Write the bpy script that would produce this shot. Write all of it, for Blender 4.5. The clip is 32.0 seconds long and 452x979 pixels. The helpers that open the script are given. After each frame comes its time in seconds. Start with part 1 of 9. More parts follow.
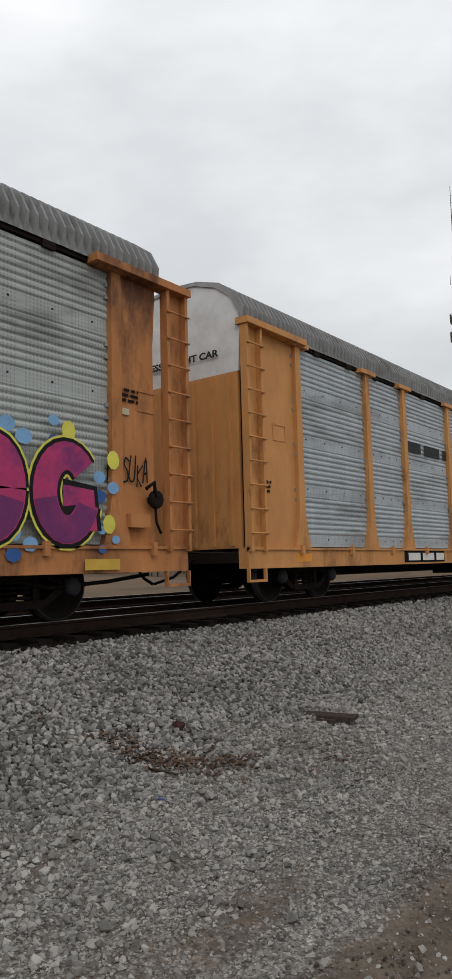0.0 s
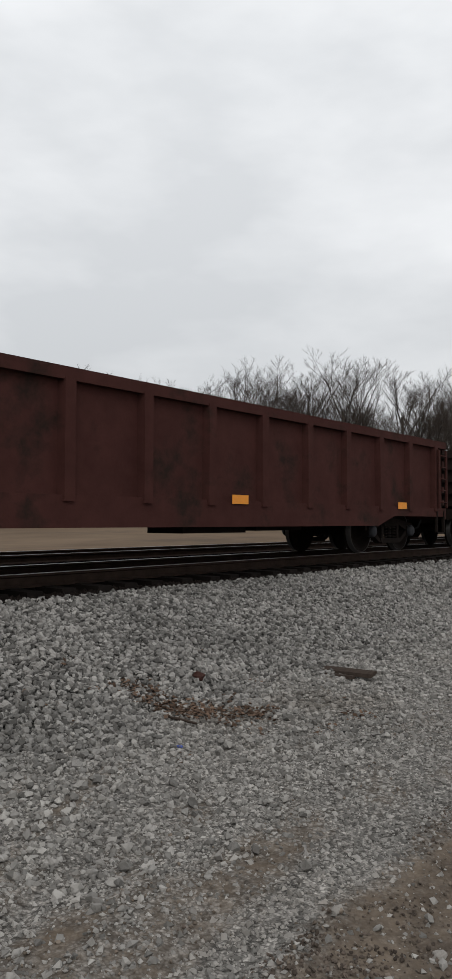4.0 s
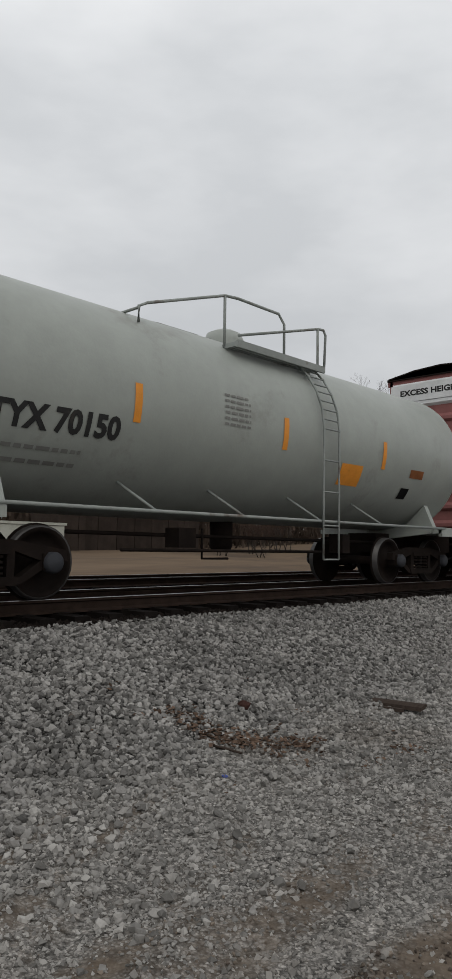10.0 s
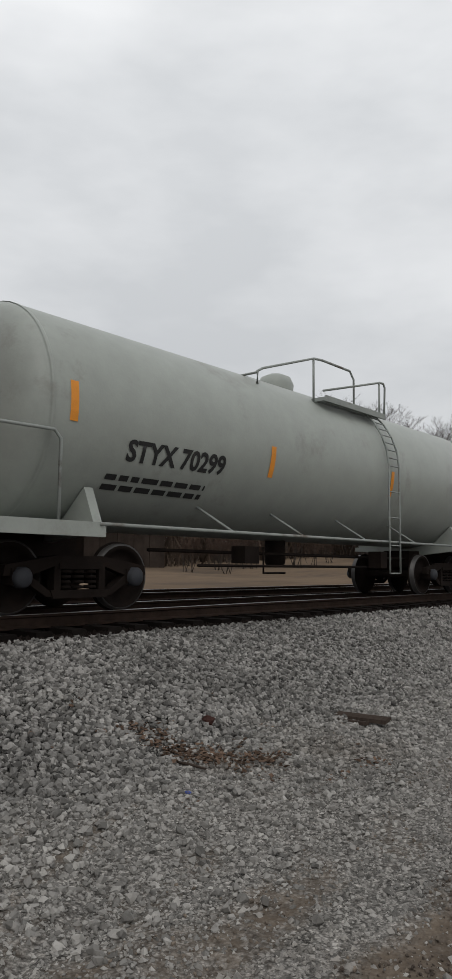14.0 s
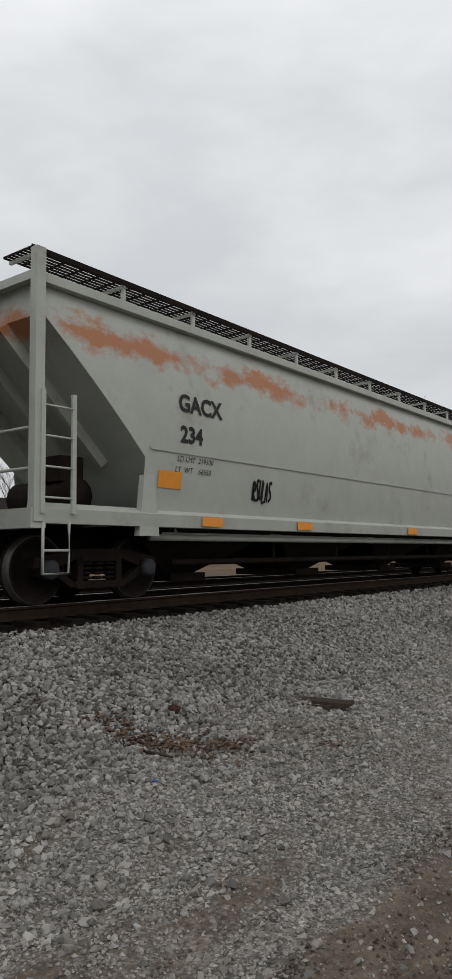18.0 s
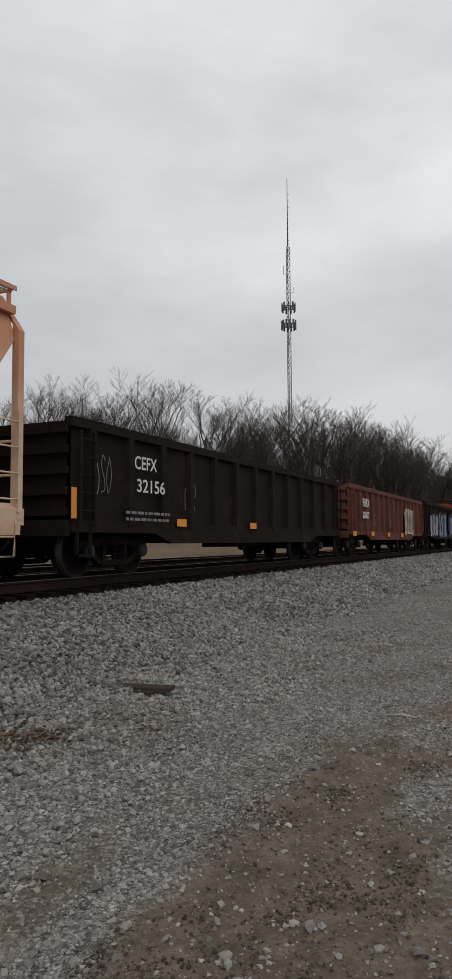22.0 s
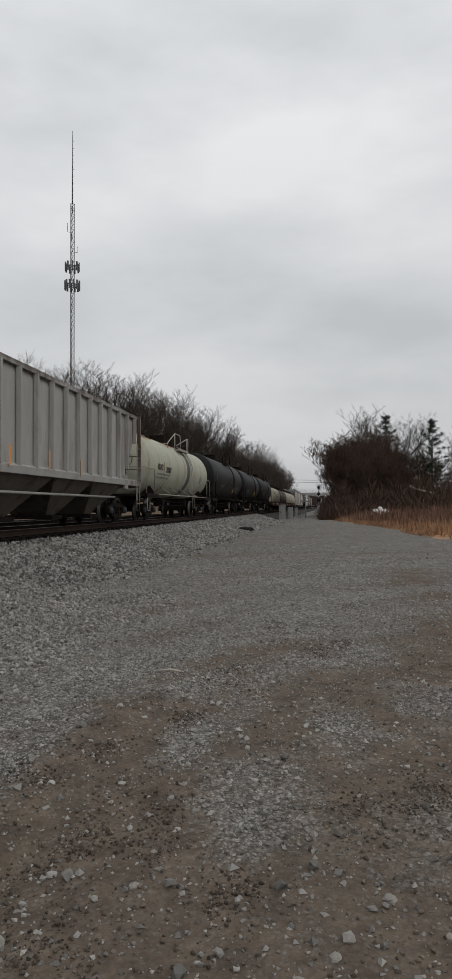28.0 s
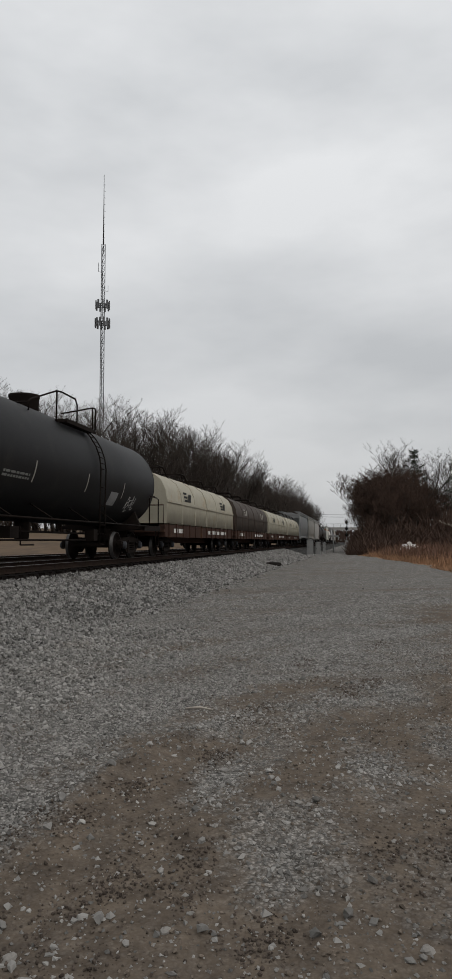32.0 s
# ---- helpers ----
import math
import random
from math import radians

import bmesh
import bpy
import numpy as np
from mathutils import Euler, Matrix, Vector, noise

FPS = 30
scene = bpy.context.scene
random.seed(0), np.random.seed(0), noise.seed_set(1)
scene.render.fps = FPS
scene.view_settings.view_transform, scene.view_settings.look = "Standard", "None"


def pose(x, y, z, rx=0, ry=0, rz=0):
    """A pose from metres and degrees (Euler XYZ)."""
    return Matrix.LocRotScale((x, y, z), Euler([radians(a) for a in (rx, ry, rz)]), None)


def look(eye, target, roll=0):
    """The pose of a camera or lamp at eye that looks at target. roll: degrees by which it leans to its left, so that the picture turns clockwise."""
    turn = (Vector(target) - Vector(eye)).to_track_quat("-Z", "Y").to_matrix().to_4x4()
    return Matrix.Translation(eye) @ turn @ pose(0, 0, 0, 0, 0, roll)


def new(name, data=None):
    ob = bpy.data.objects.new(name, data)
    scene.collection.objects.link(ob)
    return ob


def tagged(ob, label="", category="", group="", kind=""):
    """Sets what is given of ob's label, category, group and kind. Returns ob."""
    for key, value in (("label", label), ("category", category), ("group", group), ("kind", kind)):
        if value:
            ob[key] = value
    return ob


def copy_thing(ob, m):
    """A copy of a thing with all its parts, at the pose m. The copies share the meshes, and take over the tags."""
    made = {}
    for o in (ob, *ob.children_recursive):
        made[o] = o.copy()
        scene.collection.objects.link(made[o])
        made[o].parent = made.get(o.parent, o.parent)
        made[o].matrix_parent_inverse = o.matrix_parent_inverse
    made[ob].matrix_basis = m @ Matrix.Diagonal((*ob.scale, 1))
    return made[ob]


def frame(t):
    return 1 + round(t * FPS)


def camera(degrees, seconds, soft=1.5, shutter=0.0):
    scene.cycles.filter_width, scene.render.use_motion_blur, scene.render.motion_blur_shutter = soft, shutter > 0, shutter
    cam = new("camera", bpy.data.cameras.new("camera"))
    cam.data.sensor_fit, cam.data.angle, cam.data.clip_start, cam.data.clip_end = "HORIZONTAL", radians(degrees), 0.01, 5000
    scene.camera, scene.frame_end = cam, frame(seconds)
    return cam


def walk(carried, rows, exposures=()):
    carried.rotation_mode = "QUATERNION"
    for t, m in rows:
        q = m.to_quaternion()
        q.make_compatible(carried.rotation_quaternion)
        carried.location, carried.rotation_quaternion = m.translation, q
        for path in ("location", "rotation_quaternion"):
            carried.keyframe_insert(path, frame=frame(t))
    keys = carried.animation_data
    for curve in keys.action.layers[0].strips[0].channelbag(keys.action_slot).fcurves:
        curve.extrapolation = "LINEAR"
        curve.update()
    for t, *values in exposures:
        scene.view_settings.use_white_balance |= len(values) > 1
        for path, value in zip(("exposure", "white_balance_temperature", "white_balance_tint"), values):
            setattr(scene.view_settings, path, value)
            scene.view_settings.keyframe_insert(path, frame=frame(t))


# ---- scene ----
cam = camera(34.2, 32.0, soft=1.2)
PATH = [
(0, (-0.028, 0.011, 1.630), (1.5411, 1.2337, 1.8395), -1.43),
    (0.5, (-0.032, 0.014, 1.642), (1.5461, 1.2249, 1.8459), 0.08),
    (1, (-0.042, 0.001, 1.664), (1.5758, 1.1686, 1.8112), 0.19),
    (1.5, (-0.017, -0.017, 1.651), (1.6589, 1.0605, 1.8214), -0.44),
    (2, (-0.007, -0.021, 1.648), (1.6012, 1.1667, 1.7010), 0.07),
    (2.5, (-0.008, 0.000, 1.648), (1.5782, 1.2172, 1.7106), -1.20),
    (3, (-0.009, 0.002, 1.642), (1.5239, 1.2822, 1.7533), -1.11),
    (3.5, (-0.014, 0.033, 1.642), (1.5165, 1.3169, 1.7274), 0.43),
    (5.5, (-0.009, 0.038, 1.616), (1.5608, 1.2710, 1.7435), -2.06),
    (6, (0.008, 0.019, 1.627), (1.6706, 1.1164, 1.8053), 2.05),
    (6.5, (-0.016, 0.023, 1.630), (1.6176, 1.1644, 1.7991), 0.82),
    (7, (-0.032, 0.046, 1.638), (1.4571, 1.3694, 1.8138), -0.46),
    (7.5, (-0.028, 0.058, 1.599), (1.4315, 1.4056, 1.8342), 1.08),
    (8, (-0.042, 0.043, 1.617), (1.4353, 1.3697, 1.8560), 2.13),
    (8.5, (-0.055, 0.029, 1.625), (1.4235, 1.3368, 1.9473), -2.35),
    (9, (-0.050, 0.017, 1.639), (1.4471, 1.3292, 1.8260), 0.66),
    (9.5, (-0.025, 0.037, 1.628), (1.4767, 1.3482, 1.7836), 2.34),
    (10, (-0.015, 0.044, 1.632), (1.4328, 1.4150, 1.7911), 0.82),
    (10.5, (0.009, 0.005, 1.617), (1.4540, 1.3603, 1.8906), -0.58),
    (11, (-0.017, 0.036, 1.609), (1.4588, 1.3529, 1.9081), 0.52),
    (11.5, (-0.001, 0.051, 1.625), (1.5055, 1.3506, 1.8261), 0.74),
    (12, (0.020, 0.046, 1.631), (1.5324, 1.3282, 1.8921), 0.46),
    (12.5, (0.010, 0.041, 1.620), (1.5396, 1.2946, 1.9168), 0.09),
    (13, (0.017, 0.043, 1.618), (1.5354, 1.3045, 1.9415), 2.07),
    (13.5, (0.019, 0.043, 1.616), (1.5508, 1.3051, 1.8638), 1.12),
    (15.5, (0.042, 0.104, 1.533), (1.4968, 1.4688, 1.6784), -0.26),
    (16, (-0.002, 0.064, 1.585), (1.5018, 1.3810, 1.6642), -0.78),
    (16.5, (0.015, 0.071, 1.575), (1.5258, 1.3806, 1.6279), -1.40),
    (17, (0.014, 0.066, 1.567), (1.4721, 1.4349, 1.5976), -2.29),
    (17.5, (0.035, 0.050, 1.568), (1.5788, 1.3128, 1.7157), -0.83),
    (18, (-0.001, 0.029, 1.602), (1.5717, 1.2523, 1.7781), -0.60),
    (18.5, (0.011, 0.008, 1.606), (1.5977, 1.2066, 1.8232), -1.36),
    (19, (0.003, 0.022, 1.621), (1.5679, 1.2547, 1.8020), -1.08),
    (19.5, (-0.003, -0.004, 1.637), (1.6498, 1.0979, 1.8669), -1.98),
    (20, (0.014, 0.002, 1.646), (1.6767, 1.0973, 1.8368), 1.92),
    (20.5, (0.035, 0.015, 1.631), (1.6593, 1.1612, 1.8505), -0.40),
    (21, (0.011, 0.009, 1.657), (1.7395, 1.0065, 1.7906), 3.39),
    (21.5, (0.019, 0.001, 1.620), (1.6879, 1.0824, 1.8270), -2.33),
    (22, (0.032, -0.007, 1.588), (1.8441, 0.8268, 1.7286), -0.38),
    (22.5, (0.055, -0.018, 1.550), (1.9038, 0.7415, 1.6289), 6.68),
    (23, (0.011, -0.043, 1.548), (1.8358, 0.7645, 1.4195), -1.66),
    (23.5, (-0.005, -0.045, 1.536), (1.9416, 0.4093, 1.4792), 0.04),
    (24, (0.003, -0.047, 1.543), (1.9735, 0.2937, 1.5874), 0.17),
    (24.5, (-0.017, -0.070, 1.553), (1.9616, 0.1859, 1.6943), 0.60),
    (26.5, (-0.020, -0.095, 1.567), (1.9477, 0.2165, 1.7431), -2.01),
    (27, (-0.013, -0.072, 1.577), (1.9270, 0.3949, 1.7056), 1.15),
    (27.5, (0.024, -0.064, 1.540), (1.9883, 0.3019, 1.4569), 0.91),
    (28, (0.035, -0.082, 1.542), (2.0161, 0.1902, 1.5892), -0.17),
    (28.5, (0.006, -0.051, 1.541), (1.9760, 0.2914, 1.5409), 3.21),
    (29, (0.003, -0.064, 1.551), (1.9603, 0.3347, 1.6564), -0.83),
    (29.5, (0.004, -0.073, 1.551), (1.9843, 0.1865, 1.6642), 2.08),
    (30, (0.010, -0.068, 1.557), (1.9937, 0.1833, 1.5409), 4.96),
    (30.5, (0.017, -0.071, 1.561), (1.9776, 0.3181, 1.6102), 2.82),
    (31, (0.011, -0.064, 1.548), (1.9985, 0.1566, 1.5692), 2.79),
    (31.5, (0.012, -0.086, 1.562), (1.9922, 0.1717, 1.6710), 0.78),
    (32, (0.006, -0.061, 1.559), (1.9710, 0.2833, 1.6997), 0.02),
]
walk(cam, [(t, look(eye, target, roll)) for t, eye, target, roll in PATH],
     exposures=[(0, 0.16), (1, 0.1), (2, -0.08), (3, 0.3), (3.5, 0.28), (5.5, -0.08), (7.5, -0.08), (9.5, -0.05), (13, 0.0), (17, 0.08), (20, -0.05), (22, -0.06), (23, 0.02), (24, -0.02), (27, -0.08), (29, -0.06), (30, -0.2), (31, -0.08), (32, -0.1)])

# ---- light: an overcast winter sky ----
world = bpy.data.worlds.new("overcast_sky")
scene.world = world
world.use_nodes = True
wn, wl = world.node_tree.nodes, world.node_tree.links
wn.clear()
w_out = wn.new("ShaderNodeOutputWorld")
w_bg = wn.new("ShaderNodeBackground")
w_sky = wn.new("ShaderNodeTexSky")
w_sky.sky_type, w_sky.sun_disc, w_sky.sun_elevation, w_sky.sun_rotation = "NISHITA", False, radians(38), radians(215)
w_sky.dust_density = 4.0
w_coord = wn.new("ShaderNodeTexCoord")
w_map = wn.new("ShaderNodeMapping")
w_map.inputs["Scale"].default_value = (1.0, 1.0, 2.6)
w_noise = wn.new("ShaderNodeTexNoise")
w_noise.inputs["Scale"].default_value, w_noise.inputs["Detail"].default_value, w_noise.inputs["Roughness"].default_value = 2.3, 5.0, 0.52
w_ramp = wn.new("ShaderNodeValToRGB")
w_ramp.color_ramp.elements[0].position, w_ramp.color_ramp.elements[0].color = 0.34, (0.60, 0.615, 0.63, 1)
w_ramp.color_ramp.elements[1].position, w_ramp.color_ramp.elements[1].color = 0.64, (0.80, 0.81, 0.82, 1)
w_sep = wn.new("ShaderNodeSeparateXYZ")
w_grad = wn.new("ShaderNodeMapRange")
w_grad.inputs["From Min"].default_value, w_grad.inputs["From Max"].default_value = 0.0, 0.55
w_grad.inputs["To Min"].default_value, w_grad.inputs["To Max"].default_value = 0.80, 1.18
w_mul = wn.new("ShaderNodeMixRGB")
w_mul.blend_type, w_mul.inputs[0].default_value = "MULTIPLY", 1.0
w_scale = wn.new("ShaderNodeMixRGB")
w_scale.blend_type, w_scale.inputs[0].default_value = "MULTIPLY", 1.0
w_scale.inputs[2].default_value = (0.09, 0.09, 0.09, 1)
w_mix = wn.new("ShaderNodeMixRGB")
w_mix.inputs[0].default_value = 0.92
wl.new(w_coord.outputs["Generated"], w_map.inputs["Vector"])
wl.new(w_map.outputs["Vector"], w_noise.inputs["Vector"])
wl.new(w_noise.outputs["Fac"], w_ramp.inputs["Fac"])
wl.new(w_coord.outputs["Generated"], w_sep.inputs["Vector"])
wl.new(w_sep.outputs["Z"], w_grad.inputs["Value"])
wl.new(w_ramp.outputs["Color"], w_mul.inputs[1])
wl.new(w_grad.outputs["Result"], w_mul.inputs[2])
wl.new(w_sky.outputs["Color"], w_scale.inputs[1])
wl.new(w_scale.outputs["Color"], w_mix.inputs[1])
wl.new(w_mul.outputs["Color"], w_mix.inputs[2])
wl.new(w_mix.outputs["Color"], w_bg.inputs["Color"])
wl.new(w_bg.outputs["Background"], w_out.inputs["Surface"])
sun_data = bpy.data.lights.new("sun", "SUN")
sun_data.energy, sun_data.angle, sun_data.color = 0.5, radians(25), (1.0, 0.97, 0.92)
sun = new("sun", sun_data)
sun.matrix_basis = look((-60, -60, 90), (0, 0, 0))

# ---- plan: the railway runs along x ----
RAIL = 0.97        # top of rail
NEAR = 8.65        # centre of the track that carries the train
FAR = 13.0         # centre of the empty second track
GAUGE = 1.435
BED = 0.72         # top of the ballast


# ---- materials ----
def mat(name, color, rough=0.7, metal=0.0, var=0.18, scale=3.0, stain=None, amount=0.4, sscale=1.2, stretch=(1, 1, 1), bump=0.15, bscale=60.0, island=0.0, obj_rand=0.0, cells=0.0, gap=0.5, spec=None):
    """A weathered surface: colour varied at two scales, stains of a second colour, fine relief."""
    m = bpy.data.materials.new(name)
    m.use_nodes = True
    n, l = m.node_tree.nodes, m.node_tree.links
    b = n["Principled BSDF"]
    b.inputs["Roughness"].default_value, b.inputs["Metallic"].default_value = rough, metal
    b.inputs["Specular IOR Level"].default_value = spec if spec is not None else (0.05 if rough > 0.7 else 0.14 if rough > 0.52 else 0.3)
    tc = n.new("ShaderNodeTexCoord")
    mp = n.new("ShaderNodeMapping")
    mp.inputs["Scale"].default_value = stretch
    l.new(tc.outputs["Object"], mp.inputs["Vector"])
    big = n.new("ShaderNodeTexNoise")
    big.inputs["Scale"].default_value, big.inputs["Detail"].default_value, big.inputs["Roughness"].default_value = scale, 8, 0.65
    l.new(mp.outputs["Vector"], big.inputs["Vector"])
    rng = n.new("ShaderNodeMapRange")
    rng.inputs["From Min"].default_value, rng.inputs["From Max"].default_value = 0.3, 0.7
    rng.inputs["To Min"].default_value, rng.inputs["To Max"].default_value = 1 - var, 1 + var
    l.new(big.outputs["Fac"], rng.inputs["Value"])
    mul = n.new("ShaderNodeMixRGB")
    mul.blend_type, mul.inputs[0].default_value = "MULTIPLY", 1.0
    mul.inputs[1].default_value = (*color, 1)
    l.new(rng.outputs["Result"], mul.inputs[2])
    last = mul
    if stain:
        sn = n.new("ShaderNodeTexNoise")
        sn.inputs["Scale"].default_value, sn.inputs["Detail"].default_value, sn.inputs["Roughness"].default_value = sscale, 9, 0.7
        l.new(mp.outputs["Vector"], sn.inputs["Vector"])
        sr = n.new("ShaderNodeMapRange")
        sr.inputs["From Min"].default_value, sr.inputs["From Max"].default_value = 0.66 - 0.34 * amount, 0.80 - 0.34 * amount
        l.new(sn.outputs["Fac"], sr.inputs["Value"])
        mx = n.new("ShaderNodeMixRGB")
        mx.inputs[2].default_value = (*stain, 1)
        l.new(sr.outputs["Result"], mx.inputs[0])
        l.new(last.outputs["Color"], mx.inputs[1])
        last = mx
    if island or obj_rand:
        src = n.new("ShaderNodeNewGeometry") if island else n.new("ShaderNodeObjectInfo")
        ir = n.new("ShaderNodeMapRange")
        k = island or obj_rand
        ir.inputs["To Min"].default_value, ir.inputs["To Max"].default_value = 1 - k, 1 + k
        l.new(src.outputs["Random Per Island" if island else "Random"], ir.inputs["Value"])
        im = n.new("ShaderNodeMixRGB")
        im.blend_type, im.inputs[0].default_value = "MULTIPLY", 1.0
        l.new(last.outputs["Color"], im.inputs[1])
        l.new(ir.outputs["Result"], im.inputs[2])
        last = im
    cell = None
    if cells:
        # packed stones of two sizes, each its own grey, shade between them painted dark
        wob = n.new("ShaderNodeTexNoise")
        wob.inputs["Scale"].default_value, wob.inputs["Detail"].default_value = cells * 0.7, 2
        l.new(tc.outputs["Object"], wob.inputs["Vector"])
        shift = n.new("ShaderNodeVectorMath")
        shift.operation = "MULTIPLY_ADD"
        shift.inputs[1].default_value = (1.1 / cells,) * 3
        l.new(wob.outputs["Color"], shift.inputs[0])
        l.new(tc.outputs["Object"], shift.inputs[2])
        for grain, low, high in ((cells * 2.3, 0.65, 1.4), (cells, 0.6, 1.5)):
            cell = n.new("ShaderNodeTexVoronoi")
            cell.inputs["Scale"].default_value = grain
            l.new(shift.outputs["Vector"], cell.inputs["Vector"])
            cs = n.new("ShaderNodeSeparateColor")
            l.new(cell.outputs["Color"], cs.inputs["Color"])
            cr = n.new("ShaderNodeMapRange")
            cr.inputs["To Min"].default_value, cr.inputs["To Max"].default_value = low, high
            l.new(cs.outputs["Red"], cr.inputs["Value"])
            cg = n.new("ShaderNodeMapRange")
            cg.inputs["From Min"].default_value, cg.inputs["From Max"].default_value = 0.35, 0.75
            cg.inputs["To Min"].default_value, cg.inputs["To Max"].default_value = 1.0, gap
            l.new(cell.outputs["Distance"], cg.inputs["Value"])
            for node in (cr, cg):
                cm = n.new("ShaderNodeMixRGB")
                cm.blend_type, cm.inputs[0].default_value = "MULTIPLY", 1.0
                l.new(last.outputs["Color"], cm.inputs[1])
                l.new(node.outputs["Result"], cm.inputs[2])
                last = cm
    l.new(last.outputs["Color"], b.inputs["Base Color"])
    if cell:
        bp = n.new("ShaderNodeBump")
        bp.invert = True
        bp.inputs["Strength"].default_value, bp.inputs["Distance"].default_value = 0.5, 0.5 / cells
        l.new(cell.outputs["Distance"], bp.inputs["Height"])
        l.new(bp.outputs["Normal"], b.inputs["Normal"])
    elif bump:
        fine = n.new("ShaderNodeTexNoise")
        fine.inputs["Scale"].default_value, fine.inputs["Detail"].default_value = bscale, 4
        l.new(tc.outputs["Object"], fine.inputs["Vector"])
        bp = n.new("ShaderNodeBump")
        bp.inputs["Strength"].default_value, bp.inputs["Distance"].default_value = bump, 0.02
        l.new(fine.outputs["Fac"], bp.inputs["Height"])
        l.new(bp.outputs["Normal"], b.inputs["Normal"])
    return m


STEEL_DARK = mat("grimy_black_steel", (0.0150, 0.0115, 0.0100), 0.8, 0.0, 0.35, 2.5, (0.024, 0.016, 0.012), 0.3)
STEEL_RIM = mat("polished_wheel_steel", (0.075, 0.072, 0.07), 0.45, 0.6, 0.15, 8)
RAIL_TOP = mat("polished_rail_head", (0.42, 0.42, 0.43), 0.28, 0.85, 0.08, 4)
RAIL_SIDE = mat("rusty_rail_web", (0.028, 0.019, 0.015), 0.8, 0.1, 0.3, 6)
TIE = mat("oily_wooden_tie", (0.011, 0.009, 0.008), 0.85, 0, 0.35, 5, obj_rand=0.25)
# low base and gap values paint the shade between the loose stones
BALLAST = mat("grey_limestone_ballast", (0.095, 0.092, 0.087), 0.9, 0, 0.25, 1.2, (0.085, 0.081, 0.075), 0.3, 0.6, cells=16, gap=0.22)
STONE = mat("broken_limestone", (0.205, 0.198, 0.187), 0.9, 0, 0.25, 0.8, (0.135, 0.128, 0.118), 0.3, 0.5, bump=0.4, bscale=70, island=0.62)
PEBBLE = mat("small_pale_gravel", (0.242, 0.233, 0.218), 0.9, 0, 0.25, 0.8, (0.17, 0.155, 0.138), 0.4, 0.4, bump=0.3, bscale=50, island=0.5)
CLOD = mat("dark_brown_clods", (0.090, 0.073, 0.061), 0.95, 0, 0.3, 3.0, island=0.4)
LUMP = mat("brown_dirt_lumps", (0.135, 0.112, 0.091), 0.95, 0, 0.3, 3.0, island=0.4)
LEAF = mat("dead_brown_leaves", (0.098, 0.066, 0.048), 0.9, 0, 0.3, 3.0, island=0.6)
# near-black colour: oil plus the shade below the train, painted together
OILED_SHADED = mat("oily_shaded_ballast", (0.0135, 0.0105, 0.009), 0.85, 0, 0.4, 2.0, bump=0.9, bscale=22, island=0.3)
BARK = mat("bare_grey_bark", (0.055, 0.047, 0.041), 0.9, 0, 0.3, 2.0, bump=0.2, bscale=20)
TWIG = mat("brown_grey_twigs", (0.066, 0.054, 0.047), 0.9, 0, 0.3, 1.0, bump=0.0)
BRUSH = mat("brown_winter_brush", (0.070, 0.047, 0.037), 0.95, 0, 0.35, 0.8, bump=0.0)
PINE = mat("dark_pine_needles", (0.020, 0.030, 0.018), 0.9, 0, 0.3, 1.0, bump=0.0)
RED_BRUSH = mat("red_brown_winter_brush", (0.135, 0.082, 0.060), 0.95, 0, 0.35, 0.8, bump=0.0, island=0.35)
STRAW = mat("dry_straw_grass", (0.33, 0.195, 0.115), 0.95, 0, 0.35, 0.6, (0.15, 0.088, 0.052), 0.6, 0.5, bump=0.4, bscale=12, island=0.3)
MAST_GREY = mat("weathered_mast_steel", (0.115, 0.118, 0.122), 0.6, 0.2, 0.15, 1)
GALV = mat("galvanised_tower_steel", (0.17, 0.175, 0.18), 0.5, 0.3, 0.15, 1)
FIELD = mat("tan_bare_field", (0.135, 0.098, 0.068), 0.95, 0, 0.2, 0.5, (0.085, 0.066, 0.052), 0.42, 0.22, (0.35, 1, 1), bump=0.4, bscale=9)
CONCRETE = mat("grey_concrete", (0.30, 0.295, 0.285), 0.9, 0, 0.12, 1.5, (0.18, 0.17, 0.16), 0.3, 0.7)
CABINET = mat("grey_signal_cabinet_paint", (0.20, 0.20, 0.195), 0.5, 0, 0.06, 3)
BLACK = mat("matt_black_paint", (0.009, 0.009, 0.009), 0.8, 0, 0.2, 4)
WHITE = mat("white_lettering_paint", (0.62, 0.61, 0.58), 0.7, 0, 0.12, 9, (0.35, 0.33, 0.3), 0.15, 5)
ORANGE_TAPE = mat("orange_reflective_tape", (0.72, 0.27, 0.03), 0.45, 0, 0.08, 6, (0.4, 0.16, 0.04), 0.12, 8)
PLANK = mat("weathered_brown_plank", (0.052, 0.040, 0.033), 0.9, 0, 0.3, 3, stretch=(1, 9, 1), bump=0.4, bscale=40)


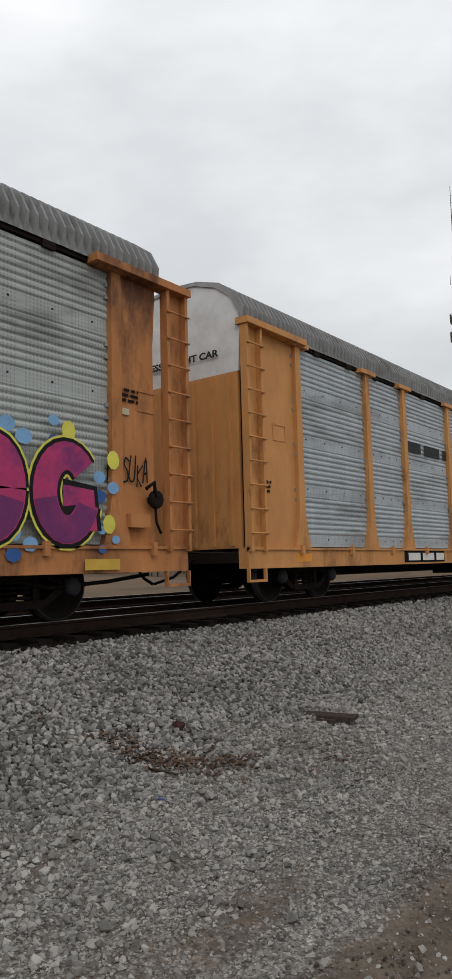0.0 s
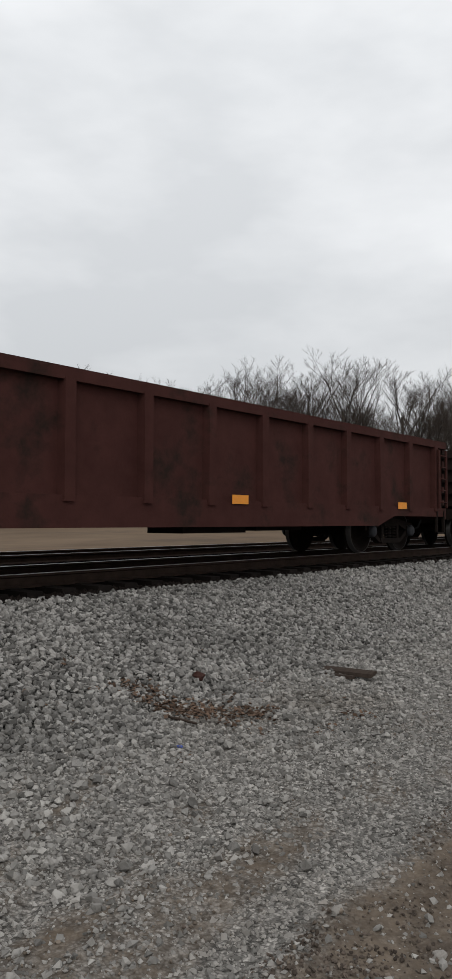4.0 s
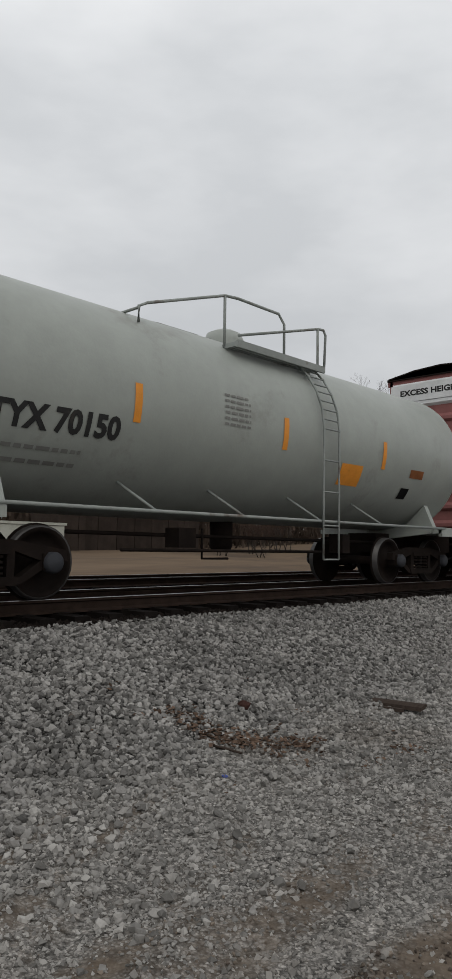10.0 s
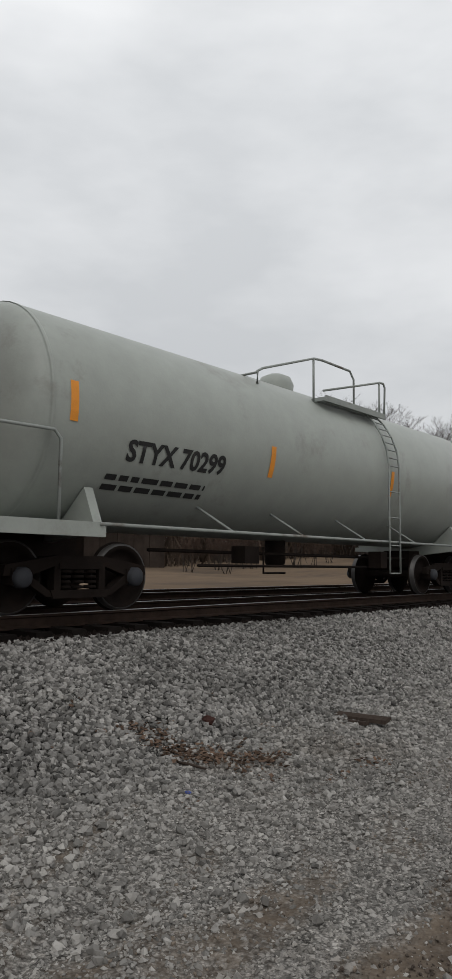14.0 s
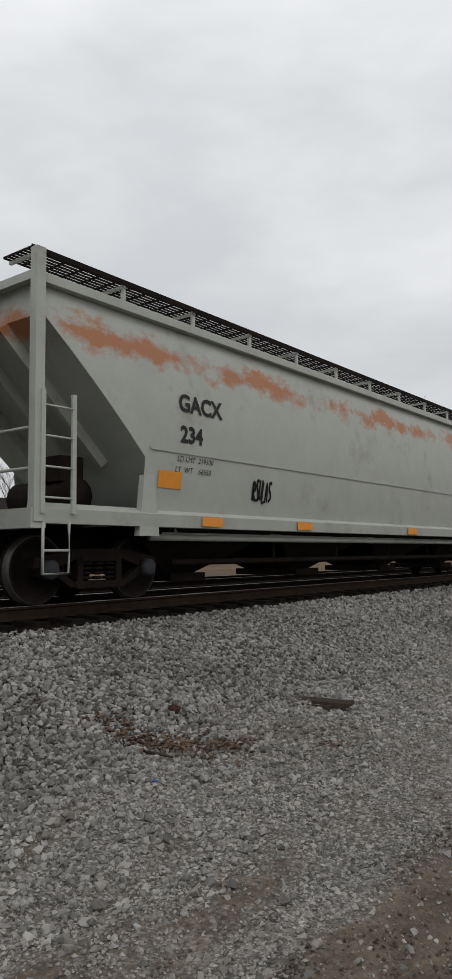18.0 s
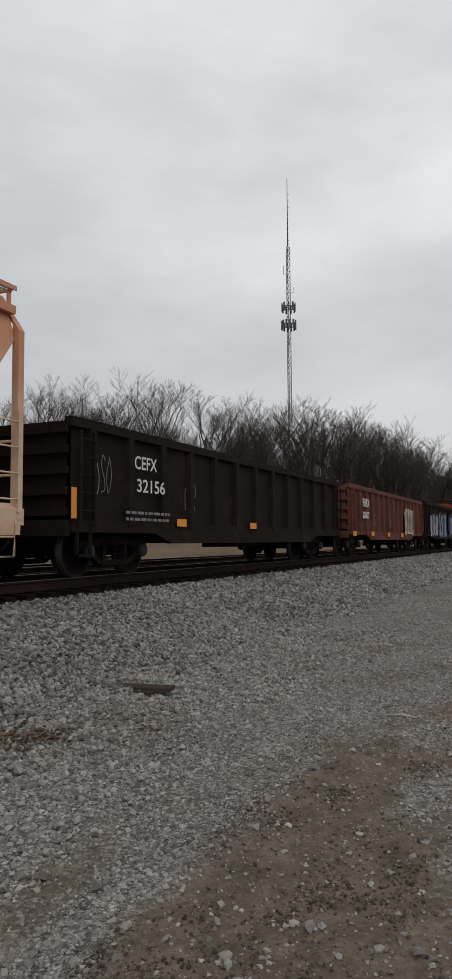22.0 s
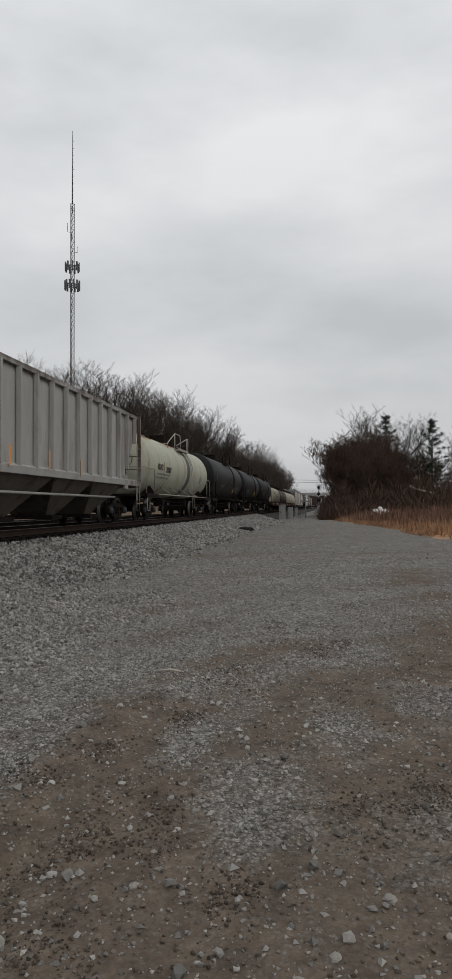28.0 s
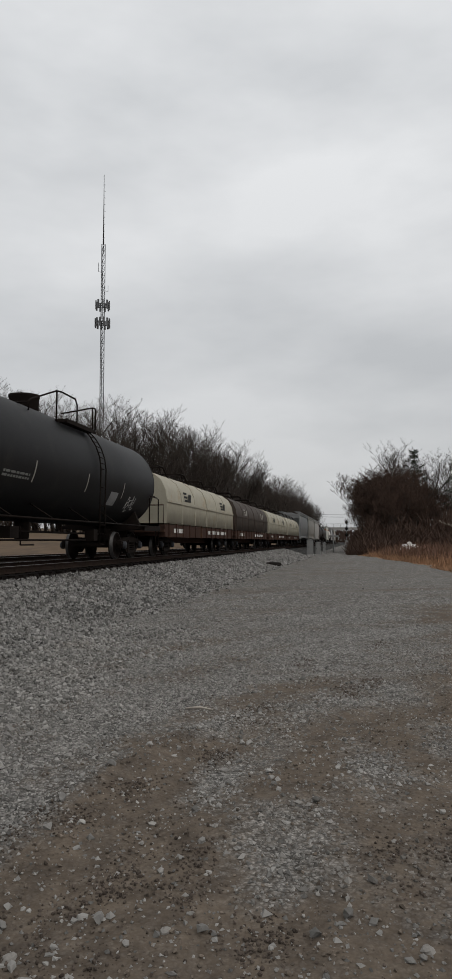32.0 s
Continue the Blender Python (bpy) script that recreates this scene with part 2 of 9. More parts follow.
# ---- mesh helpers ----
class Geo:
    """Collects faces of one part."""

    def __init__(self):
        self.v, self.f, self.m, self.s = [], [], [], []

    def add(self, vs, fs, m=0, smooth=False):
        k = len(self.v)
        self.v.extend(vs)
        self.f.extend([tuple(i + k for i in f) for f in fs])
        self.m.extend([m] * len(fs))
        self.s.extend([smooth] * len(fs))
        return self

    def box(self, x0, x1, y0, y1, z0, z1, m=0):
        vs = [(x, y, z) for z in (z0, z1) for y in (y0, y1) for x in (x0, x1)]
        return self.add(vs, [(0, 2, 3, 1), (4, 5, 7, 6), (0, 1, 5, 4), (2, 6, 7, 3), (0, 4, 6, 2), (1, 3, 7, 5)], m)

    def extrude(self, pts, axis, c0, c1, m=0, smooth=False, caps=True):
        """A closed outline (a, b), pushed along an axis: x takes (y, z), y takes (x, z), z takes (x, y)."""
        put = {"x": lambda a, b, c: (c, a, b), "y": lambda a, b, c: (a, c, b), "z": lambda a, b, c: (a, b, c)}[axis]
        n = len(pts)
        vs = [put(a, b, c0) for a, b in pts] + [put(a, b, c1) for a, b in pts]
        self.add(vs, [(i, (i + 1) % n, (i + 1) % n + n, i + n) for i in range(n)], m, smooth)
        if caps:
            self.add(vs, [tuple(range(n))[::-1], tuple(range(n, 2 * n))], m)
        return self

    def tube(self, pts, r, n=6, m=0):
        pts = [Vector(p) for p in pts]
        rings = []
        for i, p in enumerate(pts):
            d = (pts[min(i + 1, len(pts) - 1)] - pts[max(i - 1, 0)]).normalized()
            a = d.cross(Vector((0, 0, 1)) if abs(d.z) < 0.9 else Vector((1, 0, 0))).normalized()
            b = d.cross(a)
            rr = r[i] if isinstance(r, (list, tuple)) else r
            rings.append([tuple(p + a * (math.cos(q) * rr) + b * (math.sin(q) * rr)) for q in (2 * math.pi * k / n for k in range(n))])
        vs = [v for ring in rings for v in ring]
        fs = [(i * n + k, i * n + (k + 1) % n, (i + 1) * n + (k + 1) % n, (i + 1) * n + k) for i in range(len(pts) - 1) for k in range(n)]
        fs += [tuple(range(n))[::-1], tuple(range((len(pts) - 1) * n, len(pts) * n))]
        return self.add(vs, fs, m, True)

    def lathe(self, prof, axis="y", at=(0, 0, 0), n=24, m=0, arc=None):
        """A profile of (radius, place on the axis) turned round it."""
        put = {"x": lambda c, s, h: (h, c, s), "y": lambda c, s, h: (c, h, s), "z": lambda c, s, h: (c, s, h)}[axis]
        vs = []
        for r, h in prof:
            for k in range(n):
                q = 2 * math.pi * k / n
                p = put(r * math.cos(q), r * math.sin(q), h)
                vs.append((p[0] + at[0], p[1] + at[1], p[2] + at[2]))
        fs = [(i * n + k, i * n + (k + 1) % n, (i + 1) * n + (k + 1) % n, (i + 1) * n + k) for i in range(len(prof) - 1) for k in range(n)]
        return self.add(vs, fs, m, True)

    def strip(self, pts, w, y, m=0, fit=None):
        """A painted stroke of width w along points (x, z), on the plane y or on a curved side."""
        vs = []
        m_ = max(1, math.ceil(w / 0.09)) if fit else 1
        for i, (x, z) in enumerate(pts):
            ax_, az_ = pts[max(i - 1, 0)]
            bx_, bz_ = pts[min(i + 1, len(pts) - 1)]
            dx, dz = bx_ - ax_, bz_ - az_
            k = w / 2 / (math.hypot(dx, dz) or 1)
            for j in range(m_ + 1):
                sgn = 1 - 2 * j / m_
                px, pz = x - dz * k * sgn, z + dx * k * sgn
                vs.append((px, fit(px, pz) if fit else y, pz))
        q = m_ + 1
        return self.add(vs, [(q * i + j, q * (i + 1) + j, q * (i + 1) + j + 1, q * i + j + 1) for i in range(len(pts) - 1) for j in range(m_)], m)

    def mesh(self, name, mats):
        me = bpy.data.meshes.new(name)
        me.from_pydata(self.v, [], self.f)
        for mt in mats if isinstance(mats, (list, tuple)) else [mats]:
            me.materials.append(mt)
        me.polygons.foreach_set("material_index", self.m)
        me.polygons.foreach_set("use_smooth", self.s)
        me.update()
        return me


def part(name, geo, mats, parent, label="", at=(0, 0, 0)):
    """One mesh object under a thing or a part; geo is a Geo or a mesh made before."""
    ob = new(name, geo.mesh(name, mats) if isinstance(geo, Geo) else geo)
    ob.parent = parent
    ob.location = at
    return tagged(ob, label)


def thing(name, label, category, group="", kind="", at=(0, 0, 0)):
    ob = new(name)
    ob.location = at
    ob.empty_display_size = 0.3
    return tagged(ob, label, category, group, kind)


LETTERS = {}


def lettering(parent, body, x, z, size, paint, y=-1.6, fit=None, stretch=1.0, name="lettering", bold=0.012, slant=0.0, spacing=1.0):
    """Writing on a car's side in the built-in font, centred at (x, z)."""
    c = bpy.data.curves.new("writing", "FONT")
    c.body, c.size, c.align_x, c.align_y, c.offset, c.shear, c.space_character = body, size, "CENTER", "CENTER", min(bold, size * 0.04), slant, spacing
    c.resolution_u = 3
    tmp = bpy.data.objects.new("writing", c)
    me = bpy.data.meshes.new_from_object(tmp)
    bpy.data.objects.remove(tmp)
    bpy.data.curves.remove(c)
    if fit:
        # cut the letters into rows, so that they follow a round side
        bm = bmesh.new()
        bm.from_mesh(me)
        k = -size
        while k < size:
            bmesh.ops.bisect_plane(bm, geom=bm.verts[:] + bm.edges[:] + bm.faces[:], plane_co=(0, k, 0), plane_no=(0, 1, 0))
            k += 0.07
        bm.to_mesh(me)
        bm.free()
    for v in me.vertices:
        px, pz = v.co.x * stretch + x, v.co.y + z
        v.co = (px, fit(px, pz) if fit else y, pz)
    me.materials.clear()
    me.materials.append(paint)
    return part(name, me, None, parent)


def head_lettering(parent, body, y0, z0, size, paint, cyl, R, zc):
    """Writing on a tank's domed head that faces -x."""
    ob = lettering(parent, body, 0, 0, size, paint, 0, lambda px, pz: 0.0)
    for v in ob.data.vertices:
        y, z = y0 - v.co.x, z0 + v.co.z
        v.co = (-cyl - 0.5 * math.sqrt(max(0.02, 1 - (y * y + (z - zc) ** 2) / (R * R))) - 0.012, y, z)
    ob.name = "head_stencil"
    return ob


# ---- the ground ----
def toe(x):
    """Where the ballast runs out on the lot."""
    return 4.05 + 0.10 * min(max(x, 0.0), 7.0) + 0.25 * noise.noise((x * 0.35, 3.1, 0))


def turn_radius(x, y):
    """Wheels sweep round the lot in nested bends; this names the bend that a spot lies on."""
    qx, qy = x - 3.5 + 7.3 * 0.75, y + 5.5 - 7.3 * 0.5
    qv, k = qx * 0.75 - qy * 0.5, 1 - 0.8125
    return (math.sqrt(qv * qv + k * (qx * qx + qy * qy)) - qv) / k


RUTS = ((3.9, 0.022, 0.20), (4.7, -0.03, 0.22), (5.5, 0.022, 0.16), (6.3, -0.032, 0.22), (7.1, 0.05, 0.18), (8.2, -0.025, 0.25), (9.3, 0.025, 0.2), (10.9, -0.03, 0.3), (12.6, 0.035, 0.3), (14.0, -0.04, 0.35), (15.8, 0.035, 0.4), (18.0, -0.05, 0.5), (21.0, 0.04, 0.5))


def ruts(x, y):
    r = turn_radius(x, y) + 0.22 * noise.noise((x * 0.6, y * 0.6, 17))
    return sum(h * math.exp(-((r - c) / w) ** 2) for c, h, w in RUTS if abs(r - c) < 3 * w) * (0.65 + 0.9 * noise.noise((x * 0.45, y * 0.45, 27)))


def ground_z(x, y):
    lot = 0.03 * noise.noise((x * 0.5, y * 0.5, 0)) + 0.014 * noise.noise((x * 2.3, y * 2.3, 5))
    if y < -12:
        return lot + min(6.0, (-12 - y) * 0.10) * min(1.0, max(0.0, (x - 40) / 60))
    t = toe(x)
    if y < t:
        if -6 < y and 0 < x < 45:
            lot += ruts(x, y) * min(1.0, (t - y) / 1.2)
        return lot + 0.06 * max(0.0, 1 - (t - y) / 1.5)
    if y < 7.0:
        k = (y - t) / (7.0 - t)
        return 0.06 + (BED - 0.06) * (k ** 0.9) + 0.03 * noise.noise((x * 1.3, y * 1.3, 2)) + lot * (1 - k)
    if y < 16.0:
        return BED
    if y < 18.5:
        return BED - 0.35 * (y - 16.0) / 2.5
    lift = min(1.0, max(0.0, y - 18.5) * 0.055) + min(2.5, max(0.0, y - 46) * 0.06)
    if x > 40:
        lift += min(1.4, (x - 40) * 0.05) * min(1.0, max(0.0, y - 17.5) / 4.0)
    return 0.37 + lift + 0.10 * noise.noise((x * 0.15, y * 0.15, 1))


DRIFTS = ((5.9, 1.15), (4.9, 0.85), (4.2, 0.40), (3.7, 0.24), (3.0, 0.2), (2.6, 0.08), (6.5, -0.6), (5.4, -0.15), (7.6, -0.5), (2.0, 1.6), (2.6, 1.75))
BARE = ((3.2, 0.12), (5.4, -0.42), (9.8, -1.5), (4.9, 0.34), (2.85, 0.6), (3.6, 1.1), (5.2, 1.35), (4.6, -0.1))


def dirt(x, y):
    """How far brown dirt covers the grey gravel at a spot, 0 to 1; it follows the bends of the wheels."""
    if y > toe(x) or x > 60 or x < -20:
        return 0.0
    r = turn_radius(x, y)
    q = math.atan2(y + 5.5, x - 3.5)
    k = 0.50 + 0.62 * min(0.45, max(-0.58, (7.35 - r) / 1.3)) + (0.30 * min(1.0, max(0.0, (3.5 - x) / 0.7)) if y < 2.5 else 0.0)
    k += 0.75 * noise.noise((r * 1.25, q * 3.0, 3)) + 0.40 * noise.noise((x * 2.4, y * 2.4, 9)) + 0.15 * noise.noise((x * 7, y * 7, 19))
    k += 0.55 * math.exp(-((x - 15.5) / 4.5) ** 2 - ((y + 1.9) / 0.8) ** 2)
    if x < 12 and y < 2.6:
        k -= 0.55 * math.exp(-2.6 * min(((x - a) * 0.9) ** 2 + ((y - b) * 2.2) ** 2 for a, b in DRIFTS))
        k += 0.45 * math.exp(-3.5 * min(((x - a) * 0.8) ** 2 + ((y - b) * 2.0) ** 2 for a, b in BARE))
    return min(1.0, max(0.0, k)) * min(1.0, max(0.0, (toe(x) - y) / 0.8))


def spread(lo, hi, fine_lo, fine_hi, step, grow):
    """Grid lines, close together in the middle and ever wider outside."""
    mid = [fine_lo + i * step for i in range(int((fine_hi - fine_lo) / step) + 1)]
    out, d, q = [], step, fine_hi
    while q < hi:
        d *= grow
        q += d
        out.append(min(q, hi))
    left, d, q = [], step, fine_lo
    while q > lo:
        d *= grow
        q -= d
        left.append(max(q, lo))
    return left[::-1] + mid + out


def lot_material():
    """Crushed grey stone; brown dirt shows where the mesh names it."""
    m = mat("gravel_lot_with_brown_dirt", (0.238, 0.225, 0.208), 0.92, 0, 0.30, 3.0, (0.15, 0.138, 0.124), 0.34, 2.2, cells=30, gap=0.5)
    n, l = m.node_tree.nodes, m.node_tree.links
    b = n["Principled BSDF"]
    grey = b.inputs["Base Color"].links[0].from_socket
    tc = n.new("ShaderNodeTexCoord")
    at = n.new("ShaderNodeAttribute")
    at.attribute_name = "dirt"
    fine = n.new("ShaderNodeTexNoise")
    fine.inputs["Scale"].default_value, fine.inputs["Detail"].default_value, fine.inputs["Roughness"].default_value = 9.0, 8, 0.7
    l.new(tc.outputs["Object"], fine.inputs["Vector"])
    jag = n.new("ShaderNodeMath")
    jag.operation = "MULTIPLY_ADD"
    jag.inputs[1].default_value, jag.inputs[2].default_value = 1.1, -0.55
    l.new(fine.outputs["Fac"], jag.inputs[0])
    add = n.new("ShaderNodeMath")
    l.new(at.outputs["Fac"], add.inputs[0])
    l.new(jag.outputs["Value"], add.inputs[1])
    rng = n.new("ShaderNodeMapRange")
    rng.inputs["From Min"].default_value, rng.inputs["From Max"].default_value = 0.12, 0.85
    rng.inputs["To Max"].default_value = 0.88
    l.new(add.outputs["Value"], rng.inputs["Value"])
    dn = n.new("ShaderNodeTexNoise")
    dn.inputs["Scale"].default_value, dn.inputs["Detail"].default_value, dn.inputs["Roughness"].default_value = 4.5, 12, 0.72
    l.new(tc.outputs["Object"], dn.inputs["Vector"])
    dr = n.new("ShaderNodeValToRGB")
    dr.color_ramp.elements[0].position, dr.color_ramp.elements[0].color = 0.36, (0.072, 0.056, 0.043, 1)
    dr.color_ramp.elements[1].position, dr.color_ramp.elements[1].color = 0.64, (0.150, 0.118, 0.089, 1)
    l.new(dn.outputs["Fac"], dr.inputs["Fac"])
    mx = n.new("ShaderNodeMixRGB")
    l.new(rng.outputs["Result"], mx.inputs[0])
    l.new(grey, mx.inputs[1])
    l.new(dr.outputs["Color"], mx.inputs[2])
    l.new(mx.outputs["Color"], b.inputs["Base Color"])
    return m


def grass_edge(x):
    """Where dry grass begins along the lot's far side."""
    return np.interp(x, (18, 28.6, 39, 46, 57, 66, 76, 88), (-9.0, -6.8, -5.2, -4.8, -4.4, -2.7, -1.8, 0.3))


def build_ground():
    xs = spread(-2500, 2500, 1.0, 19, 0.10, 1.06)
    ys = spread(-2500, 2500, -2.5, 7.2, 0.09, 1.10)
    nx = len(xs)
    vs = [(x, y, ground_z(x, y)) for y in ys for x in xs]
    g = Geo()
    fs, ms = [], []
    for j in range(len(ys) - 1):
        yc = (ys[j] + ys[j + 1]) / 2
        for i in range(nx - 1):
            xc = (xs[i] + xs[i + 1]) / 2
            k = 0
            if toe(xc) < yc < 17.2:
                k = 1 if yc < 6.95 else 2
            elif yc >= 17.2:
                k = 4
            elif xc > 18 and yc < grass_edge(xc) + 0.5 * noise.noise((xc * 0.4, 0, 4)):
                k = 3
            fs.append((j * nx + i, j * nx + i + 1, (j + 1) * nx + i + 1, (j + 1) * nx + i))
            ms.append(k)
    g.v, g.f, g.m, g.s = vs, fs, ms, [True] * len(fs)
    me = g.mesh("ground", [lot_material(), BALLAST, OILED_SHADED, STRAW, FIELD])
    me.attributes.new("dirt", "FLOAT", "POINT").data.foreach_set("value", [dirt(x, y) for x, y, z in vs])
    ob = new("ground", me)
    return tagged(ob, "gravel lot with brown dirt and a ballast shoulder beside the railway", "ground", kind="structure")


ground = build_ground()


def scatter(name, n, area, size, flat, material, label, keep=None, bury=0.25, skew=1.6, chunky=False):
    """Many small stones in one mesh, each an own eight-sided lump."""
    rs = np.random.RandomState(len(name) + n)
    (x0, x1), (y0, y1) = area
    xs = x0 + (x1 - x0) * rs.rand(n) ** skew
    ys = y0 + (y1 - y0) * rs.rand(n)
    if keep:
        ok = np.array([keep(x, y) for x, y in zip(xs, ys)])
        xs, ys = xs[ok], ys[ok]
        n = len(xs)
    zs = np.array([ground_z(x, y) for x, y in zip(xs, ys)])
    base = np.array([(1, 0, 0), (-1, 0, 0), (0, 1, 0), (0, -1, 0), (0, 0, 1), (0, 0, -1)], float)
    tri = np.array([(0, 2, 4), (2, 1, 4), (1, 3, 4), (3, 0, 4), (2, 0, 5), (1, 2, 5), (3, 1, 5), (0, 3, 5)])
    if chunky:
        g_ = (1 + 5 ** 0.5) / 2
        base = np.array([(-1, g_, 0), (1, g_, 0), (-1, -g_, 0), (1, -g_, 0), (0, -1, g_), (0, 1, g_), (0, -1, -g_), (0, 1, -g_), (g_, 0, -1), (g_, 0, 1), (-g_, 0, -1), (-g_, 0, 1)], float) / 1.9
        tri = np.array([(0, 11, 5), (0, 5, 1), (0, 1, 7), (0, 7, 10), (0, 10, 11), (1, 5, 9), (5, 11, 4), (11, 10, 2), (10, 7, 6), (7, 1, 8), (3, 9, 4), (3, 4, 2), (3, 2, 6), (3, 6, 8), (3, 8, 9), (4, 9, 5), (2, 4, 11), (6, 2, 10), (8, 6, 7), (9, 8, 1)])
    nv = len(base)
    s = size * (0.45 + 1.1 * rs.rand(n) ** 2) * (1 + np.maximum(0.0, xs - 11) * 0.02)
    P = base[None] * (s[:, None, None] * np.array([1, 0.75, flat])) * (0.75 + 0.5 * rs.rand(n, nv, 1)) + rs.randn(n, nv, 3) * s[:, None, None] * 0.15
    q, tl = rs.rand(n) * 6.283, rs.randn(n) * 0.35
    c, sn = np.cos(q)[:, None], np.sin(q)[:, None]
    X, Y, Z = P[..., 0] * c - P[..., 1] * sn, P[..., 0] * sn + P[..., 1] * c, P[..., 2]
    c, sn = np.cos(tl)[:, None], np.sin(tl)[:, None]
    Y, Z = Y * c - Z * sn, Y * sn + Z * c
    V = np.stack([X + xs[:, None], Y + ys[:, None], Z + (zs + s * flat * (bury + (1.5 * rs.rand(n) - 0.75 if chunky else 0.0)))[:, None]], -1).reshape(-1, 3)
    Fc = (tri[None] + nv * np.arange(n)[:, None, None]).reshape(-1, 3)
    me = bpy.data.meshes.new(name)
    me.from_pydata(V.tolist(), [], Fc.tolist())
    me.materials.append(material)
    return tagged(new(name, me), label, "gravel", kind="stuff")


rs_g = random.Random(8)
CLODS = ((4.05, 1.58), (4.3, 1.48), (4.48, 1.37), (3.9, 1.64), (6.92, 0.75), (6.6, 0.85), (5.5, 1.0), (2.96, 1.16), (3.3, 0.78), (3.54, 0.75), (4.25, -0.65), (3.96, -0.48), (3.77, -0.25), (8.3, -0.2), (7.9, 0.0), (2.36, 1.42), (2.28, 1.6), (2.5, 0.92), (2.06, 0.68), (2.31, 0.84), (2.99, 0.34), (9.6, 0.6), (11.5, -0.4), (2.7, 1.44), (2.93, 1.12), (3.41, 1.0))


def cloddy(x, y):
    """Rough dark patches where wheels have torn up the dirt."""
    d = min(((x - a) * 1.3) ** 2 + ((y - b) * 2.8) ** 2 for a, b in CLODS)
    return rs_g.random() < 1.6 * math.exp(-d * 8.0) * (0.5 + 1.0 * noise.noise((x * 3.1, y * 4.0, 51))) + 0.008 * dirt(x, y)


def litter(x, y):
    """The patch of brown leaves at the ballast's foot, 0 to 1."""
    u, v = (x - 4.6) * 0.51 - (y - 4.25) * 0.86, (x - 4.6) * 0.86 + (y - 4.25) * 0.51
    return math.exp(-((u / 0.75) ** 2 + (v / 0.30) ** 2) * 1.2) + 0.45 * noise.noise((x * 3.0, y * 3.0, 71))


def shoulder(x, y):
    """The ballast thins out over its toe."""
    return rs_g.random() < (y - toe(x) + 0.6 + 0.5 * noise.noise((x * 1.7, y * 1.7, 7))) / 0.8 and not (3.5 < x < 6 and y < 5.4 and rs_g.random() < 0.8 * litter(x, y))


def on_lot(x, y, share=1.0, least=0.08):
    return y < toe(x) + 0.25 and rs_g.random() < max(least, share * (1 - 1.15 * dirt(x, y)))


scatter("ballast_stones", 70000, ((0.3, 11), (3.2, 7.05)), 0.0255, 0.8, STONE, "coarse grey limestone ballast heaped beside the track", shoulder, 0.5, 1.0, True)
scatter("far_ballast_stones", 75000, ((11, 75), (3.2, 7.05)), 0.036, 0.8, STONE, "grey limestone ballast running on along the track", shoulder, 0.4, 1.7)
scatter("near_ballast_stones", 26000, ((-16, 0.3), (3.2, 7.05)), 0.033, 0.8, STONE, "grey limestone ballast beside the track", shoulder, 0.4, 1.0)
scatter("toe_gravel", 26000, ((2.0, 13), (2.3, 5.2)), 0.0225, 0.75, PEBBLE, "crushed grey stone strewn along the foot of the ballast",
        lambda x, y: y < toe(x) + 0.35 and rs_g.random() < 0.25 + 0.55 * (y - 2.6), 0.2, 1.1, True)
scatter("coarse_gravel", 80000, ((1.4, 22), (-2.5, 5.2)), 0.0165, 0.75, PEBBLE, "crushed grey gravel spread between ballast and dirt",
        lambda x, y: on_lot(x, y, 0.8, 0.06), 0.12, 1.5)
scatter("fine_gravel", 130000, ((1.3, 14), (-2.5, 4.8)), 0.0095, 0.8, PEBBLE, "small grey gravel trodden into the lot",
        lambda x, y: on_lot(x, y, 1.0, 0.22), 0.1, 1.5)
scatter("loose_gravel", 3200, ((1.2, 30), (-5.0, 5.0)), 0.021, 0.7, PEBBLE, "loose pale stones lying on the gravel lot", lambda x, y: y < toe(x), 0.25, 1.6, True)
scatter("dirt_clods", 120000, ((1.5, 12), (-1.5, 2.2)), 0.0075, 0.8, CLOD, "dark brown clods of dirt in rough patches on the lot", cloddy, 0.3, 1.2, True)
scatter("brown_lumps", 42000, ((1.4, 15), (-3.0, 2.8)), 0.0085, 0.8, LUMP, "brown lumps of dirt strewn over the lot",
        lambda x, y: rs_g.random() < dirt(x, y) * (0.6 + 0.9 * noise.noise((x * 0.9, y * 1.6, 41))), 0.2, 1.4, True)
scatter("leaf_litter", 26000, ((3.4, 6.0), (3.0, 5.6)), 0.020, 0.3, LEAF, "matted brown leaves and twigs at the foot of the ballast",
        lambda x, y: rs_g.random() < 0.8 * litter(x, y) - 0.12, 4.0, 1.0)
scatter("oiled_stones", 14000, ((0.5, 60), (6.95, 7.9)), 0.035, 0.7, OILED_SHADED, "ballast stones between the tie ends, near-black from oil and painted shade", None, 0.3)


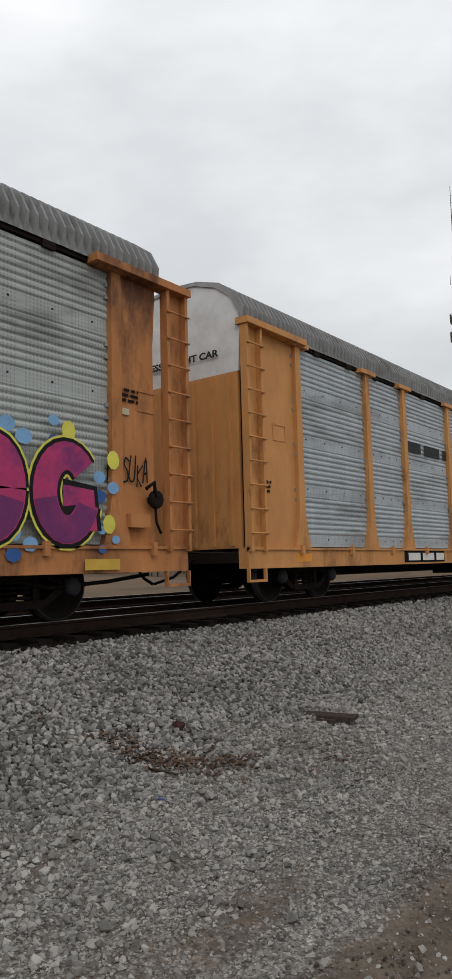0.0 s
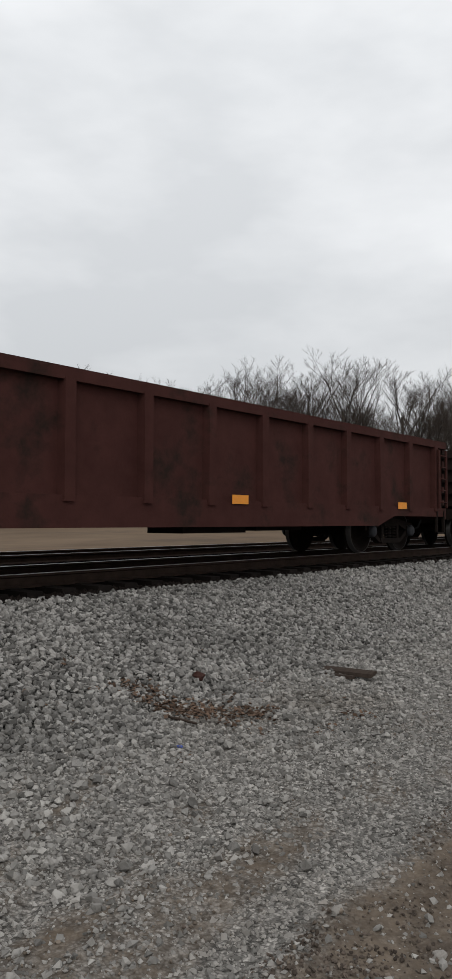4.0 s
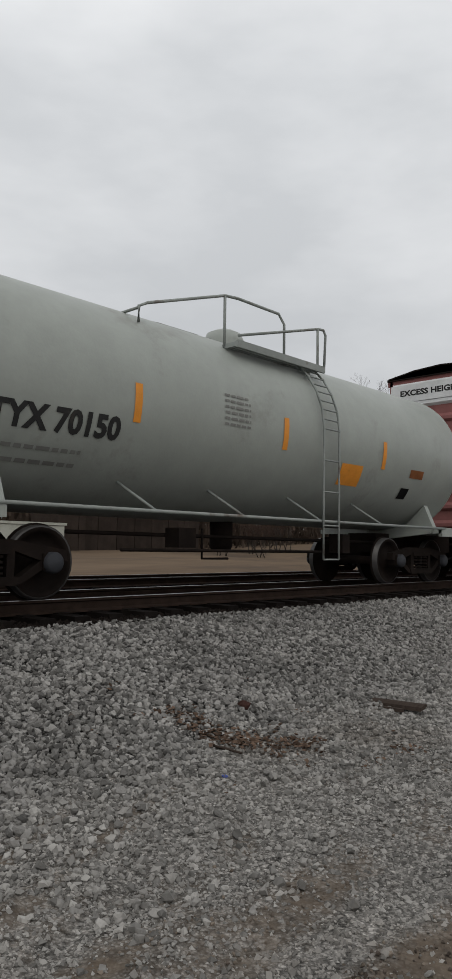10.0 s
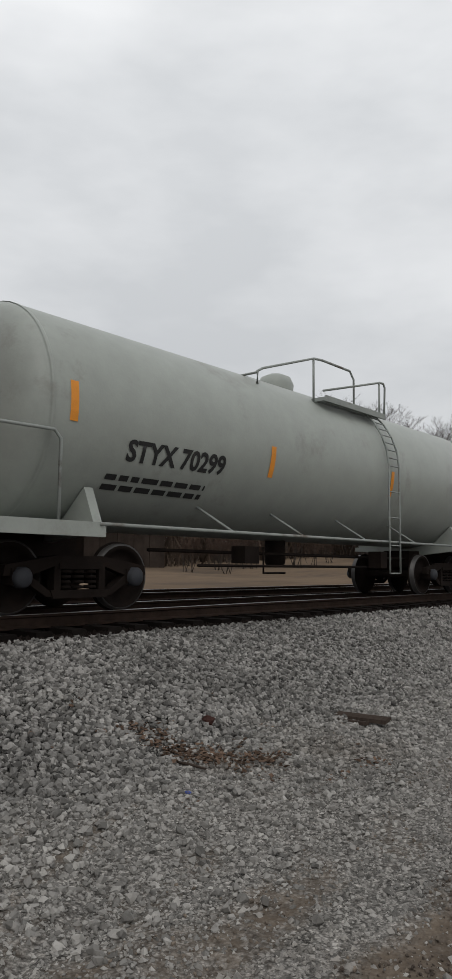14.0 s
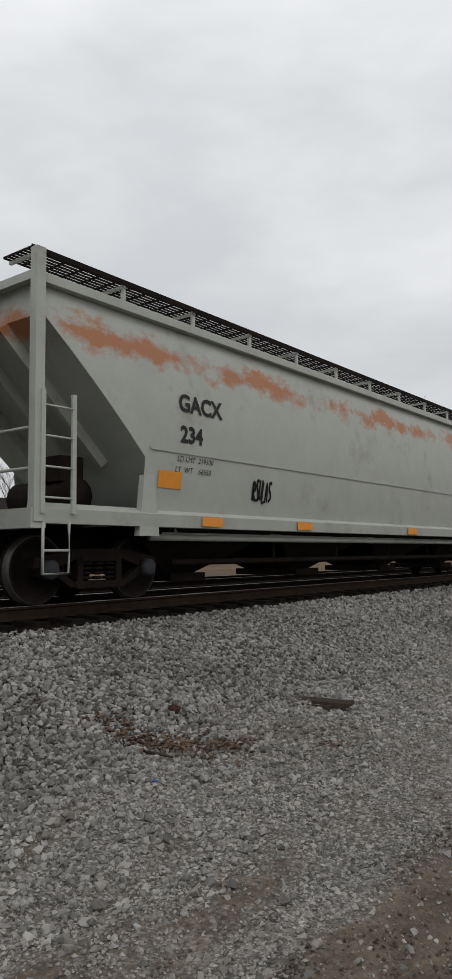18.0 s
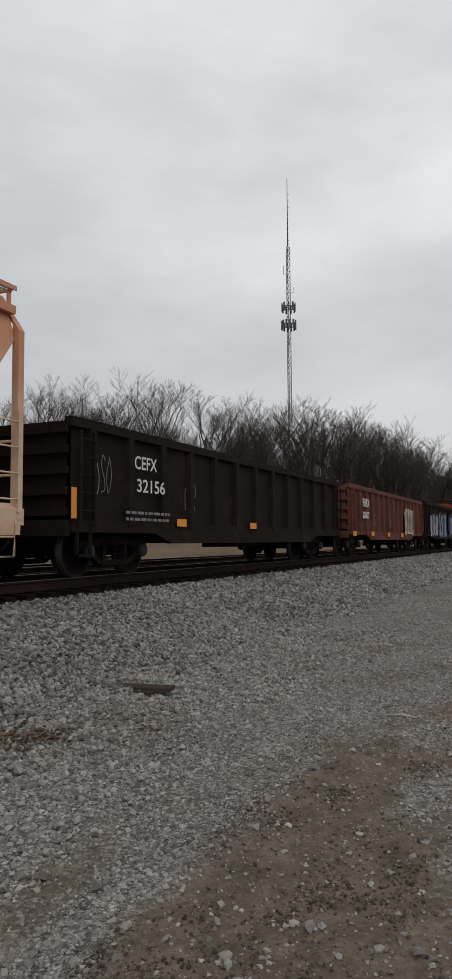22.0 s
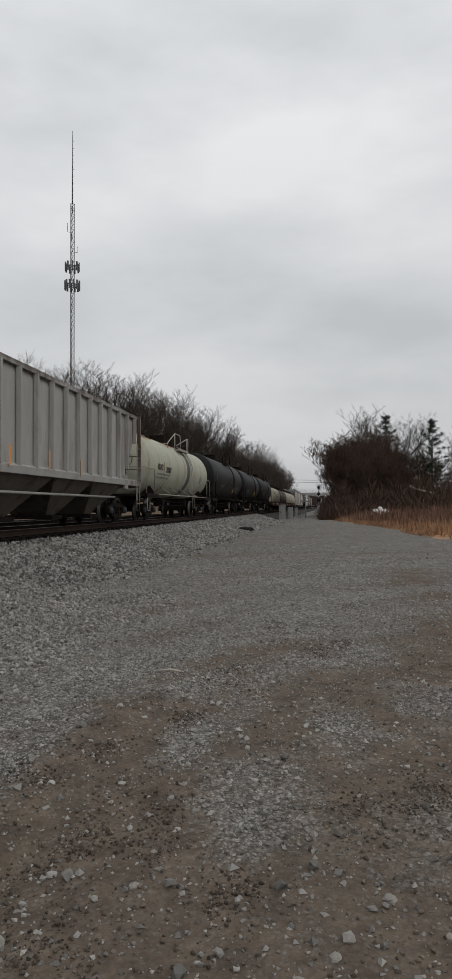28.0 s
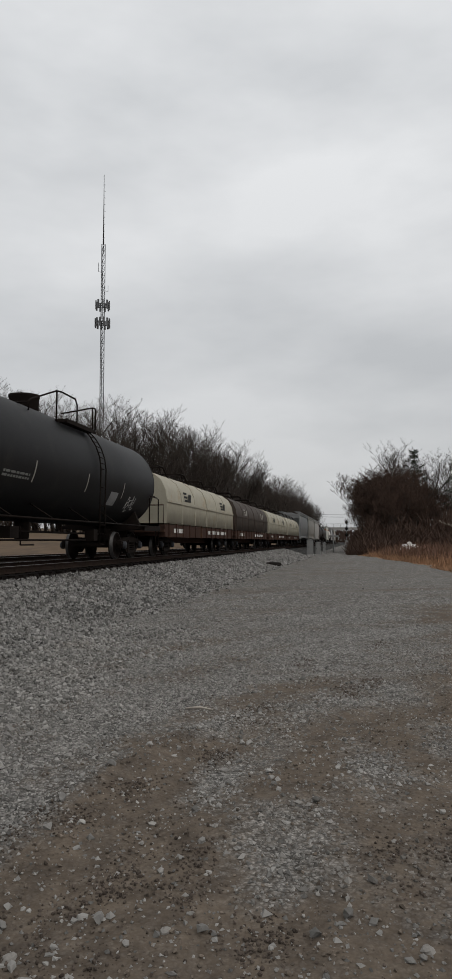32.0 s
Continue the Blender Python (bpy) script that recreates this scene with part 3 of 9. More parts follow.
# ---- the two tracks ----
def build_track(yc, label, ties):
    tr = thing("railway_track", label, "railway track", "railway tracks", at=(0, yc, 0))
    prof = [(-0.07, 0), (0.07, 0), (0.07, 0.015), (0.012, 0.04), (0.012, 0.125), (0.036, 0.14), (0.036, 0.168), (-0.036, 0.168), (-0.036, 0.14), (-0.012, 0.125), (-0.012, 0.04), (-0.07, 0.015)]
    for sgn in (-1, 1):
        g = Geo()
        o = sgn * (GAUGE / 2 + 0.036)
        g.extrude([(a + o, b + RAIL - 0.172) for a, b in prof], "x", -900, 900, 0)
        g.box(-900, 900, o - 0.034, o + 0.034, RAIL - 0.0035, RAIL, 1)
        part("rail", g, [RAIL_SIDE, RAIL_TOP], tr, "steel rail with a polished head and a rusty web")
    tie = Geo().box(-0.11, 0.11, -1.3, 1.3, RAIL - 0.36, RAIL - 0.172)
    tie.box(-0.09, 0.09, -0.93, -0.6, RAIL - 0.172, RAIL - 0.158).box(-0.09, 0.09, 0.6, 0.93, RAIL - 0.172, RAIL - 0.158)
    me = tie.mesh("tie", TIE)
    rs = random.Random(5)
    for i in range(ties):
        o = part("tie", me, None, tr, at=(-8 + i * 0.53, rs.uniform(-0.06, 0.06), 0))
        o.rotation_euler.z = rs.uniform(-0.03, 0.03)
    far_ties = Geo()
    for i in range(ties, 700):
        x = -8 + i * 0.53
        far_ties.box(x - 0.11, x + 0.11, -1.3, 1.3, RAIL - 0.36, RAIL - 0.172)
    tagged(part("far_ties", far_ties, TIE, tr), kind="stuff")
    return tr


build_track(NEAR, "main railway track with dark oily ties under the train", 160)
build_track(FAR, "empty second railway track behind the train", 100)


# ---- trees ----
def grow(g, p, d, length, r, depth, rs, twigs, spreadness=0.55, up=0.12, fine=12, twig=0.012):
    """One branch as a tapered tube, and its side branches."""
    pts, rad = [p], [r]
    n = 3 if depth > 1 else 2
    for i in range(n):
        d = (d + Vector((rs.uniform(-1, 1), rs.uniform(-1, 1), rs.uniform(-0.5, 1))) * 0.16 + Vector((0, 0, up * 0.4))).normalized()
        p = p + d * (length / n)
        pts.append(p)
        rad.append(r * (1 - 0.55 * (i + 1) / n))
    if depth == 0:
        r = max(r, twig)
        # a thin three-sided spike, bent once
        a = d.cross(Vector((0.3, 0.2, 1))).normalized() * r
        b = d.cross(a)
        twigs.add([tuple(pts[0] + a), tuple(pts[0] - a * 0.5 + b * 0.87), tuple(pts[0] - a * 0.5 - b * 0.87), tuple(pts[-1])], [(0, 1, 3), (1, 2, 3), (2, 0, 3)])
        return
    (g if depth > 1 else twigs).tube(pts, rad, 5 if depth > 2 else 3)
    kids = rs.randint(5, 7) if depth > 1 else rs.randint(fine - 1, fine + 2)
    for k in range(kids):
        f = 0.35 + 0.65 * (k + rs.random()) / kids
        j = min(int(f * n), n - 1)
        q = pts[j].lerp(pts[j + 1], f * n - j)
        side = Vector((rs.uniform(-1, 1), rs.uniform(-1, 1), rs.uniform(-0.25, 0.45))).normalized()
        nd = (d * (1 - spreadness) + side * spreadness + Vector((0, 0, up))).normalized()
        grow(g, q, nd, length * rs.uniform(0.46, 0.66) * (0.62 if depth == 1 else 1.0), rad[j] * (0.46 if depth > 1 else 0.66), depth - 1, rs, twigs, spreadness, up, fine, twig)


def bare_tree(seed, height, name="bare_tree", label="leafless grey-brown winter tree in the tree line", depth=4, spreadness=0.50, stems=1, fine=0, up=0.17):
    rs = random.Random(seed)
    g, tw = Geo(), Geo()
    for s in range(stems):
        base = Vector((rs.uniform(-0.6, 0.6), rs.uniform(-0.6, 0.6), -0.2)) if stems > 1 else Vector((0, 0, -0.2))
        lean = Vector((rs.uniform(-0.12, 0.12), rs.uniform(-0.12, 0.12), 1)) if stems == 1 else Vector((rs.uniform(-0.5, 0.5), rs.uniform(-0.5, 0.5), 1))
        grow(g, base, lean.normalized(), height * 0.46 * rs.uniform(0.85, 1.1), height * (0.0125 if stems == 1 else 0.007), depth, rs, tw, spreadness, up, fine or (15 if stems == 1 else 6), 0.006 if stems == 1 else 0.013)
    top = max(v[2] for v in tw.v)
    # round the crown: the tips that reach furthest are drawn in
    bend = lambda v, lim, f: v if v < lim else lim + (v - lim) * f  # noqa: E731
    k = height / bend(top, top * 0.74, 0.6)
    for one in (g, tw):
        out = []
        for x, y, z in one.v:
            r = math.hypot(x, y)
            q = bend(r, top * 0.24, 0.65) / r if r > 1e-6 else 1.0
            out.append((x * q * k, y * q * k, bend(z, top * 0.74, 0.6) * k))
        one.v = out
    t = thing(name, label, "tree", "trees along the railway")
    part("trunk", g, BARK, t)
    part("crown", tw, TWIG if stems == 1 else BRUSH, t)
    return t


def plant(kinds, spots, seed):
    rs = random.Random(seed)
    used = set()
    for x, y, s in spots:
        k = rs.randrange(len(kinds))
        m = pose(x, y, ground_z(x, y), 0, 0, rs.uniform(0, 360))
        if k not in used:
            used.add(k)
            kinds[k].matrix_basis = m
            kinds[k].scale = (s, s, s)
        else:
            o = copy_thing(kinds[k], m)
            o.scale = (s, s, s)
    for i, k in enumerate(kinds):
        if i not in used:
            for o in (*k.children_recursive, k):
                bpy.data.objects.remove(o)


rs_t = random.Random(11)
LINE = [(20, 72), (45, 66), (58, 52), (72, 38), (92, 31), (112, 25), (150, 22), (210, 20.5), (300, 20), (420, 20)]


def line_y(x):
    for (xa, ya), (xb, yb) in zip(LINE, LINE[1:]):
        if x <= xb:
            return ya + (yb - ya) * (x - xa) / (xb - xa)
    return LINE[-1][1]


spots = []
for row in range(3):
    x = 22 + row * 1.7
    while x < 380:
        d = line_y(x)
        s = rs_t.uniform(0.72, 1.08) * (0.64 if x < 50 else 0.76 if x < 62 else 0.85 if x < 85 else 0.93)
        spots.append((x + rs_t.uniform(-1, 1), d + row * 6 + rs_t.uniform(-1.5, 1.5), s))
        x += rs_t.uniform(3.2, 6.5) * (1 + row * 0.25) * (1.1 if x < 60 else 0.42 if x < 150 else 1.0)
plant([bare_tree(s, 19.5) for s in (1, 2, 3, 4, 5, 6)], spots, 3)
# low brush under the tree line
under = []
x = 60
while x < 230:
    under.append((x, line_y(x) - 1.0 + rs_t.uniform(-1, 1), rs_t.uniform(0.6, 1.1)))
    x += rs_t.uniform(3.0, 6.0)
shrubs = [bare_tree(s, 6.5, "shrub", "dense leafless brown shrub", 3, 0.55, 5) for s in (21, 22, 23)]
plant(shrubs, under, 4)
floor_brush = Geo()
rs_f = np.random.RandomState(51)
for _ in range(15000):
    x = 50 + 260 * rs_f.rand() ** 1.6
    y = line_y(x) + 1.0 + 9 * rs_f.rand()
    z = ground_z(x, y) + 4.2 * rs_f.rand() ** 1.3
    w, h = rs_f.uniform(0.06, 0.2), rs_f.uniform(0.5, 1.3)
    dx, dy = rs_f.randn() * 0.3, rs_f.randn() * 0.3
    floor_brush.add([(x - w, y, z - 0.5), (x + w, y + 0.1, z - 0.5), (x + dx, y + dy, z + h)], [(0, 1, 2)])
tagged(new("undergrowth", floor_brush.mesh("undergrowth", BRUSH)), "brown winter undergrowth between the trees", "brush", kind="stuff")
# the wooded bank across the lot
thick = [(99, -2.4, 0.80), (102, -4.0, 0.95), (104, -0.6, 0.95), (107, -2.8, 1.08), (110, -0.4, 1.05), (106, -5.2, 1.05), (112, -3.4, 1.12), (111, -6.4, 1.12), (108, -1.6, 0.98), (113, -5.0, 1.1), (115, -0.8, 1.08), (117, -4.6, 1.05), (118, -8.4, 1.0), (113, -9.6, 0.9), (121, -2.8, 1.05), (124, -6.2, 1.05), (123, -11.5, 1.0), (128, -3.0, 0.9), (104, -7.5, 0.72), (109, -13.0, 0.62), (118, -14.5, 0.8), (127, -17.0, 0.9), (122, -21.5, 0.85), (112, -19.5, 0.6), (131, -9.0, 1.0), (134, -1.5, 0.85), (130, -26.0, 0.9), (118, -27.0, 0.75)]
thick = [(x, y - 1.9 if y > -4.1 else y, s) for x, y, s in thick]
plant([bare_tree(s, 11.5, "thicket_tree", "dense many-stemmed leafless tree on the bank", 4, 0.55, 5, 10, 0.10) for s in (31, 32, 33)], thick, 6)
tall = [(x, y, s * 1.1) for x, y, s in ((118, -5.5, 0.92), (112, -8.3, 1.0), (122, -10.5, 1.0), (130, -12.5, 0.9), (138, -8.5, 1.0), (118, -15, 0.8), (128, -17.5, 0.8), (124, -7.5, 0.9), (115, -10.8, 0.95), (108, -21.5, 0.72), (114, -24.5, 0.8), (120, -23.0, 0.8))]
plant([bare_tree(s, 15.5, "bank_tree", "leafless tree standing on the wooded bank", 4, 0.55) for s in (41, 42, 43)], tall, 7)


def bank_brush():
    """The soft brown tangle of undergrowth below the bank's trees."""
    rs = np.random.RandomState(41)
    g = Geo()
    for _ in range(60000):
        x = 84 + 60 * rs.rand()
        edge = 0.6 - (x - 90) * 0.02
        y = edge - 46 * rs.rand() ** 1.5
        top = 5.2 * min(1.0, 0.35 + (edge - y) / 4.0) * (0.75 + 0.6 * noise.noise((x * 0.2, y * 0.28, 5)) + 0.5 * noise.noise((x * 0.5, y * 0.9, 15))) * min(1.0, 0.25 + (x - 84) / 16)
        z = ground_z(x, y) + top * rs.rand() ** 1.3
        ln = rs.uniform(0.5, 1.5)
        dx, dy, dz = rs.randn() * 0.45 * ln, rs.randn() * 0.45 * ln, rs.uniform(0.1, 0.9) * ln
        w = rs.uniform(0.03, 0.08)
        g.add([(x, y - w, z - 0.2), (x + 0.05, y + w, z - 0.2), (x + dx, y + dy, z + dz)], [(0, 1, 2)])
    tagged(new("bank_brush", g.mesh("bank_brush", BRUSH)), "dense dark brown undergrowth covering the wooded bank", "brush", kind="stuff")
    g = Geo()
    for _ in range(26000):
        x = 52 + 40 * rs.rand()
        y = grass_edge(x) - 1.0 - 26 * rs.rand() ** 1.2
        top = 1.5 * max(0.0, 0.5 + 0.9 * noise.noise((x * 0.16, y * 0.22, 25)) + 0.5 * noise.noise((x * 0.6, y * 0.6, 35)))
        z = ground_z(x, y) + top * rs.rand() ** 1.2
        ln = rs.uniform(0.3, 0.9)
        w = rs.uniform(0.015, 0.05)
        g.add([(x, y - w, z - 0.15), (x, y + w, z - 0.15), (x + rs.randn() * 0.4 * ln, y + rs.randn() * 0.4 * ln, z + rs.uniform(0.2, 0.9) * ln)], [(0, 1, 2)])
    tagged(new("low_brush", g.mesh("low_brush", RED_BRUSH)), "low red-brown brush between the grass and the trees", "brush", kind="stuff")


bank_brush()


def pine(x, y, h):
    t = thing("pine_tree", "dark green pine with drooping tiers of needles", "tree", at=(x, y, ground_z(x, y)))
    rs = random.Random(int(x))
    part("trunk", Geo().tube([(0, 0, -0.2), (0.1, 0, h * 0.5), (0, 0, h)], [0.22, 0.14, 0.03], 7), BARK, t)
    g = Geo()
    for tier in range(15):
        z = h * (0.3 + 0.69 * tier / 15)
        reach = h * 0.30 * (1 - (tier / 15.5) ** 1.6) * rs.uniform(0.45, 1.2)
        for k in range(5):
            q = 6.283 * k / 5 + tier * 1.3 + rs.uniform(-0.5, 0.5)
            e = reach * rs.uniform(0.6, 1.1)
            for j in range(7):
                f = 0.3 + 0.7 * (j / 7) ** 0.7
                p = Vector((math.cos(q) * e * f, math.sin(q) * e * f, z + 0.5 * f * f + rs.uniform(-0.12, 0.12)))
                for _ in range(6):
                    a = Vector((rs.uniform(-1, 1), rs.uniform(-1, 1), rs.uniform(-0.4, 0.8))) * 0.42
                    b = Vector((rs.uniform(-1, 1), rs.uniform(-1, 1), rs.uniform(-0.3, 0.5))) * 0.10
                    g.add([tuple(p), tuple(p + a + b), tuple(p + a - b)], [(0, 1, 2)])
    part("crown", g, PINE, t)


pine(112, -15.6, 14.2)
pine(119, -9.4, 16.2)


def grass_tufts():
    """Long straw at the foot of the bank."""
    rs = np.random.RandomState(3)
    g = Geo()
    for _ in range(34000):
        x = 24 + 58 * rs.rand() ** 0.9
        y = grass_edge(x) + 0.4 - 16 * rs.rand() ** 1.6
        if rs.rand() > 0.45 + 1.3 * noise.noise((x * 0.12, y * 0.35, 61)) + 0.12 * (grass_edge(x) - y):
            continue
        h, q = rs.uniform(0.15, 0.5) * (0.7 + 0.9 * rs.rand() ** 3) * min(1.0, 0.35 + 0.4 * (grass_edge(x) + 0.4 - y)), rs.rand() * 6.28
        z = ground_z(x, y)
        dx, dy = math.cos(q) * 0.03, math.sin(q) * 0.03
        lx, ly = rs.randn() * 0.16, rs.randn() * 0.16
        g.add([(x - dx, y - dy, z - 0.05), (x + dx, y + dy, z - 0.05), (x + lx, y + ly, z + h * 1.4)], [(0, 1, 2)])
    tagged(new("dry_grass", g.mesh("dry_grass", STRAW)), "long dry straw-coloured grass at the foot of the bank", "grass", kind="stuff")


grass_tufts()


# ---- the radio mast behind the trees ----
def build_mast():
    H, X, Y = 73.1, 138.4, 49.4
    t = thing("radio_mast", "tall grey lattice radio mast with two rings of panel antennas", "radio mast", at=(X, Y, ground_z(X, Y)))
    z0 = 0.0
    w = 0.42
    legs = [(w * math.cos(q), w * math.sin(q)) for q in (0.5, 0.5 + 2.094, 0.5 + 4.189)]
    for a, b in legs:
        part("mast_leg", Geo().tube([(a, b, z0), (a, b, H * 0.80)], 0.07, 5), MAST_GREY, t)
    br = Geo()
    n = 46
    for i in range(n):
        za, zb = H * 0.8 * i / n, H * 0.8 * (i + 1) / n
        for k in range(3):
            (a, b), (c, d) = legs[k], legs[(k + 1) % 3]
            br.tube([(a, b, za), (c, d, zb)], 0.04, 3)
            br.tube([(a, b, zb), (c, d, zb)], 0.03, 3)
    part("bracing", br, MAST_GREY, t)
    part("whip_antenna", Geo().tube([(0, 0, H * 0.80), (0, 0, H)], [0.14, 0.05], 5), MAST_GREY, t)
    for z, r, n2 in ((H * 0.628, 1.35, 9), (H * 0.578, 1.45, 12)):
        ring = Geo()
        for k in range(12):
            q, q2 = 6.283 * k / 12, 6.283 * (k + 1) / 12
            ring.tube([(r * math.cos(q), r * math.sin(q), z), (r * math.cos(q2), r * math.sin(q2), z)], 0.06, 4)
        for k in range(3):
            q = 6.283 * k / 3
            ring.tube([(0, 0, z), (r * math.cos(q), r * math.sin(q), z)], 0.06, 4)
        part("antenna_platform", ring, MAST_GREY, t)
        for k in range(n2):
            q = 6.283 * k / n2
            g = Geo().box(-0.10, 0.10, -0.17, 0.17, -0.9, 0.9)
            o = part("panel_antenna", g, MAST_GREY, t, at=(r * math.cos(q), r * math.sin(q), z))
            o.rotation_euler.z = q
    for z, q, ln in ((H * 0.78, 0.3, 1.6), (H * 0.72, 2.5, 1.8), (H * 0.70, 3.3, 1.4), (H * 0.52, 3.6, 1.4), (H * 0.67, 5.4, 1.2)):
        g = Geo().tube([(0.4 * math.cos(q), 0.4 * math.sin(q), z), (1.1 * math.cos(q), 1.1 * math.sin(q), z), (1.1 * math.cos(q), 1.1 * math.sin(q), z + ln)], 0.05, 4)
        part("side_antenna", g, MAST_GREY, t)
    g = Geo()
    for k in range(9):
        z = H * (0.82 + 0.019 * k)
        g.tube([(0, 0, z), (0.45, -0.2, z + 0.1)], 0.04, 3)
    part("dipole_row", g, MAST_GREY, t)


build_mast()


# ---- across the field: a pale block wall, a dark shed, brush, wooded ridge ----
def build_field_edge():
    wall = thing("block_wall", "low pale concrete block wall at the edge of the field", "wall", at=(0, 36.5, 0))
    for i in range(20):
        for j in range(2):
            x = -18.0 + i * 2.13 + 1.06 * 0
            part("block", Geo().box(x, x + 2.10, -0.3, 0.3, 0.9 + j * 0.95, 1.83 + j * 0.95), PALE_BLOCK, wall)
    part("coping", Geo().box(-18.1, 24.7, -0.36, 0.36, 2.80, 2.95), PALE_BLOCK, wall)
    shed = thing("dark_shed", "long dark brown plank shed beyond the field", "shed", at=(30.5, 38.5, 0))
    for i in range(24):
        x = -5.8 + i * 0.485
        part("plank", Geo().box(x, x + 0.47, -1.5 + 0.02 * (i % 3), -1.42, 0.9, 4.3), SHED_BROWN, shed)
    part("rear_wall", Geo().box(-5.8, 5.84, 1.4, 1.5, 0.9, 4.3).box(-5.8, -5.7, -1.4, 1.4, 0.9, 4.3).box(5.74, 5.84, -1.4, 1.4, 0.9, 4.3), SHED_BROWN, shed)
    part("roof", Geo().extrude([(-2.0, 4.25), (0, 5.1), (2.0, 4.25), (2.0, 4.35), (0, 5.22), (-2.0, 4.35)], "x", -6.2, 6.2), STEEL_DARK, shed)
    ridge = Geo()
    rs = np.random.RandomState(12)
    for _ in range(9000):
        if rs.rand() < 0.6:
            x, y = 650 + 60 * rs.rand(), -160 + 330 * rs.rand()
            z, h = 10.0 * rs.rand(), 2.5 + 3 * rs.rand()
        else:
            x, y = -60 + 260 * rs.rand(), 95 + 25 * rs.rand()
            z, h = 2 + 6.5 * rs.rand(), 1.5 + 2 * rs.rand()
        dx, dy = rs.randn() * 0.9, rs.randn() * 0.9
        ridge.add([(x - 0.5, y - 0.6, z), (x + 0.5, y + 0.6, z), (x + dx, y + dy, z + h)], [(0, 1, 2)])
    tagged(new("wooded_ridge", ridge.mesh("wooded_ridge", BRUSH)), "distant dark leafless woods closing the view", "woods", kind="stuff")


PALE_BLOCK = mat("pale_green_white_blocks", (0.42, 0.43, 0.38), 0.85, 0, 0.15, 0.8, (0.25, 0.25, 0.21), 0.4, 0.7)
SHED_BROWN = mat("dark_brown_shed_planks", (0.040, 0.031, 0.026), 0.9, 0, 0.25, 1.5, obj_rand=0.2)
build_field_edge()
hedge = Geo()
rs_h = np.random.RandomState(31)
for _ in range(16000):
    x, y = -45 + 135 * rs_h.rand(), 41 + 10 * rs_h.rand()
    z0 = ground_z(x, y) + (3.6 if x < 32 else 5.6) * rs_h.rand() ** 1.3 * (0.75 + 0.35 * math.sin(x * 0.31) + 0.2 * math.sin(x * 0.83 + 1))
    h, dx, dy = rs_h.uniform(0.5, 1.3), rs_h.randn() * 0.35, rs_h.randn() * 0.35
    w = rs_h.uniform(0.06, 0.22)
    hedge.add([(x - w, y, z0 - 0.4), (x + w, y + 0.1, z0 - 0.4), (x + dx, y + dy, z0 + h)], [(0, 1, 2)])
tagged(new("field_brush", hedge.mesh("field_brush", mat("tan_brown_brush", (0.070, 0.052, 0.040), 0.95, 0, 0.3, 0.5, island=0.35))), "tangled tan-brown winter brush beyond the field", "brush", kind="stuff")
rs_b = random.Random(77)
edge = [(34 + i * 2.6 + rs_b.uniform(-1, 1), 33.5 + rs_b.uniform(-2, 3) - max(0, i - 6) * 0.25, rs_b.uniform(0.35, 0.65)) for i in range(15)]
plant([bare_tree(s, 6.5, "field_shrub", "low leafless tan-brown shrub at the field's edge", 3, 0.55, 6) for s in (61, 62)], edge, 8)


# ---- overpass, signal, cabinets ----
def build_overpass():
    X = 330
    t = thing("overpass", "grey concrete road overpass with a railing across the tracks", "bridge", at=(X, 0, 0))
    part("deck", Geo().box(-5, 5, -60, 70, 6.6, 7.7), CONCRETE, t)
    for y in (-18, -4, 20):
        part("pier", Geo().box(-4, 4, y - 0.6, y + 0.6, -0.5, 6.6), CONCRETE, t)
    for yy in range(-60, 70, 3):
        part("railing_post", Geo().box(-4.9, -4.8, yy, yy + 0.12, 7.7, 9.2), GALV, t)
    for z in (8.2, 8.7, 9.2):
        part("railing_bar", Geo().box(-4.9, -4.82, -60, 70, z, z + 0.09), GALV, t)
    for z in (12.0, 13.0):
        w = thing("overhead_wire", "thin dark overhead wire strung above the overpass", "wire", "overhead wires", at=(X - 8, 0, 0))
        part("cable", Geo().tube([(0, -60, z + 1.5), (0, 5, z), (0, 70, z + 1.5)], 0.05, 4), BLACK, w)


build_overpass()


def build_signal():
    t = thing("railway_signal", "black three-head railway signal on a mast", "railway signal", at=(196, 2.1, ground_z(196, 2.1)))
    part("mast", Geo().tube([(0, 0, -0.2), (0, 0, 7.0)], 0.09, 8), GALV, t)
    for z in (6.6, 4.9, 3.3):
        h = part("signal_head", Geo().lathe([(0.02, -0.05), (0.36, -0.05), (0.42, 0.0), (0.42, 0.04), (0.02, 0.04)], "x", (-0.2, 0, z), 16).box(-0.2, 0.15, -0.2, 0.2, z - 0.55, z + 0.55), BLACK, t)
        part("lens", Geo().lathe([(0.0, 0.0), (0.11, 0.0), (0.11, 0.03)], "x", (-0.28, 0, z + 0.15), 12), STEEL_RIM, h)
    part("base_case", Geo().box(-0.4, 0.4, -0.4, 0.4, -0.1, 1.8), CABINET, t)


build_signal()


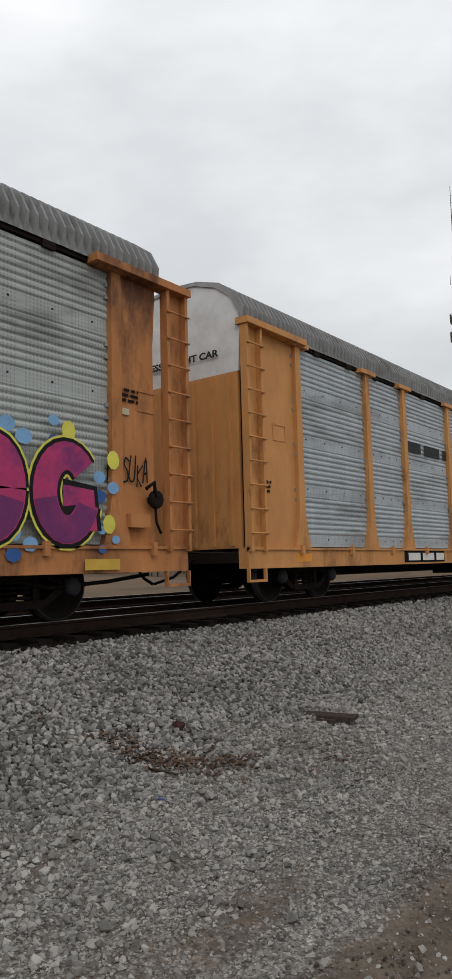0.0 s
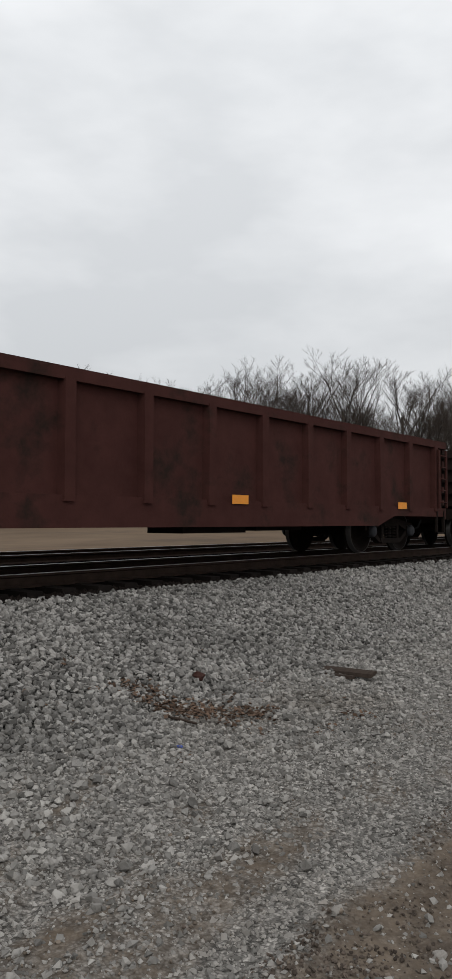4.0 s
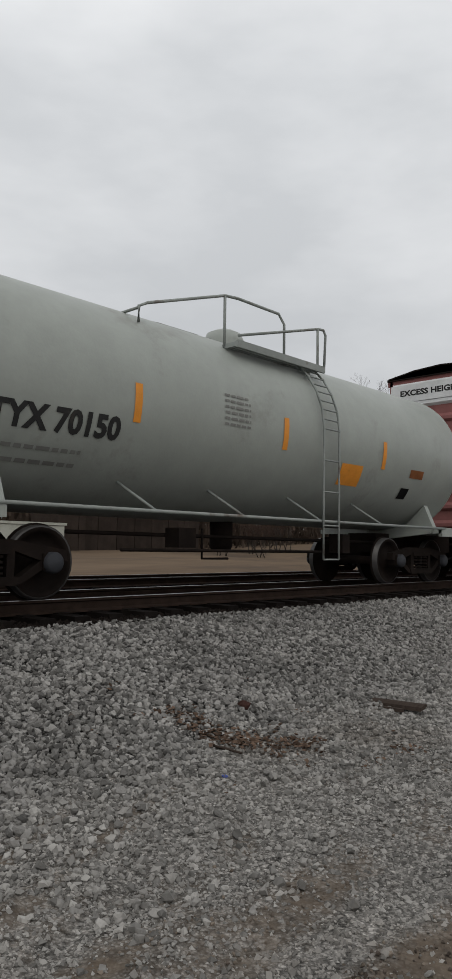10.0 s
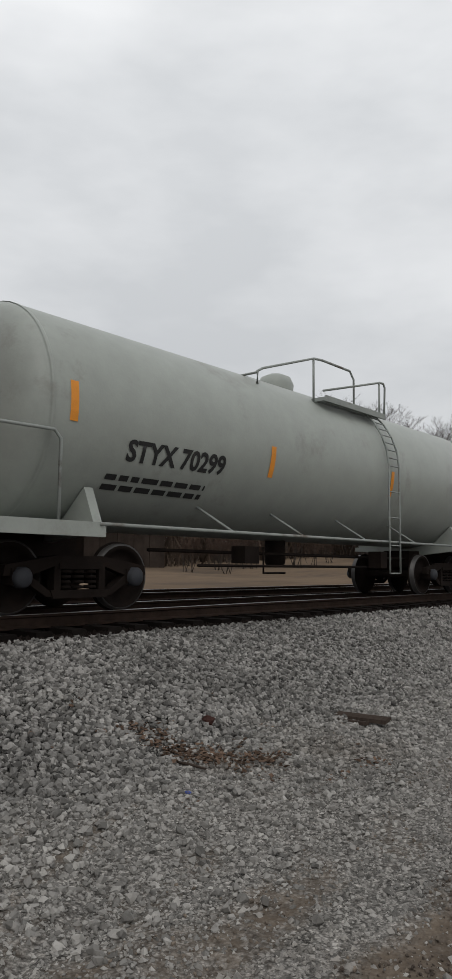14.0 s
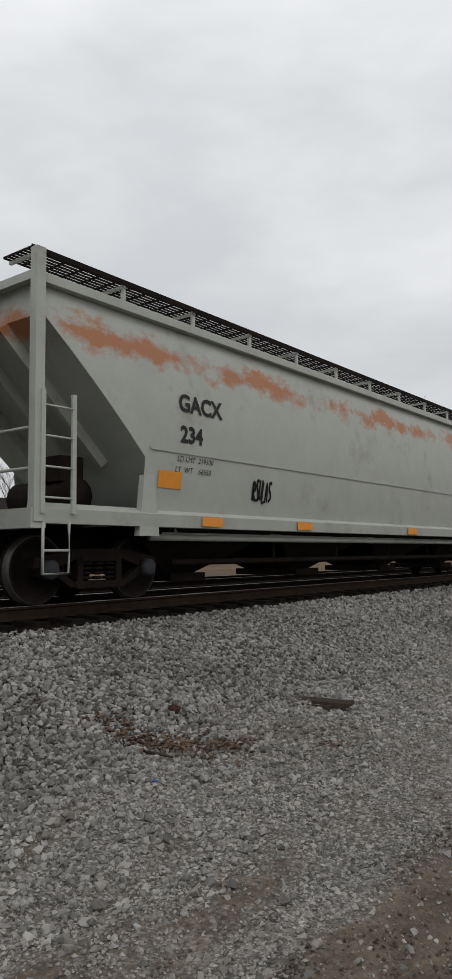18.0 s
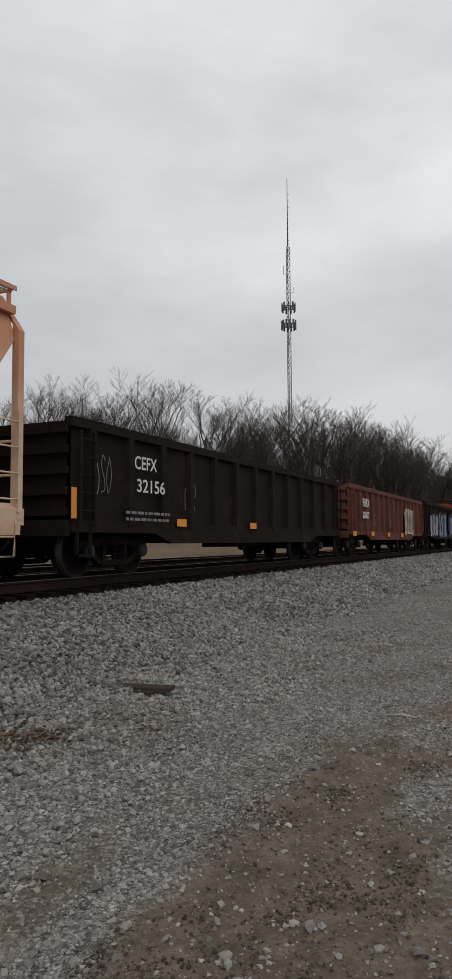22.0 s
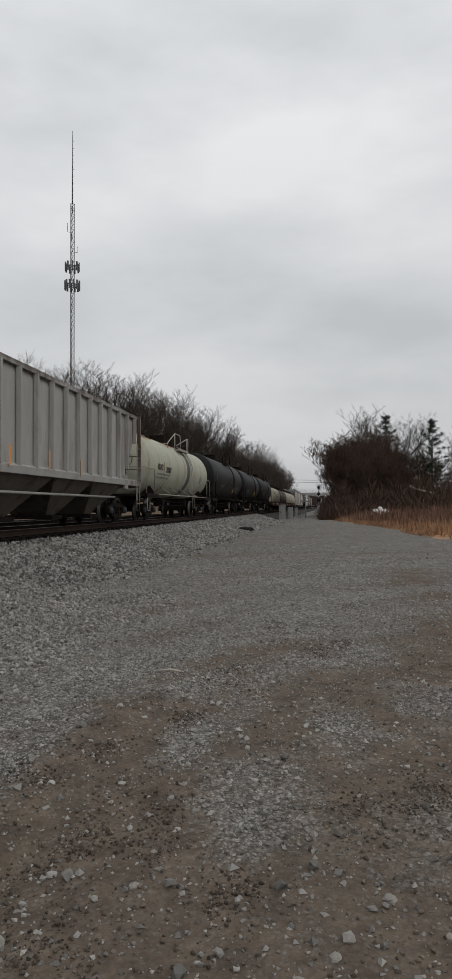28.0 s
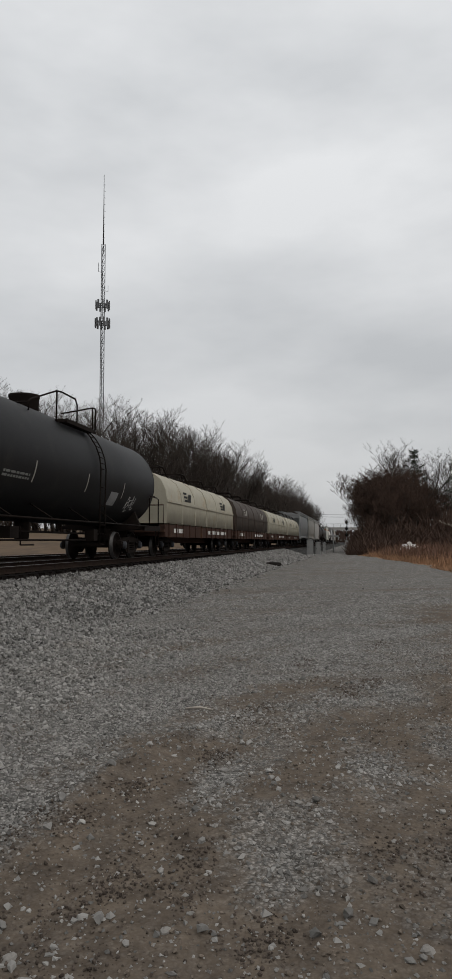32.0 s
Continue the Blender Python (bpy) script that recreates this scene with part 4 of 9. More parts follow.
def build_cabinet(x, y, w, h):
    t = thing("signal_cabinet", "grey steel trackside signal cabinet on the ballast", "cabinet", "trackside cabinets", at=(x, y, ground_z(x, y)))
    part("body", Geo().box(-0.4, 0.4, -w / 2, w / 2, 0.15, h), CABINET, t)
    part("roof", Geo().extrude([(-w / 2 - 0.06, h), (w / 2 + 0.06, h), (w / 2 + 0.06, h + 0.05), (0, h + 0.12), (-w / 2 - 0.06, h + 0.05)], "x", -0.46, 0.46), CABINET, t)
    d = part("door", Geo().box(-0.425, -0.403, -w / 2 + 0.06, w / 2 - 0.06, 0.25, h - 0.1), CABINET, t)
    part("handle", Geo().box(-0.45, -0.425, w * 0.25, w * 0.25 + 0.04, h * 0.5, h * 0.6), BLACK, d)
    part("plinth", Geo().box(-0.45, 0.45, -w / 2 - 0.05, w / 2 + 0.05, -0.2, 0.15), CONCRETE, t)


build_cabinet(79.5, 4.7, 0.65, 1.6)
build_cabinet(80.5, 3.9, 0.5, 1.35)
build_cabinet(93, 3.75, 0.3, 1.3)
pole = thing("crossbuck_post", "pale marker post with a crossarm beside the track", "post", at=(104, 2.9, ground_z(104, 2.9)))
part("post", Geo().tube([(0, 0, -0.2), (0, 0, 2.6)], 0.07, 6), CABINET, pole)
part("crossarm", Geo().box(-0.05, 0.05, -0.7, 0.7, 2.2, 2.4), CABINET, pole)


def build_tank_in_grass():
    x, y = 80.0, -5.7
    t = thing("propane_tank", "small white gas tank with a domed cap in the grass", "gas tank", at=(x, y, ground_z(x, y)))
    part("shell", Geo().lathe([(0.0, -0.95), (0.3, -0.9), (0.5, -0.7), (0.52, 0), (0.5, 0.7), (0.3, 0.9), (0.0, 0.95)], "y", (0, 0, 0.75), 18), WHITE, t)
    part("cap", Geo().lathe([(0.24, 0.0), (0.22, 0.2), (0.0, 0.3)], "z", (0, 0, 1.25), 12), WHITE, t)
    part("foot", Geo().box(-0.3, 0.3, -0.6, -0.45, -0.1, 0.4).box(-0.3, 0.3, 0.45, 0.6, -0.1, 0.4), CONCRETE, t)


build_tank_in_grass()
trunk = thing("fallen_trunk", "pale fallen tree trunk leaning in the thicket", "fallen tree", at=(100, -11.0, 0.3))
part("log", Geo().tube([(0, 0, 3.9), (0, -1.6, 3.3), (0, -3.2, 3.0)], [0.16, 0.14, 0.08], 8), mat("pale_dead_wood", (0.30, 0.26, 0.22), 0.9, 0, 0.2, 3), trunk)
part("stump", Geo().tube([(0, -3.2, 3.0), (0.2, -3.4, 1.0), (0.2, -3.4, -0.4)], [0.12, 0.16, 0.2], 8), BARK, trunk)

# ---- litter on the lot ----
board = thing("wooden_board", "weathered split brown board lying on the gravel", "board", at=(6.72, 4.0, ground_z(6.72, 4.0) + 0.035))
part("plank", Geo().extrude([(-0.055, -0.02), (-0.045, 0.018), (0.0, 0.034), (0.055, 0.04), (0.06, 0.02), (0.02, 0.0)], "y", -0.32, 0.30), PLANK, board)
part("splinter", Geo().extrude([(-0.16, -0.03), (-0.10, -0.03), (-0.10, 0.0), (-0.15, 0.002)], "y", -0.16, 0.20), PLANK, board)
board.rotation_euler = (-0.045, 0.0, -0.05)


def lump(name, label, cat, x, y, size, color, seed):
    rs = random.Random(seed)
    g = Geo()
    n = 7
    vs = []
    for r, h in ((0.75, 0.0), (1.0, 0.35), (0.85, 0.75), (0.35, 1.0)):
        for k in range(n):
            q = 6.283 * k / n
            w = rs.uniform(0.75, 1.2)
            vs.append((size[0] * r * w * math.cos(q), size[1] * r * w * math.sin(q), size[2] * h * rs.uniform(0.85, 1.15)))
    fs = [(i * n + k, i * n + (k + 1) % n, (i + 1) * n + (k + 1) % n, (i + 1) * n + k) for i in range(3) for k in range(n)] + [tuple(range(3 * n, 4 * n))]
    g.add(vs, fs)
    t = thing(name, label, cat, at=(x, y, ground_z(x, y) - 0.01))
    part("body", g, mat(name + "_surface", color, 0.85, 0, 0.25, 20), t)


lump("brick_fragment", "broken blackish red brick on the ballast", "brick", 5.2, 4.72, (0.06, 0.08, 0.09), (0.050, 0.026, 0.022), 1)
lump("blue_bottle_cap", "crushed blue plastic cap on the gravel", "litter", 3.85, 3.68, (0.025, 0.03, 0.02), (0.07, 0.10, 0.28), 2)
lump("yellow_scrap", "small yellow plastic scrap on the ballast", "litter", 5.54, 4.23, (0.03, 0.025, 0.02), (0.34, 0.30, 0.07), 3)
lump("dark_clod", "dark crumpled clod lying on the gravel", "clod", 44.0, 4.75, (0.25, 0.45, 0.28), (0.025, 0.022, 0.02), 4)
STONES = ((2.55, 1.11, 0.055), (2.12, 1.09, 0.05), (2.72, 1.7, 0.035), (1.82, 1.53, 0.05), (3.0, 0.71, 0.03), (2.73, 1.25, 0.035), (1.96, 0.87, 0.04), (1.81, 0.94, 0.05), (2.02, 0.64, 0.04), (3.66, 1.85, 0.03), (1.96, 1.62, 0.035), (2.09, 1.38, 0.04), (3.05, -0.32, 0.035), (2.62, -0.1, 0.03), (2.48, 0.02, 0.03))
for i, (x, y, r) in enumerate(STONES):
    lump("pale_stone", "single pale stone lying on the brown dirt", "stone", x, y, (r, r * 0.8, r * 0.75), (0.25, 0.235, 0.215), 10 + i)
stick = thing("pale_stick", "short pale dry stick on the dirt", "stick", at=(6.8, 1.38, ground_z(6.8, 1.38) + 0.012))
part("twig", Geo().tube([(0, 0.13, 0), (0.01, 0, 0.012), (-0.01, -0.13, 0)], [0.008, 0.012, 0.006], 6), mat("pale_dry_wood", (0.42, 0.38, 0.33), 0.8, 0, 0.15, 8), stick)
stick_b = thing("brown_stick", "brown stick lying in leaf litter", "stick", at=(4.25, 4.05, ground_z(4.25, 4.05) + 0.015))
part("twig", Geo().tube([(0.02, 0.16, 0), (0, 0, 0.012), (0.03, -0.15, 0)], [0.01, 0.013, 0.008], 6), PLANK, stick_b)


# ---- the freight train ----
SIDE = 1.55
CARS = []
PAINTS = {}


def paint(name, color, stain=(0.09, 0.055, 0.04), amount=0.3, rough=0.6, var=0.15, sscale=1.2, stretch=(1, 1, 1), scale=2.5):
    if name not in PAINTS:
        PAINTS[name] = mat(name, color, rough, 0, var, scale, stain, amount, sscale, stretch, 0.08, 30)
    return PAINTS[name]


def car(name, label, category, a, b, group="cars of the freight train"):
    """A car whose couplers meet its neighbours at a and b metres along the train."""
    t = thing(name, label, category, group, at=((a + b) / 2, NEAR, RAIL))
    CARS.append((t, (a + b) / 2))
    return t, (b - a) / 2


def make_truck_meshes():
    g = Geo()
    for s in (-1, 1):
        y0, y1 = (s * 0.98 - 0.07, s * 0.98 + 0.07)
        # cast side frame as four members round two openings and the spring nest
        g.extrude([(-1.12, 0.02), (-0.72, 0.03), (-0.30, 0.17), (0.30, 0.17), (0.72, 0.03), (1.12, 0.02), (1.10, 0.15), (0.80, 0.20), (0.35, 0.27), (-0.35, 0.27), (-0.80, 0.20), (-1.10, 0.15)], "y", y0, y1)
        g.extrude([(-0.42, -0.26), (0.42, -0.26), (0.46, -0.16), (-0.46, -0.16)], "y", y0 - 0.02, y1 + 0.02)
        for d in (-1, 1):
            g.extrude([(d * 0.36, -0.24), (d * 0.50, -0.24), (d * 0.98, 0.04), (d * 0.80, 0.06)][::d], "y", y0, y1)
            g.extrude([(d * 0.30, -0.20), (d * 0.40, -0.20), (d * 0.40, 0.2), (d * 0.30, 0.2)][::d], "y", y0, y1)
            g.box(d * 0.89 - 0.13, d * 0.89 + 0.13, y0 - 0.03, y1 + 0.03, -0.09, 0.11)
        for k in (-0.2, 0.0, 0.2):
            for j in range(4):
                g.lathe([(0.03, -0.15 + j * 0.065), (0.085, -0.14 + j * 0.065), (0.085, -0.11 + j * 0.065), (0.03, -0.10 + j * 0.065)], "z", (k, s * 0.98, 0), 10)
        g.box(-0.34, 0.34, y0 - 0.02, y1 + 0.02, 0.10, 0.17)
    g.box(-0.17, 0.17, -1.0, 1.0, 0.05, 0.26)
    g.lathe([(0.0, 0.26), (0.30, 0.26), (0.30, 0.33), (0.0, 0.33)], "z", (0, 0, 0), 16)
    for d in (-1, 1):
        g.box(d * 0.45 - 0.06, d * 0.45 + 0.06, -0.78, 0.78, -0.08, 0.03)
    frame_me = g.mesh("truck", STEEL_DARK)
    w = Geo()
    R = 0.457
    # axle and both wheels in one turned profile: radius, place, and whether the band before it is polished
    wheel = [(0.085, 0.60, 0), (0.12, 0.683, 0), (0.36, 0.673, 0), (0.37, 0.683, 0), (R + 0.025, 0.683, 0), (R + 0.025, 0.703, 0), (R, 0.718, 0), (R - 0.004, 0.818, 1), (R - 0.03, 0.823, 1), (0.375, 0.823, 0), (0.36, 0.773, 0), (0.16, 0.733, 0), (0.13, 0.803, 0), (0.09, 0.803, 0), (0.085, 1.1, 0), (0.0, 1.1, 0)]
    turned = [(r, -h, 0) for r, h, _ in wheel[::-1]] + wheel
    w.lathe([(r, h) for r, h, _ in turned], "y", (0, 0, 0), 28)
    for i in range(len(turned) - 1):
        mid = abs(turned[i][1] + turned[i + 1][1]) / 2
        if min(turned[i][0], turned[i + 1][0]) > R - 0.035 and mid > 0.715:
            w.m[i * 28:(i + 1) * 28] = [1] * 28
    wheel_me = w.mesh("wheelset", [STEEL_DARK, STEEL_RIM])
    cap_paint = paint("grimy_bearing_grey", (0.042, 0.044, 0.050))
    cap_me = [Geo().lathe([(0.0, s * 1.16), (0.10, s * 1.155), (0.13, s * 1.12), (0.13, s * 1.02)], "y", (0, 0, 0), 14).mesh("bearing_cap", cap_paint) for s in (-1, 1)]
    return frame_me, wheel_me, cap_me


TRUCK_ME, WHEEL_ME, CAP_ME = make_truck_meshes()
WHEELS = ([], [])


def trucks(t, places):
    for x in places:
        tk = part("truck", TRUCK_ME, None, t, "cast steel truck with coil springs", at=(x, 0, 0.46))
        for i, d in enumerate((-0.89, 0.89)):
            WHEELS[i].append(part("wheelset", WHEEL_ME, None, tk, at=(d, 0, 0)))
            for cap in CAP_ME:
                part("bearing_cap", cap, None, tk, at=(d, 0, 0))


def draft_gear(t, half, body_half, z=0.86):
    """Couplers, hoses and the centre sill's ends."""
    for s in (-1, 1):
        g = Geo()
        g.box(min(s * body_half, s * (half - 0.18)), max(s * body_half, s * (half - 0.18)), -0.09, 0.09, z - 0.09, z + 0.09)
        g.extrude([(s * (half - 0.22), -0.16), (s * (half + 0.02), -0.16), (s * (half + 0.06), -0.02), (s * (half - 0.02), 0.05), (s * (half + 0.02), 0.16), (s * (half - 0.22), 0.12)][::s], "z", z - 0.16, z + 0.16)
        part("coupler", g, STEEL_DARK, t, "rusty knuckle coupler")
        part("brake_hose", Geo().tube([(s * body_half, -0.35, z - 0.05), (s * (half - 0.35), -0.33, z - 0.35), (s * (half - 0.02), -0.2, z - 0.45)], 0.025, 6), BLACK, t)


def ladder(t, x0, x1, z0, z1, y, n, mt, name="ladder"):
    g = Geo()
    g.box(x0 - 0.03, x0 + 0.03, y - 0.02, y + 0.02, z0, z1).box(x1 - 0.03, x1 + 0.03, y - 0.02, y + 0.02, z0, z1)
    for i in range(n):
        z = z0 + (z1 - z0) * (i + 0.5) / n
        g.tube([(x0, y - 0.01, z), (x1, y - 0.01, z)], 0.014, 5)
    part(name, g, mt, t)


def tape(t, spots, y=-SIDE - 0.035, w=0.10, h=0.45, fit=None, mt=None):
    for x, z in spots:
        g = Geo()
        if fit:
            n = 4
            pts = [(x, z - h / 2 + h * i / n) for i in range(n + 1)]
            g.strip(pts, w, 0, 0, fit)
        else:
            g.box(x - w / 2, x + w / 2, y - 0.004, y, z - h / 2, z + h / 2)
        part("reflector", g, mt or ORANGE_TAPE, t)


def bars(t, x, z, w, rows, size, mt, y=-SIDE - 0.03, fit=None, seed=1, gap=1.8):
    """Small writing too fine to read, as short bars."""
    rs = random.Random(seed)
    g = Geo()
    for r in range(rows):
        zz = z - r * size * gap
        xx = x
        while xx < x + w:
            ln = min(rs.uniform(1.5, 4.5) * size, x + w - xx)
            if ln > size * 0.5:
                g.strip([(xx, zz), (xx + ln, zz)], size, y, 0, fit)
            xx += ln + size * 0.8
    tagged(part("stencil", g, mt, t), kind="stuff")


STROKES = [
    [[(0.0, 0.0), (0.25, 1.0), (0.5, 0.0)], [(0.1, 0.35), (0.45, 0.4)]],
    [[(0.1, 1.0), (0.05, 0.0), (0.6, 0.05)]],
    [[(0.6, 0.9), (0.25, 1.0), (0.1, 0.7), (0.5, 0.45), (0.55, 0.1), (0.05, 0.0)]],
    [[(0.0, 0.95), (0.7, 1.0)], [(0.4, 1.0), (0.3, -0.1)]],
    [[(0.05, 1.0), (0.0, 0.2), (0.3, 0.0), (0.55, 0.2), (0.6, 1.0)]],
    [[(0.1, 0.0), (0.15, 1.0), (0.5, 0.85), (0.45, 0.55), (0.15, 0.5), (0.6, 0.0)]],
    [[(0.3, 1.0), (0.0, 0.5), (0.3, 0.0), (0.6, 0.5), (0.3, 1.0)]],
    [[(0.1, 1.0), (0.1, 0.0)], [(0.6, 1.0), (0.1, 0.5), (0.65, -0.05)]],
    [[(0.6, 1.0), (0.1, 0.95), (0.1, 0.0), (0.6, 0.05)], [(0.1, 0.5), (0.5, 0.52)]],
    [[(0.0, 0.0), (0.1, 1.0), (0.35, 0.4), (0.6, 1.0), (0.65, 0.0)]],
]


def smooth(pts, n=4):
    """A soft line through the points."""
    out = []
    for i in range(len(pts) - 1):
        p = [Vector(pts[min(max(k, 0), len(pts) - 1)]) for k in (i - 1, i, i + 1, i + 2)]
        for j in range(n):
            u = j / n
            q = 0.5 * (2 * p[1] + (p[2] - p[0]) * u + (2 * p[0] - 5 * p[1] + 4 * p[2] - p[3]) * u * u + (3 * p[1] - p[0] - 3 * p[2] + p[3]) * u ** 3)
            out.append((q.x, q.y))
    return out + [tuple(pts[-1])]


def scrawl(t, x, z, w, h, n, mt, lw=0.05, y=-SIDE - 0.03, fit=None, seed=1, name="graffiti_tag"):
    """A thin sprayed tag of letter-like strokes, too loose to read, standing about z."""
    rs = random.Random(seed)
    g = Geo()
    step = w / n
    k = 0
    for i in range(n):
        hh = h * rs.uniform(0.7, 1.1)
        zz = z - h / 2 + rs.uniform(-0.1, 0.1) * h
        lean = rs.uniform(0.0, 0.25) * step
        for line in STROKES[rs.randrange(len(STROKES))]:
            pts = [(x + i * step + px * step * 1.35 + lean * pz + rs.uniform(-0.05, 0.05) * step, zz + hh * pz + rs.uniform(-0.05, 0.05) * h) for px, pz in line]
            g.strip(smooth(pts), lw * rs.uniform(0.6, 1.1), y - 0.001 * (k % 4), 0, fit)
            k += 1
    tagged(part(name, g, mt, t), kind="stuff")


MARKS = ("lettering", "stencil", "reflector", "board_patch", "emblem", "graffiti", "placard", "touch_up", "inspection", "black_panel", "rust_patch", "panel_seam", "stencil_line", "data_plate", "tank_bracket", "marker")


def nudge(t, dx):
    """Moves the markings along the car."""
    for c in t.children:
        if c.name.startswith(MARKS) and abs(c.rotation_euler.z) < 0.1:
            c.location.x += dx


def blob(t, pts, mt, y, name="graffiti_fill", fit=None):
    """A sprayed patch with an outline given in corners (x, z)."""
    g = Geo()
    g.add([(x, fit(x, z) if fit else y, z) for x, z in pts], [tuple(range(len(pts)))])
    return part(name, g, mt, t)


def piece(t, x, z, w, h, n, fill, line, glow, y, seed, wob=0.3):
    """A painted graffiti piece: a cloud behind, fat outlined letters of no alphabet, and highlights."""
    rs = random.Random(seed)
    m = 40
    cloud = []
    for i in range(m):
        q = 6.283 * i / m
        cloud.append((x + w / 2 + max(-1, min(1, math.cos(q) * 1.25)) * w * 0.52 * rs.uniform(0.94, 1.05), z + h / 2 + max(-1, min(1, math.sin(q) * 1.35)) * h * 0.56 * rs.uniform(0.85, 1.08)))
    blob(t, cloud, glow, y, "graffiti_background")
    step = w / n
    fatness = min(step * 0.42, h * 0.30)
    for k in range(n):
        tilt = rs.uniform(-wob, wob) * 0.5 * step
        hh = h * rs.uniform(0.82, 1.0)
        base = z + h * rs.uniform(0.04, 0.12)
        lines = [smooth([(x + k * step + 0.12 * step + px * step * 1.15 + tilt * pz, base + fatness * 0.4 + (hh - fatness) * pz) for px, pz in ln]) for ln in STROKES[rs.randrange(len(STROKES))]]
        up = 0.0008 * (k % 3)
        for width, mt, lift, dx in ((fatness * 1.5, line, 0.003, 0.03), (fatness, fill[k % len(fill)], 0.007, 0.0)):
            for j, ln in enumerate(lines):
                g = Geo().strip([(px + dx, pz - dx) for px, pz in ln], width, y - lift - up - 0.0003 * j)
                part("graffiti_letter", g, mt, t)
        g = Geo()
        ln = lines[0]
        g.strip([(px - fatness * 0.2, pz + fatness * 0.12) for px, pz in ln[:max(3, len(ln) // 2)]], fatness * 0.10, y - 0.012)
        part("graffiti_highlight", g, GRAF_SHINE, t)


def glyph(t, pts, fill, line, y, w=0.08, soft=True, name="graffiti_letter"):
    """One painted letter shape: a filled outline with its border sprayed round it."""
    path = smooth(pts + pts[:1], 3) if soft else pts + pts[:1]
    blob(t, path[:-1], fill, y, name)
    part("graffiti_outline", Geo().strip(path, w, y - 0.003), line, t)


GRAF_SHINE = paint("sprayed_highlight", (0.55, 0.55, 0.53), (0.4, 0.4, 0.38), 0.3, 0.7)
ORANGE = paint("faded_yellow_orange_paint", (0.51, 0.245, 0.088), (0.19, 0.085, 0.04), 0.34, 0.6, 0.14, 0.9, (1, 1, 0.5))
ORANGE_OLD = paint("rusty_orange_paint", (0.43, 0.185, 0.070), (0.13, 0.06, 0.035), 0.5, 0.7, 0.2, 0.9, (1, 1, 0.4))
PANEL_GREY = paint("galvanised_grey_panel", (0.35, 0.385, 0.41), (0.22, 0.235, 0.24), 0.42, 0.5, 0.16, 0.8, (0.6, 1, 2.5))
PANEL_GREEN = paint("dull_green_grey_panel", (0.35, 0.375, 0.365), (0.21, 0.22, 0.21), 0.42, 0.55, 0.16, 0.8, (0.6, 1, 2.5))
PANEL_BROWN = paint("sooty_brown_panel", (0.150, 0.120, 0.104), (0.095, 0.075, 0.065), 0.45, 0.7, 0.2, 0.8, (0.6, 1, 2.5))
ROOF_GREY = paint("galvanised_roof_sheet", (0.21, 0.212, 0.212), (0.12, 0.115, 0.11), 0.4, 0.55)
ROOF_BROWN = paint("dusty_brown_grey_roof", (0.27, 0.255, 0.235), (0.19, 0.175, 0.16), 0.4, 0.6)
WHITE_END = paint("white_end_paint", (0.62, 0.63, 0.63), (0.4, 0.38, 0.35), 0.2)


def perforate(m, pitch=0.055, dark=0.72):
    """Rows of small punched holes over a screen."""
    n, l = m.node_tree.nodes, m.node_tree.links
    b = n["Principled BSDF"]
    base = b.inputs["Base Color"].links[0].from_socket
    tc = n.new("ShaderNodeTexCoord")
    sep = n.new("ShaderNodeSeparateXYZ")
    l.new(tc.outputs["Object"], sep.inputs["Vector"])
    last = None
    for axis, step, width in (("X", pitch, 0.17), ("Z", 0.05, 0.30), ("X", 0.71, 0.42)):
        k = n.new("ShaderNodeMath")
        k.operation, k.inputs[1].default_value = "PINGPONG", step / 2
        l.new(sep.outputs[axis], k.inputs[0])
        c = n.new("ShaderNodeMath")
        c.operation, c.inputs[1].default_value = "LESS_THAN", step * width
        l.new(k.outputs["Value"], c.inputs[0])
        if last is None:
            last = c
        else:
            p = n.new("ShaderNodeMath")
            p.operation = "MULTIPLY"
            l.new(last.outputs["Value"], p.inputs[0])
            l.new(c.outputs["Value"], p.inputs[1])
            last = p
    mx = n.new("ShaderNodeMixRGB")
    mx.blend_type, mx.inputs[2].default_value = "MULTIPLY", (dark, dark, dark, 1)
    l.new(last.outputs["Value"], mx.inputs[0])
    l.new(base, mx.inputs[1])
    l.new(mx.outputs["Color"], b.inputs["Base Color"])


for one in (PANEL_GREY, PANEL_GREEN, PANEL_BROWN):
    perforate(one)
CLIP_PALE = paint("worn_pale_clip_steel", (0.26, 0.25, 0.235))


